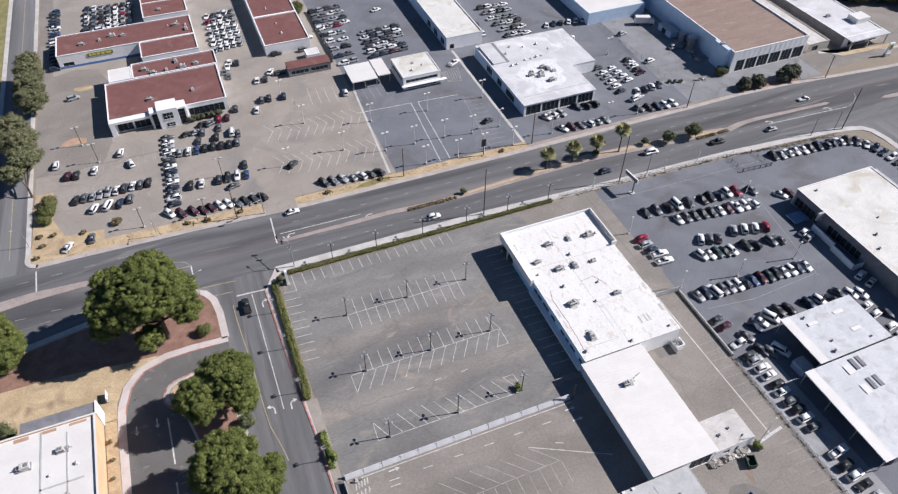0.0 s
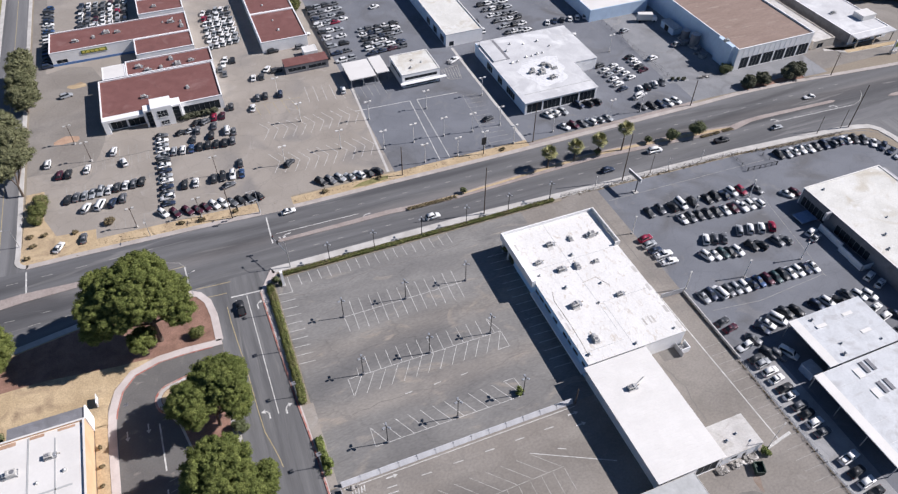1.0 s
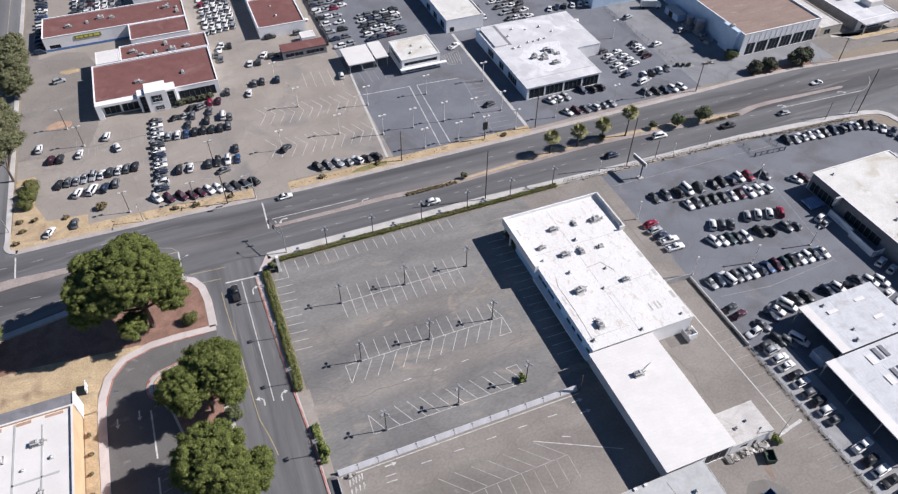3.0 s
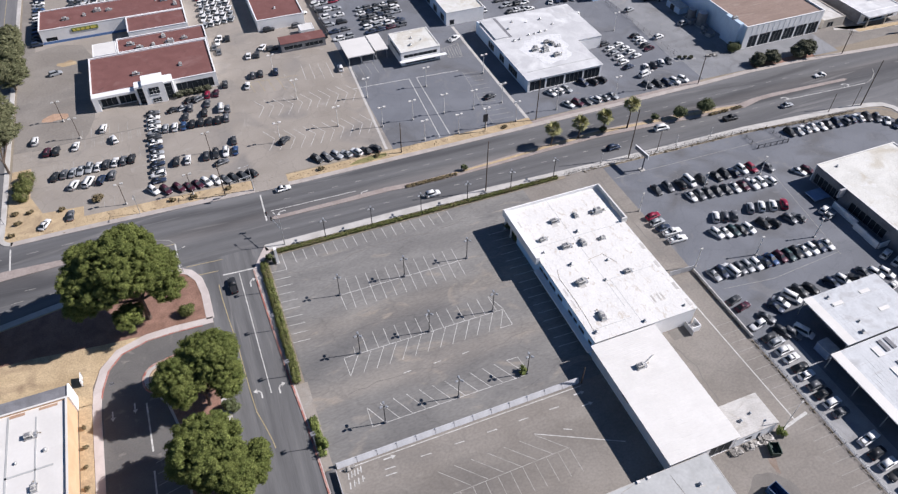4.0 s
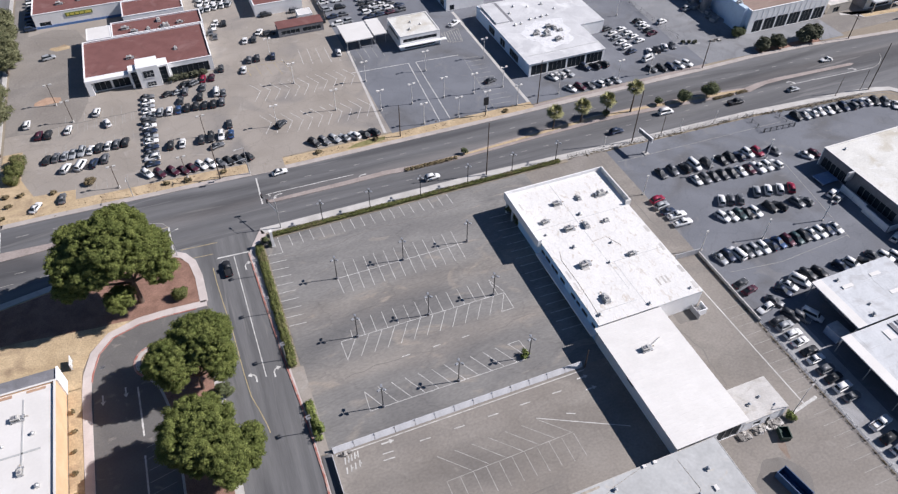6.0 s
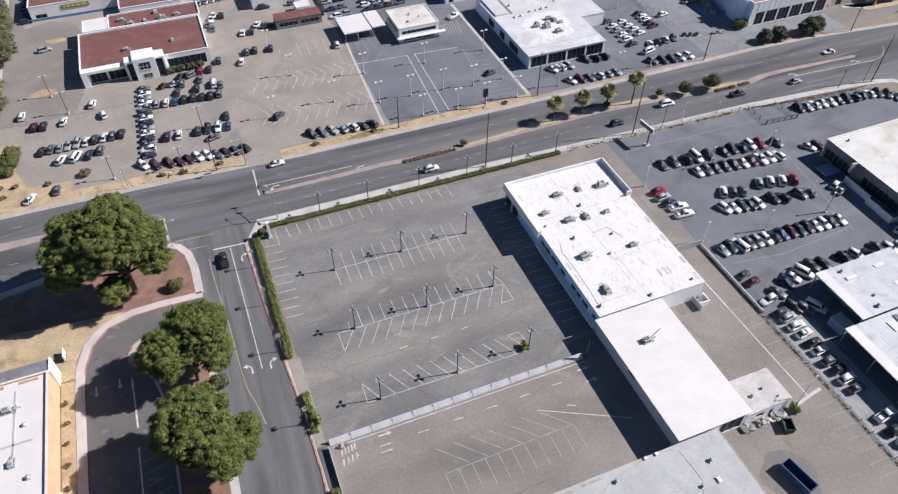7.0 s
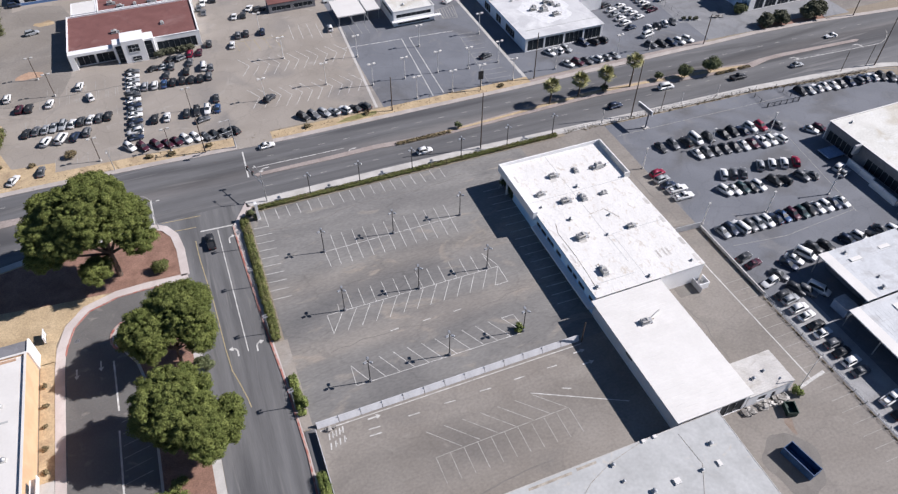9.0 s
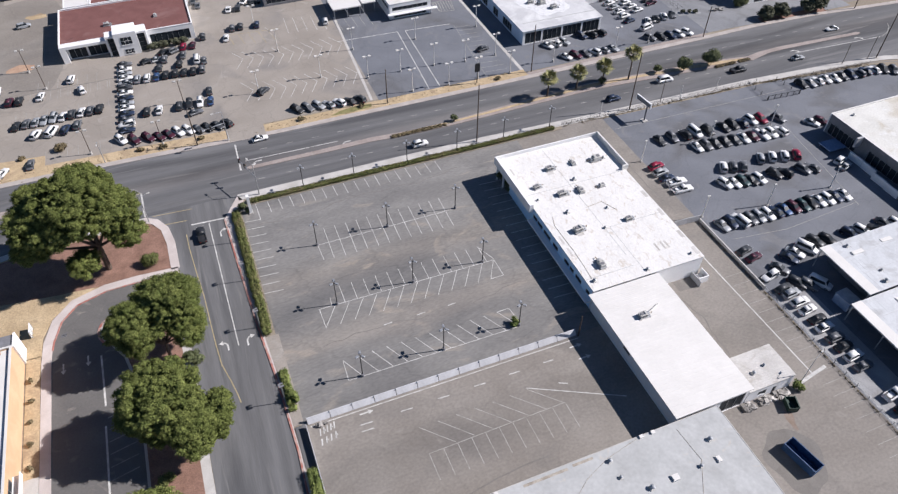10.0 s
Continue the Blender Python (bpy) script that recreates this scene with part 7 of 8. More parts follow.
tree("spreading_tree", "low dark grey-olive tree by a depot forecourt", 174.4, 52.0, 5, [(0, 0, 2.5, 1.9, 0.85), (-1.2, -0.4, 1.9, 1.4, 0.8), (1.1, 0.6, 2.1, 1.5, 0.8)], LEAF_DARK, 45, leaf=0.26, size=0.8, trunk=0.2, group="depot trees")
tree("spreading_tree", "low dark grey-olive tree by a depot forecourt", 180.2, 51.6, 5, [(0, 0, 2.7, 2.0, 0.85), (1.5, -0.4, 2.0, 1.4, 0.8), (-1.3, 0.5, 2.1, 1.4, 0.8)], LEAF_DARK, 46, leaf=0.26, size=0.8, trunk=0.2, group="depot trees")
tree("spreading_tree", "broad dark grey-olive tree by a depot forecourt", 194.6, 51.4, 7, [(0, 0, 3.2, 2.6, 0.8), (3.0, 0.2, 3.0, 2.2, 0.8), (-2.9, -0.2, 2.5, 2.0, 0.8), (1.2, -1.2, 2.1, 1.7, 0.8)], LEAF_DARK, 48, leaf=0.28, size=0.85, trunk=0.26, group="depot trees")
shrub("bush", "dark shrub against a pale wall", 172, 64, [(0, 0, 1.4, 2.0), (2.4, 0.4, 1.2, 1.6)], LEAF, 47, 0.3)
for i, (x, y, r) in enumerate(((126.7, 33.2, 2.0), (136.5, 32.8, 2.5), (118.3, 35.6, 1.2), (49.1, 34.6, 0.9), (99, 36.4, 1.0))):
    shrub("median_tree", "small round green tree on the median", x, y, [(0, 0, r * 1.4, r), (r * 0.5, r * 0.3, r * 1.1, r * 0.7), (-r * 0.5, 0.2, r * 1.2, r * 0.7)], LEAF, 50 + i, 0.25, "tree", 0.15)
shrub("bush", "dark green creeper under the canopy corner", 50.6, 6.2, [(0, 0, 1.2, 1.3), (0.4, -3.0, 1.2, 1.3), (0.2, -5.6, 1.0, 1.2)], LEAF, 58)
shrub("bush", "green plant against the lamp base", 33.6, -38.4, [(0, 0, 0.8, 1.0), (-0.7, -0.5, 0.6, 0.8)], LIME, 59)
shrub("bush", "yellow-green plant beside a wall", 77.8, -73.4, [(0, 0, 1.0, 1.0), (0.6, -0.6, 0.8, 0.9)], LIME, 60)
shrub("bush", "dark shrub beside the white pylon", -14.0, 18.8, [(0, 0, 0.9, 1.2), (0.9, -1.0, 0.8, 0.9)], LEAF, 61)
shrub("bush", "green tree behind a kiosk", 27.0, 176, [(0, 0, 2.4, 2.6)], HEDGE, 62, 0.3)
# Leafy tufts added in place of dark tyres.
for i, (x, y) in enumerate(((149.6, 66.4), (151.8, 65.6), (153.9, 64.9))):
    shrub("bush", "small dark shrub standing in for tyres on a concrete strip", x, y, [(0, 0, 0.6, 0.8), (0.5, 0.1, 0.5, 0.6)], LEAF_DARK, 64 + i)
for i, (x, y) in enumerate(((252, 108), (262, 100), (272, 93), (284, 88), (292, 80), (300, 96), (262, 118), (248, 120), (304, 74))):
    shrub("far_tree", "dense dark green tree behind a filling station", x, y, [(0, 0, 4, 4.5), (4, 1, 3.6, 4), (-3, 2, 3.4, 3.6)], LEAF, 70 + i, 0.5, "tree", 0, 0.5)
for i, (y, s) in enumerate(((-16.5, 0.6), (-21.5, 0.55), (-26.5, 0.5), (-31.5, 0.6), (-36.5, 0.55))):
    shrub("bush", "small dry shrub along the stucco wall", -61.6, y, [(0, 0, 0.5, s)], DRYBUSH, 90 + i)


def hedge(label, x0, x1, y0, y1, h, seed, gap=0.02, material=HEDGE):
    """A clipped hedge of dense leaves over a dark core, uneven at its top."""
    rng = random.Random(seed)
    u = thing("hedge", ((x0 + x1) / 2, (y0 + y1) / 2, 0.1), label, "hedge")
    bm, tw = bmesh.new(), bmesh.new()
    lx, ly = x1 - x0, y1 - y0
    n = int(max(lx, ly) / 0.42)
    for i in range(n):
        f = (i + 0.5) / n - 0.5
        px, py = (f * lx, 0) if lx > ly else (0, f * ly)
        if rng.random() < gap:
            continue
        w = min(lx, ly) * 0.5
        for s in (-0.42, 0.42):
            s += rng.uniform(-0.12, 0.12)
            qx, qy = (px, s * w) if lx > ly else (s * w, py)
            r = max(0.45, w * rng.uniform(0.55, 0.85))
            core(bm, (qx, qy, h * 0.5), r, rng, h * 0.5 / r)
            leaf_cloud(bm, (qx, qy, h * rng.uniform(0.45, 0.68)), r * 1.3, 46, 0.17, rng, h * 0.5 / r)
        tube(tw, (px, py, 0), (px, py, h * 0.5), 0.04, 0.03, 5)
    part("foliage", bm, material, u)
    part("stem", tw, BARK, u)


hedge("clipped green hedge along the side street pavement", -17.0, -15.1, -22.0, 18.0, 1.2, 101)
hedge("overgrown green hedge by the pavement", -15.9, -14.4, -42.4, -32.6, 1.2, 102, 0.18, LIME)
shrub("bush", "leafy yellow-green sapling at the end of a hedge", -14.6, -39.6, [(0, 0, 1.6, 1.0), (0.7, -0.9, 1.2, 0.8), (-0.3, 1.4, 1.3, 0.8)], LIME, 107)
hedge("overgrown green hedge by the yard gate", -15.8, -14.0, -70, -55.5, 1.6, 103, 0.04, LIME)
hedge("low clipped hedge along the boulevard pavement", -12.6, 74, 20.4, 21.6, 0.8, 104, 0.03)
hedge("low dry hedge on the median", 138, 151, 31.2, 31.9, 0.4, 105, 0.1, DRYBUSH)
hedge("low dry hedge on the median", 30, 46, 33.4, 34.2, 0.5, 106, 0.2, DRYBUSH)


def weeds(label, pts, width, seed, per_metre=5, material=DRYBUSH, size=0.3):
    """Rough dry tufts strewn along a line."""
    rng = random.Random(seed)
    bm = bmesh.new()
    for a, b in polyline(pts):
        a, b = Vector((*a, 0.05)), Vector((*b, 0.05))
        for _ in range(int((b - a).length * per_metre)):
            if noise.noise(a.lerp(b, rng.random()) * 0.1) < -0.25:
                continue
            p = a.lerp(b, rng.random()) + Vector((0, rng.gauss(0, width), 0))
            leaf_cloud(bm, p, size * rng.uniform(0.4, 1.0), 7, 0.16, rng, 0.7)
    tagged(part("weeds", bm, material), label, "weeds", kind="stuff")


weeds("dry weeds along a metal fence", [(77, 21.4), (144, 19.3), (160, 17.2), (186, 15.2)], 0.35, 141, 9, DRYBUSH, 0.42)
weeds("dry grass tufts in a straw-coloured verge", [(-78, 53.4), (-31, 52.4), (0, 51.2), (78, 51.0)], 1.1, 142, 2, DRYBUSH, 0.3)
# These tufts stand for the fence's grainy shadow with debris in it.
weeds("dark tufts as grainy fence shade and debris under a boundary wall", [(89.1, -28), (89.1, -120)], 0.12, 143, 3, DRYBUSH, 0.3)


def palm(x, y, h, seed):
    rng = random.Random(seed)
    p = thing("palm_tree", (x, y, 0.15), "fan palm with a green crown on the median", "palm tree", "median palms")
    bm = bmesh.new()
    tube(bm, (0, 0, 0), (0.15, 0, h * 0.5), 0.3, 0.2, 8)
    tube(bm, (0.15, 0, h * 0.5), (0, 0, h), 0.2, 0.18, 8)
    part("trunk", bm, BARK, p)
    bm = bmesh.new()
    for i in range(38):
        a, lift = 2.4 * i + rng.uniform(-0.3, 0.3), 1.3 - 1.9 * (i / 38) + rng.uniform(-0.15, 0.15)
        q = Euler((0, -lift, a)).to_quaternion()
        stem = rng.uniform(1.0, 1.8)
        for k in range(13):
            fan = Euler((0, 0, (k - 6) * 0.3)).to_matrix()
            reach = rng.uniform(1.3, 1.8)
            pts = [Vector((stem, 0, 0)) + fan @ Vector(v) for v in ((0, 0, 0), (reach * 0.55, -0.12, 0), (reach, 0, -0.3), (reach * 0.55, 0.12, 0))]
            bm.faces.new([bm.verts.new(Vector((0, 0, h)) + q @ v) for v in pts])
        bm.faces.new([bm.verts.new(Vector((0, 0, h)) + q @ Vector(v)) for v in ((0.1, -0.04, 0), (stem, -0.04, 0), (stem, 0.04, 0), (0.1, 0.04, 0))])
    part("crown", bm, PALM, p)
    bm = bmesh.new()
    for i in range(60):
        a = rng.uniform(0, 6.28)
        q = Euler((0, 1.15 + rng.uniform(-0.15, 0.2), a)).to_quaternion()
        bm.faces.new([bm.verts.new(Vector((0, 0, h - 0.2)) + q @ Vector(v)) for v in ((0.15, 0, 0), (1.0, -0.16, 0), (1.7, 0, -0.1), (1.0, 0.16, 0))])
    part("dead_skirt", bm, DRYBUSH, p, "dry brown hanging fronds")


for i, (x, y, h) in enumerate(((79.9, 36.2, 6.0), (89.9, 36.4, 5.8), (98.8, 36.2, 6.0), (107.8, 35.4, 9.0))):
    palm(x, y, h, 120 + i)


# ---- cars ----
def loft(rings):
    """A skin over rings of equally many points, closed at both ends."""
    bm = bmesh.new()
    vs = [[bm.verts.new(p) for p in r] for r in rings]
    n = len(rings[0])
    for a, b in zip(vs[:-1], vs[1:]):
        for i in range(n):
            bm.faces.new((a[i], b[i], b[(i + 1) % n], a[(i + 1) % n]))
    bm.faces.new(vs[0])
    bm.faces.new(vs[-1][::-1])
    bmesh.ops.recalc_face_normals(bm, faces=bm.faces)
    return bm


SHAPES = {
    # length, width, belt height, roof height, cabin from and to, roof from and to
    "sedan": (4.6, 1.82, 0.92, 1.45, 0.95, -1.8, -0.02, -0.98),
    "suv": (4.6, 1.88, 1.05, 1.7, 1.05, -2.2, 0.25, -1.8),
    "van": (5.3, 2.0, 1.15, 1.95, 1.6, -2.5, 1.0, -2.4),
    "pickup": (5.7, 1.98, 1.1, 1.82, 1.0, -0.75, 0.45, -0.6),
}


def car(shape, colour):
    length, width, belt, top, c0, c1, r0, r1 = SHAPES[shape]
    L, W, paint = length / 2, width / 2, CAR_PAINT[colour]
    u = thing(shape if shape in ("pickup", "van") else "car", label="%s %s parked on asphalt" % (colour.replace("_", " "), shape), category="car" if shape in ("sedan", "suv") else shape, group="parked cars")
    rings = []
    for x, w, lo, hi in ((-L, 0.8, 0.42, belt * 0.82), (-L + 0.12, 0.94, 0.3, belt * 0.95), (-L + 0.7, 1, 0.26, belt), (c1, 1, 0.24, belt), (0, 1, 0.24, belt * 0.99), (c0, 1, 0.24, belt * 0.98),
                         (L - 0.75, 0.98, 0.26, belt * 0.9), (L - 0.15, 0.88, 0.3, belt * 0.76), (L, 0.72, 0.42, belt * 0.6)):
        k = W * w
        rings.append([(x, -k * 0.92, lo), (x, -k, lo + 0.18), (x, -k, hi - 0.2), (x, -k * 0.95, hi - 0.06), (x, -k * 0.82, hi), (x, 0, hi + 0.03), (x, k * 0.82, hi), (x, k * 0.95, hi - 0.06), (x, k, hi - 0.2), (x, k, lo + 0.18), (x, k * 0.92, lo)])
    bm = loft(rings)
    if shape == "pickup":
        # a load bed let into the tail
        bm2 = boxes((-L + 0.14, c1 - 0.12, -W * 0.78, W * 0.78, belt + 0.004, belt + 0.012))
        part("load_bed", bm2, DARK, u, "dark open load bed")
        for s in (-1, 1):
            part("bed_rail", boxes((-L + 0.1, c1, s * W * 0.84 - 0.06, s * W * 0.84 + 0.06, belt - 0.02, belt + 0.14)), paint, u)
    part("body", bm, paint, u, smooth=True)
    wb, wt = W * 0.86, W * 0.68
    z0 = belt - 0.03
    A = [Vector((c0, s * wb, z0)) for s in (-1, 1)]
    B = [Vector((r0, s * wt, top)) for s in (-1, 1)]
    C = [Vector((r1, s * wt, top)) for s in (-1, 1)]
    D = [Vector((c1, s * wb, z0)) for s in (-1, 1)]

    def panel(name, pts, material, lift=0.0, label="", shrink=1.0):
        bm = bmesh.new()
        mid = sum(pts, Vector()) / len(pts)
        pts = [mid + (p - mid) * shrink for p in pts]
        n = (pts[1] - pts[0]).cross(pts[2] - pts[0]).normalized()
        hi, lo = [bm.verts.new(p + n * lift) for p in pts], [bm.verts.new(p - n * 0.03) for p in pts]
        bm.faces.new(hi)
        bm.faces.new(lo[::-1])
        for i in range(len(pts)):
            bm.faces.new((lo[i], lo[(i + 1) % len(pts)], hi[(i + 1) % len(pts)], hi[i]))
        part(name, bm, material, u, label)

    cab = bmesh.new()
    lo, hi = [cab.verts.new(p) for p in (A[0], A[1], D[1], D[0])], [cab.verts.new(p) for p in (B[0], B[1], C[1], C[0])]
    for i in range(4):
        cab.faces.new((lo[i], lo[(i + 1) % 4], hi[(i + 1) % 4], hi[i]))
    cab.faces.new(lo[::-1])
    cab.faces.new(hi)
    bmesh.ops.recalc_face_normals(cab, faces=cab.faces)
    bmesh.ops.bevel(cab, geom=[e for e in cab.edges if abs(e.verts[0].co.z - e.verts[1].co.z) > 0.1], offset=0.06, segments=2, affect="EDGES")
    part("cabin", cab, paint, u)
    panel("windshield", [A[0], A[1], B[1], B[0]], GLASS, 0.012, "dark glass", 0.88)
    panel("rear_window", [D[1], D[0], C[0], C[1]], GLASS, 0.012, "dark glass", 0.88)
    panel("side_window", [D[0], A[0], B[0], C[0]], GLASS, 0.012, "dark glass", 0.88)
    panel("side_window", [A[1], D[1], C[1], B[1]], GLASS, 0.012, "dark glass", 0.88)
    bm = boxes((r1 - 0.08, r0 + 0.08, -wt - 0.04, wt + 0.04, top - 0.05, top + 0.03))
    bmesh.ops.bevel(bm, geom=[e for e in bm.edges if min(v.co.z for v in e.verts) > top], offset=0.07, segments=2, affect="EDGES")
    part("roof", bm, paint, u, smooth=True)
    for x in (-L * 0.6, L * 0.62):
        for s in (-1, 1):
            bm = bmesh.new()
            tube(bm, (x, s * (W - 0.2), 0.33), (x, s * (W + 0.015), 0.33), 0.33, 0.33, 12, 0)
            tube(bm, (x, s * (W + 0.014), 0.33), (x, s * (W + 0.03), 0.33), 0.2, 0.18, 10, 1)
            part("wheel", bm, [TYRE, RIM], u)
    for s in (-1, 1):
        part("headlight", boxes((L - 0.16, L - 0.02, s * W * 0.62 - 0.16, s * W * 0.62 + 0.16, belt * 0.58, belt * 0.58 + 0.14)), LIGHT_CLEAR, u)
        part("tail_light", boxes((-L - 0.01, -L + 0.1, s * W * 0.66 - 0.14, s * W * 0.66 + 0.14, belt * 0.66, belt * 0.66 + 0.16)), LIGHT_RED, u)
    return u


COLOURS = {"w": "white", "s": "silver", "g": "grey", "k": "black", "n": "navy", "b": "blue", "r": "red", "m": "maroon", "t": "tan", "e": "teal", "d": "dark_grey"}
RNG = random.Random(77)


FAR = bmesh.new()
FAR_MATS = [GLASS, TYRE] + [CAR_PAINT[c] for c in COLOURS.values()]


def far_car(x, y, turn, colour, shape):
    """A car of the crowded far rows, joined into one mesh with the others."""
    length, width, belt, top, c0, c1, r0, r1 = SHAPES[shape]
    L, W, slot = length / 2, width / 2, 2 + list(COLOURS.values()).index(colour)
    m = pose(x, y, 0.012, 0, 0, turn)

    def skin(rings, slots):
        vs = [[FAR.verts.new(m @ Vector(p)) for p in r] for r in rings]
        n = len(rings[0])
        for a, b in zip(vs[:-1], vs[1:]):
            for i in range(n):
                FAR.faces.new((a[i], b[i], b[(i + 1) % n], a[(i + 1) % n])).material_index = slots[i]
        FAR.faces.new(vs[0]).material_index = slots[0]
        FAR.faces.new(vs[-1][::-1]).material_index = slots[0]

    skin([[(px, -W * w, lo), (px, -W * w, hi - 0.12), (px, -W * w * 0.86, hi), (px, W * w * 0.86, hi), (px, W * w, hi - 0.12), (px, W * w, lo)]
          for px, w, lo, hi in ((-L, 0.82, 0.4, belt * 0.84), (-L + 0.5, 1, 0.28, belt), (c0, 1, 0.26, belt * 0.98), (L - 0.5, 0.95, 0.28, belt * 0.84), (L, 0.75, 0.4, belt * 0.62))], [slot] * 6)
    wb, wt = W * 0.86, W * 0.7
    skin([[(px, -w, z), (px, w, z), (qx, w, z), (qx, -w, z)] for px, qx, w, z in ((c1, c0, wb, belt - 0.03), (r1, r0, wt, top - 0.04))], [0] * 4)
    skin([[(px, -w, z), (px, w, z), (qx, w, z), (qx, -w, z)] for px, qx, w, z in ((r1 - 0.05, r0 + 0.05, wt + 0.02, top - 0.04), (r1, r0, wt - 0.04, top + 0.02))], [slot] * 4)
    for px in (-L * 0.6, L * 0.62):
        for sy in (-1, 1):
            for v0, v1 in (((px - 0.32, sy * (W - 0.2)), (px + 0.32, sy * (W + 0.01))),):
                skin([[(v0[0], v0[1], z), (v1[0], v0[1], z), (v1[0], v1[1], z), (v0[0], v1[1], z)] for z in (0.02, 0.6)], [1] * 4)


def park(x, y, turn, colour, shape=None, exact=False):
    shape = shape or RNG.choice(("sedan", "sedan", "sedan", "suv", "suv"))
    c = COLOURS[colour]
    if colour == "k" and not exact:
        c = RNG.choice(("black", "dark_grey", "dark_grey", "black", "grey", "navy"))
    if y > 119:
        return far_car(x, y, turn, c, shape)
    repeat((shape, c), lambda: car(shape, c), pose(x, y, 0.012, 0, 0, turn))


def row(a, b, colours, turn, shape=None, jitter=0.25):
    """Cars evenly along a line from a to b; '.' leaves a gap, capitals are SUVs, V a white van, P a white pickup."""
    n = len(colours)
    for i, c in enumerate(colours):
        if c == ".":
            continue
        f = i / (n - 1) if n > 1 else 0
        x, y = a[0] + (b[0] - a[0]) * f, a[1] + (b[1] - a[1]) * f
        kind = {"V": "van", "P": "pickup"}.get(c, "suv" if c.isupper() else shape)
        col = {"V": "w", "P": "w"}.get(c, c.lower())
        park(x + RNG.uniform(-jitter, jitter) * 0.4, y + RNG.uniform(-jitter, jitter), turn + RNG.uniform(-2, 2) + (180 if RNG.random() < 0.15 else 0), col, kind)


# east dealer lot
row((93.4, -29.9), (129.7, -32.1), "snVgswnbmekwSkw".replace("S", "w"), -80)
row((104.0, -17.2), (113.6, -18.7), "wwekw", -72)
row((118.7, -19.0), (130.0, -20.1), "Kk.Kg", -70)
row((107.9, -11.6), (113.4, -13.2), "wgk", 57)
row((119.7, -12.2), (129.9, -14.2), "swwr", 57, "suv")
row((98.8, 4.8), (106.9, 4.2), "kkk", -85)
row((110.2, 4.2), (114.1, 4.0), "Vk", -84)
row((119.3, 3.5), (131.9, 3.0), "kknwR", -80)
park(137.0, 1.2, -74, "k")
row((106.6, -1.4), (133.2, -4.0), "wgkkkwmkwW".replace("mk", "mP"), -83)
park(91.3, -4.6, 8, "r"), park(91.0, -7.2, 5, "s"), park(91.2, -9.8, 2, "n"), park(92.6, -12.1, 0, "w", "pickup"), park(92.4, -15.1, -2, "w", "pickup")
row((156.0, 13.0), (183.6, 11.4), "kswwwkkgkw", -84)
for x, y, turn, c in ((186.5, 10.6, -98, "k"), (189.2, 9.0, -112, "g"), (191.2, 6.5, -128, "w"), (192.6, 3.7, -146, "k"), (193.4, 0.8, -158, "n"), (193.9, -2.2, -166, "w"), (194.1, -5.2, -172, "k"), (194.2, -8.2, -175, "w")):
    park(x, y, turn, c)
row((93.0, -47.6), (93.4, -51.9), "wk", 8)
row((94.0, -53.6), (94.2, -74.3), "sWwkwgkwg", 4)
park(95.0, -81.6, 8, "w", "pickup")
row((94.2, -85.1), (94.5, -95.6), "kwksg", 6)
park(97.4, -51.6, -62, "k", "suv"), park(99.4, -53.0, -62, "g", "suv"), park(102.2, -53.5, -62, "w", "van"), park(96.8, -46.6, -60, "g")
park(92.8, -38.9, 12, "k"), park(93.5, -41.5, 10, "m"), park(107.2, -43.6, -62, "w", "van"), park(110.6, -42.6, -62, "k"), park(113.8, -43.2, -62, "k", "suv")
park(101.0, -44.8, -62, "k"), park(103.6, -43.9, -62, "w")
row((120.4, -43.4), (127.6, -44.6), "kwk", -66)
row((131.0, -44.0), (136.6, -46.2), "kWw", -66)
for x, y, turn, c in ((134.6, -50.2, 12, "w"), (134.8, -53.4, 10, "w"), (131.4, -55.2, 40, "w"), (138.0, -54.0, -60, "k"), (135.4, -58.2, 8, "w"), (135.0, -61.0, 8, "w")):
    park(x, y, turn, c)
park(142.0, -40.8, 20, "w"), park(142.6, -44.0, 20, "w"), park(144.6, -4.0, -56, "w"), park(147.4, -4.4, -56, "m"), park(139.4, -20.6, 18, "w"), park(138.8, -23.0, 18, "s")

# tan dealer lot
row((-37.0, 100.4), (-38.6, 63.2), "gwswskwnswkgwk", 2)
row((-40.4, 59.0), (-37.0, 58.0), "wm", -60)
row((-33.2, 57.4), (-12.0, 56.6), "mmmwwgkkk", -58)
row((-33.8, 89.8), (-14.5, 88.6), "swbkkkkg", 82)
row((-27.0, 94.5), (-20.8, 94.2), "k.k", 82)
park(-15.3, 95.4, 86, "w", "van"), park(-13.3, 94.0, 86, "g"), park(-30.2, 99.8, 15, "k"), park(-27.0, 99.7, 8, "s"), park(-24.4, 104.0, 30, "k")
park(-32.7, 70.8, 82, "k", "suv"), park(-29.2, 70.5, 82, "w")
row((-23.6, 70.6), (-14.7, 70.0), "KKwb", 84)
park(-14.3, 75.4, 86, "k"), park(-19.6, 65.4, 15, "k")
row((-67.5, 76.7), (-45.4, 77.4), "ksssswkwgk".replace("ssss", "gsss"), 78)
park(-62.3, 70.4, 66, "w"), park(-58.2, 70.4, 66, "w", "van"), park(-54.6, 70.0, 66, "k"), park(-51.4, 71.2, 80, "k")
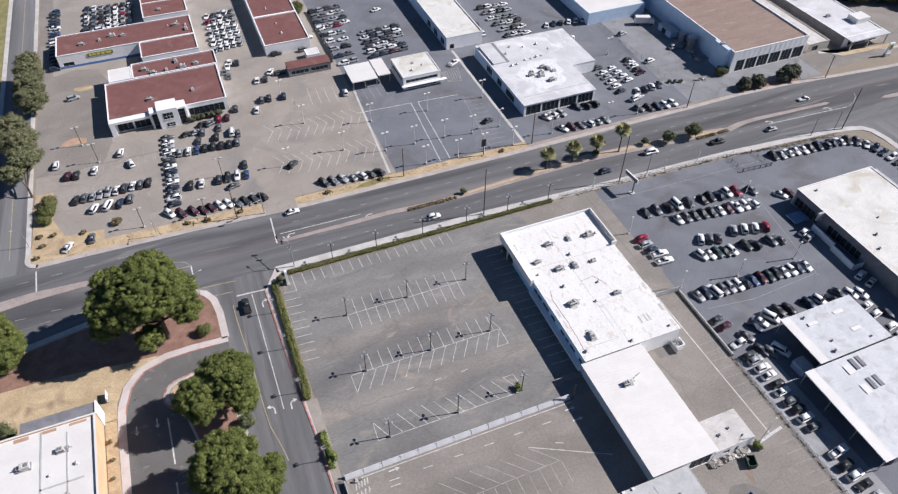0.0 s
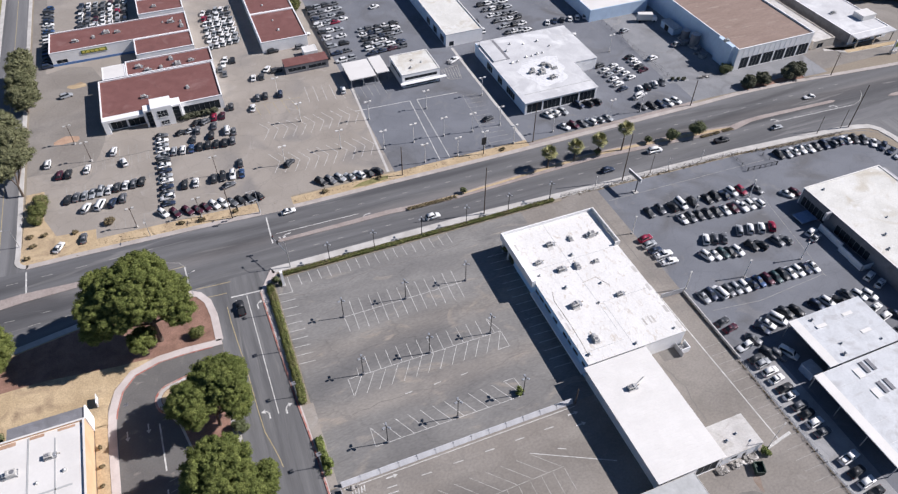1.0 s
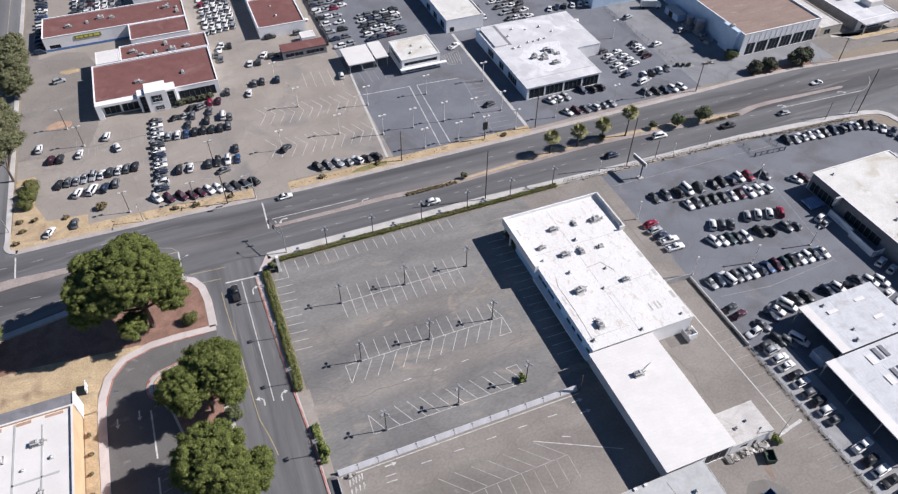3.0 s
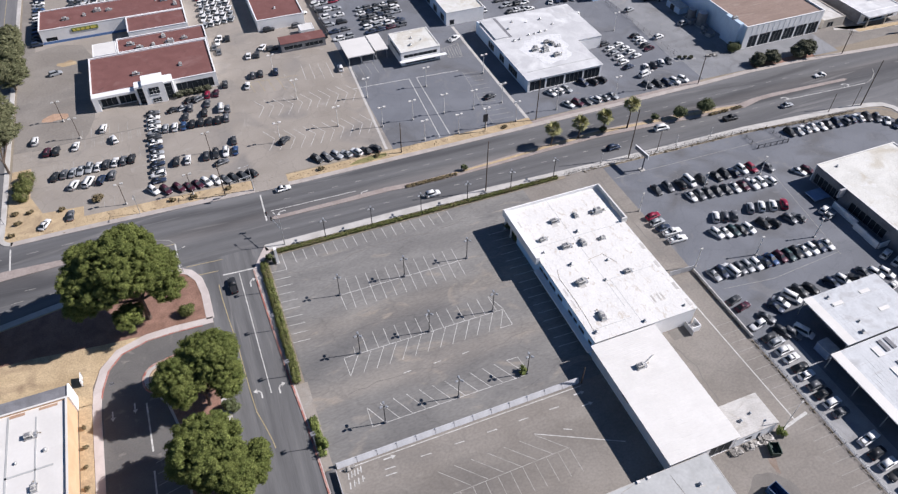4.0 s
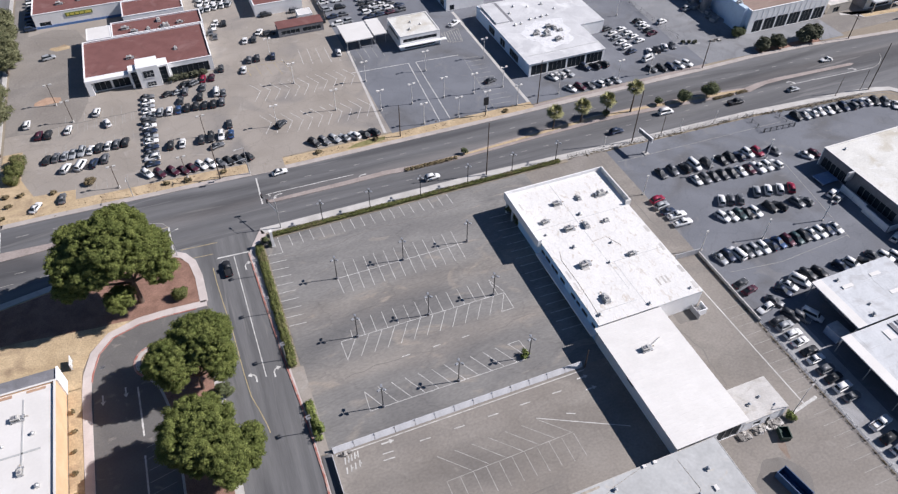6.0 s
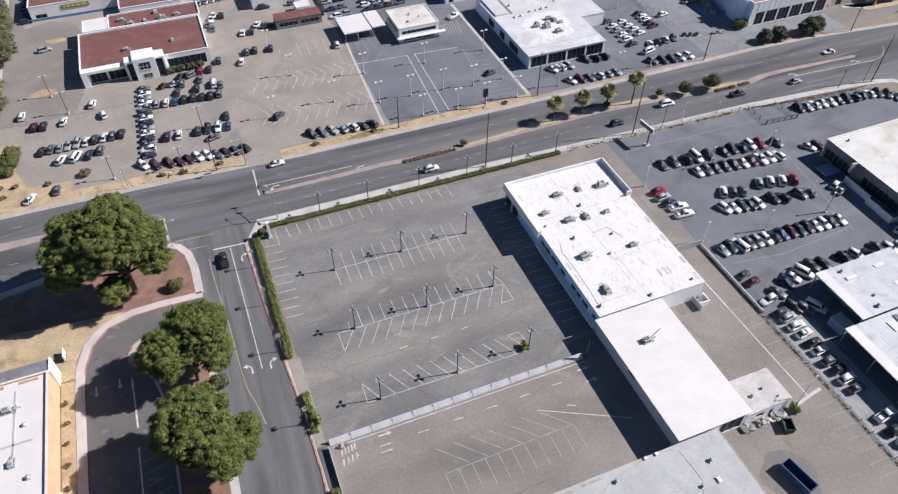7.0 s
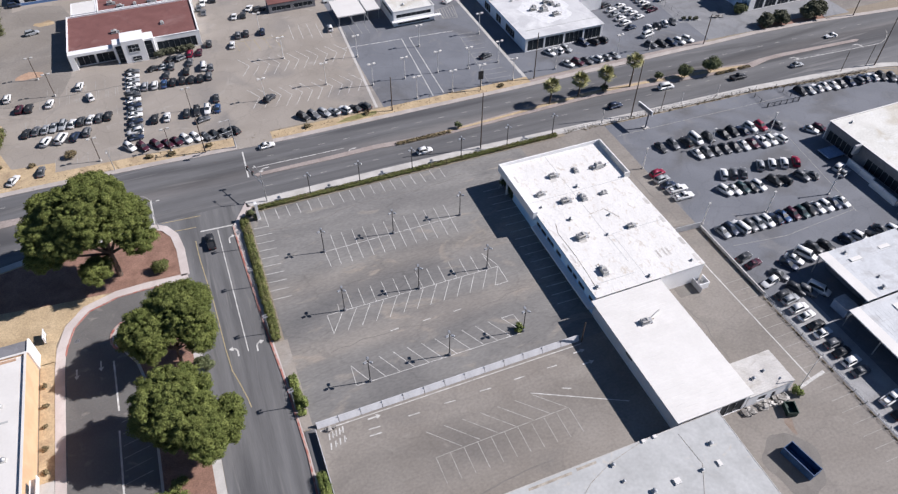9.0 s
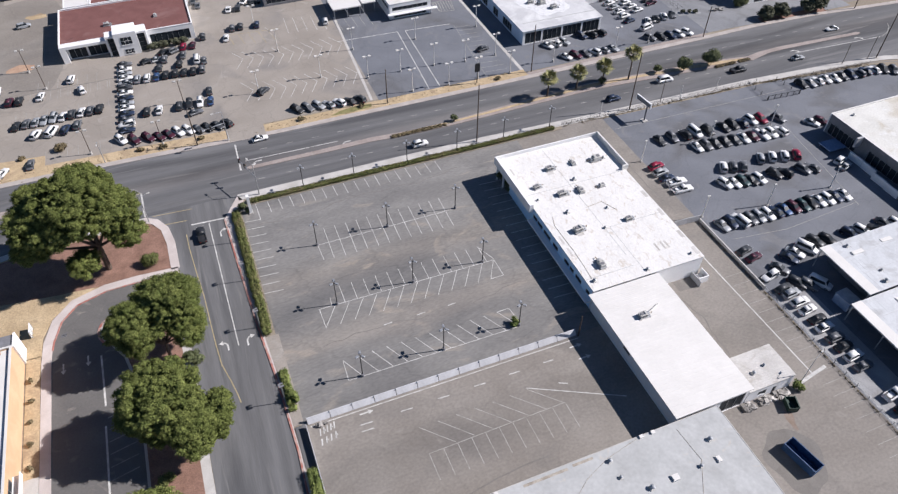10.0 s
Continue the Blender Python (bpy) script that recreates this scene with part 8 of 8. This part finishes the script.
park(-52.8, 97.2, 78, "w", "suv"), park(-50.0, 89.8, 105, "w"), park(-61.4, 90.4, 78, "w"), park(-69.8, 90.4, 82, "m"), park(-67.1, 90.0, 82, "k", "suv"), park(-67.2, 138.8, 15, "s")
park(-70.2, 55.2, 62, "w"), park(-63.4, 56.6, 85, "k"), park(-73.4, 97.8, 86, "w")
park(-0.4, 126.0, 80, "w"), park(2.8, 125.8, 80, "k", "suv"), park(5.8, 130.5, 60, "w"), park(9, 128, 10, "k"), park(-1.4, 111.8, 82, "k"), park(1.4, 112.0, 82, "k"), park(6.8, 111.3, 80, "k"), park(-4.4, 105.8, 80, "w")
row((-11.2, 136.8), (-8.2, 143.5), "gww", 85)
park(-10.2, 133.0, 85, "g"), park(-5.6, 142, 85, "k", "suv"), park(-21.4, 103.4, 25, "g"), park(-18.4, 105.0, 80, "r"), park(-15.4, 105.0, 80, "m"), park(-11.6, 109.6, 84, "k", "suv")
park(-4.6, 46.1, 4, "w", "sedan"), park(0.9, 69.4, 40, "k")
row((8.2, 56.0), (26.9, 54.8), "kgsswkkk"[:7], -58)
row((-25, 99.4), (-16, 99.8), "k.g.", 80)
row((-73.6, 163), (-73.6, 214), "nnkbnkgwskbswnkgkb", 5)
row((-60.5, 191), (-46, 188.5), "kwwww", 5)
for k in range(5):
    row((-61 + 0.2 * k, 194 + 4.8 * k), (-43 + 0.2 * k, 191.5 + 4.8 * k), ("kgswwgk", "sgmwwsk", "wnkswrg", "gskgwsk", "kwsgmkw")[k], 82)
for k in range(7):
    row((-11.8 + 0.1 * k, 156 + 5.0 * k), (-1.2 + 0.1 * k, 157.4 + 5.0 * k), ("swwws", "wwWws", "wsWww", "swwsw", "wWwws", "rswgk", "wkswg")[k], 70)
park(29.4, 105.2, 82, "w", "suv"), park(10.8, 143.0, 6, "k"), park(22, 142.2, 4, "g")

# dark north lots
park(72.8, 68.4, 14, "k"), park(76.4, 110, 30, "w", "pickup")
for k in range(6):
    row((34.6 - 0.3 * k, 126 + 6.2 * k), (38.5 + 0.4 * k, 126.4 + 6.2 * k), ("ws", "kg", "sk", "ww", "kws", "wsr")[k], 4)
for k in range(4):
    row((33.5, 158 + 5.2 * k), (44.5, 159 + 5.2 * k), ("wskw", "kgsk", "gkws", "kskg")[k], 12)
for k in range(6):
    row((47.6 + 0.3 * k, 127 + 3.9 * k), (61.0 + 0.5 * k, 128 + 3.9 * k), ("kkmk", "wswk", "kwwk.", "kgkks", "wkskw", "sgkwk")[k], 8)
park(60.6, 165, 15, "w"), park(26, 152, 5, "w"), park(30.4, 131, 80, "k")

# lots round the white showroom
row((96.1, 53.9), (112.8, 53.0), "wmgwss", -60)
park(128.4, 54.6, -60, "g", "suv")
row((132, 53.6), (142.2, 53.2), "knWw", -62)
park(131.2, 61.0, 14, "w", "van")
row((134.4, 65), (145.0, 65.8), "wkwg", 70)
row((128.8, 85), (128.5, 67.4), "kwswwn", 10)
row((133.6, 83.2), (135.4, 73.2), "wwww", 10, "sedan")
row((143.2, 86.6), (143.0, 76.2), "kwwkm", 10)
row((93.6, 62.4), (99.8, 62.6), "wws", -62)
row((107.4, 64.0), (114.4, 63.4), "KKK", -66)
park(151.4, 82.3, 10, "w"), park(131.0, 110, 60, "w"), park(167.0, 88.0, 10, "s")
row((126, 124.4), (147, 123.2), "wkkwwwk", 60)
for k in range(6):
    row((106.6 - 0.2 * k, 122.6 + 5.4 * k), (114.8 + 0.3 * k, 122 + 5.4 * k), ("kwsw", "sgkw", "kswk", "wskg", "gwks", "kwsw")[k], 10)
park(97, 128, 80, "w"), park(97.4, 136, 80, "k")

park(167.1, 88.8, 20, "w"), park(152.8, 105.7, 15, "s")

# traffic on the boulevard and the side street
park(36.0, 27.6, 3, "w", "suv"), park(97.6, 27.4, 0, "k"), park(118.0, 30.6, -4, "w", "van"), park(143, 27.0, -2, "k", "pickup"), park(166, 26.2, -2, "s"), park(190.5, 37.2, 176, "w"), park(-24.9, 12.9, 92, "k", "pickup", True)
bmesh.ops.recalc_face_normals(FAR, faces=FAR.faces)
tagged(part("distant_parked_cars", FAR, FAR_MATS), "crowded rows of parked cars in distant lots", "car", kind="stuff")
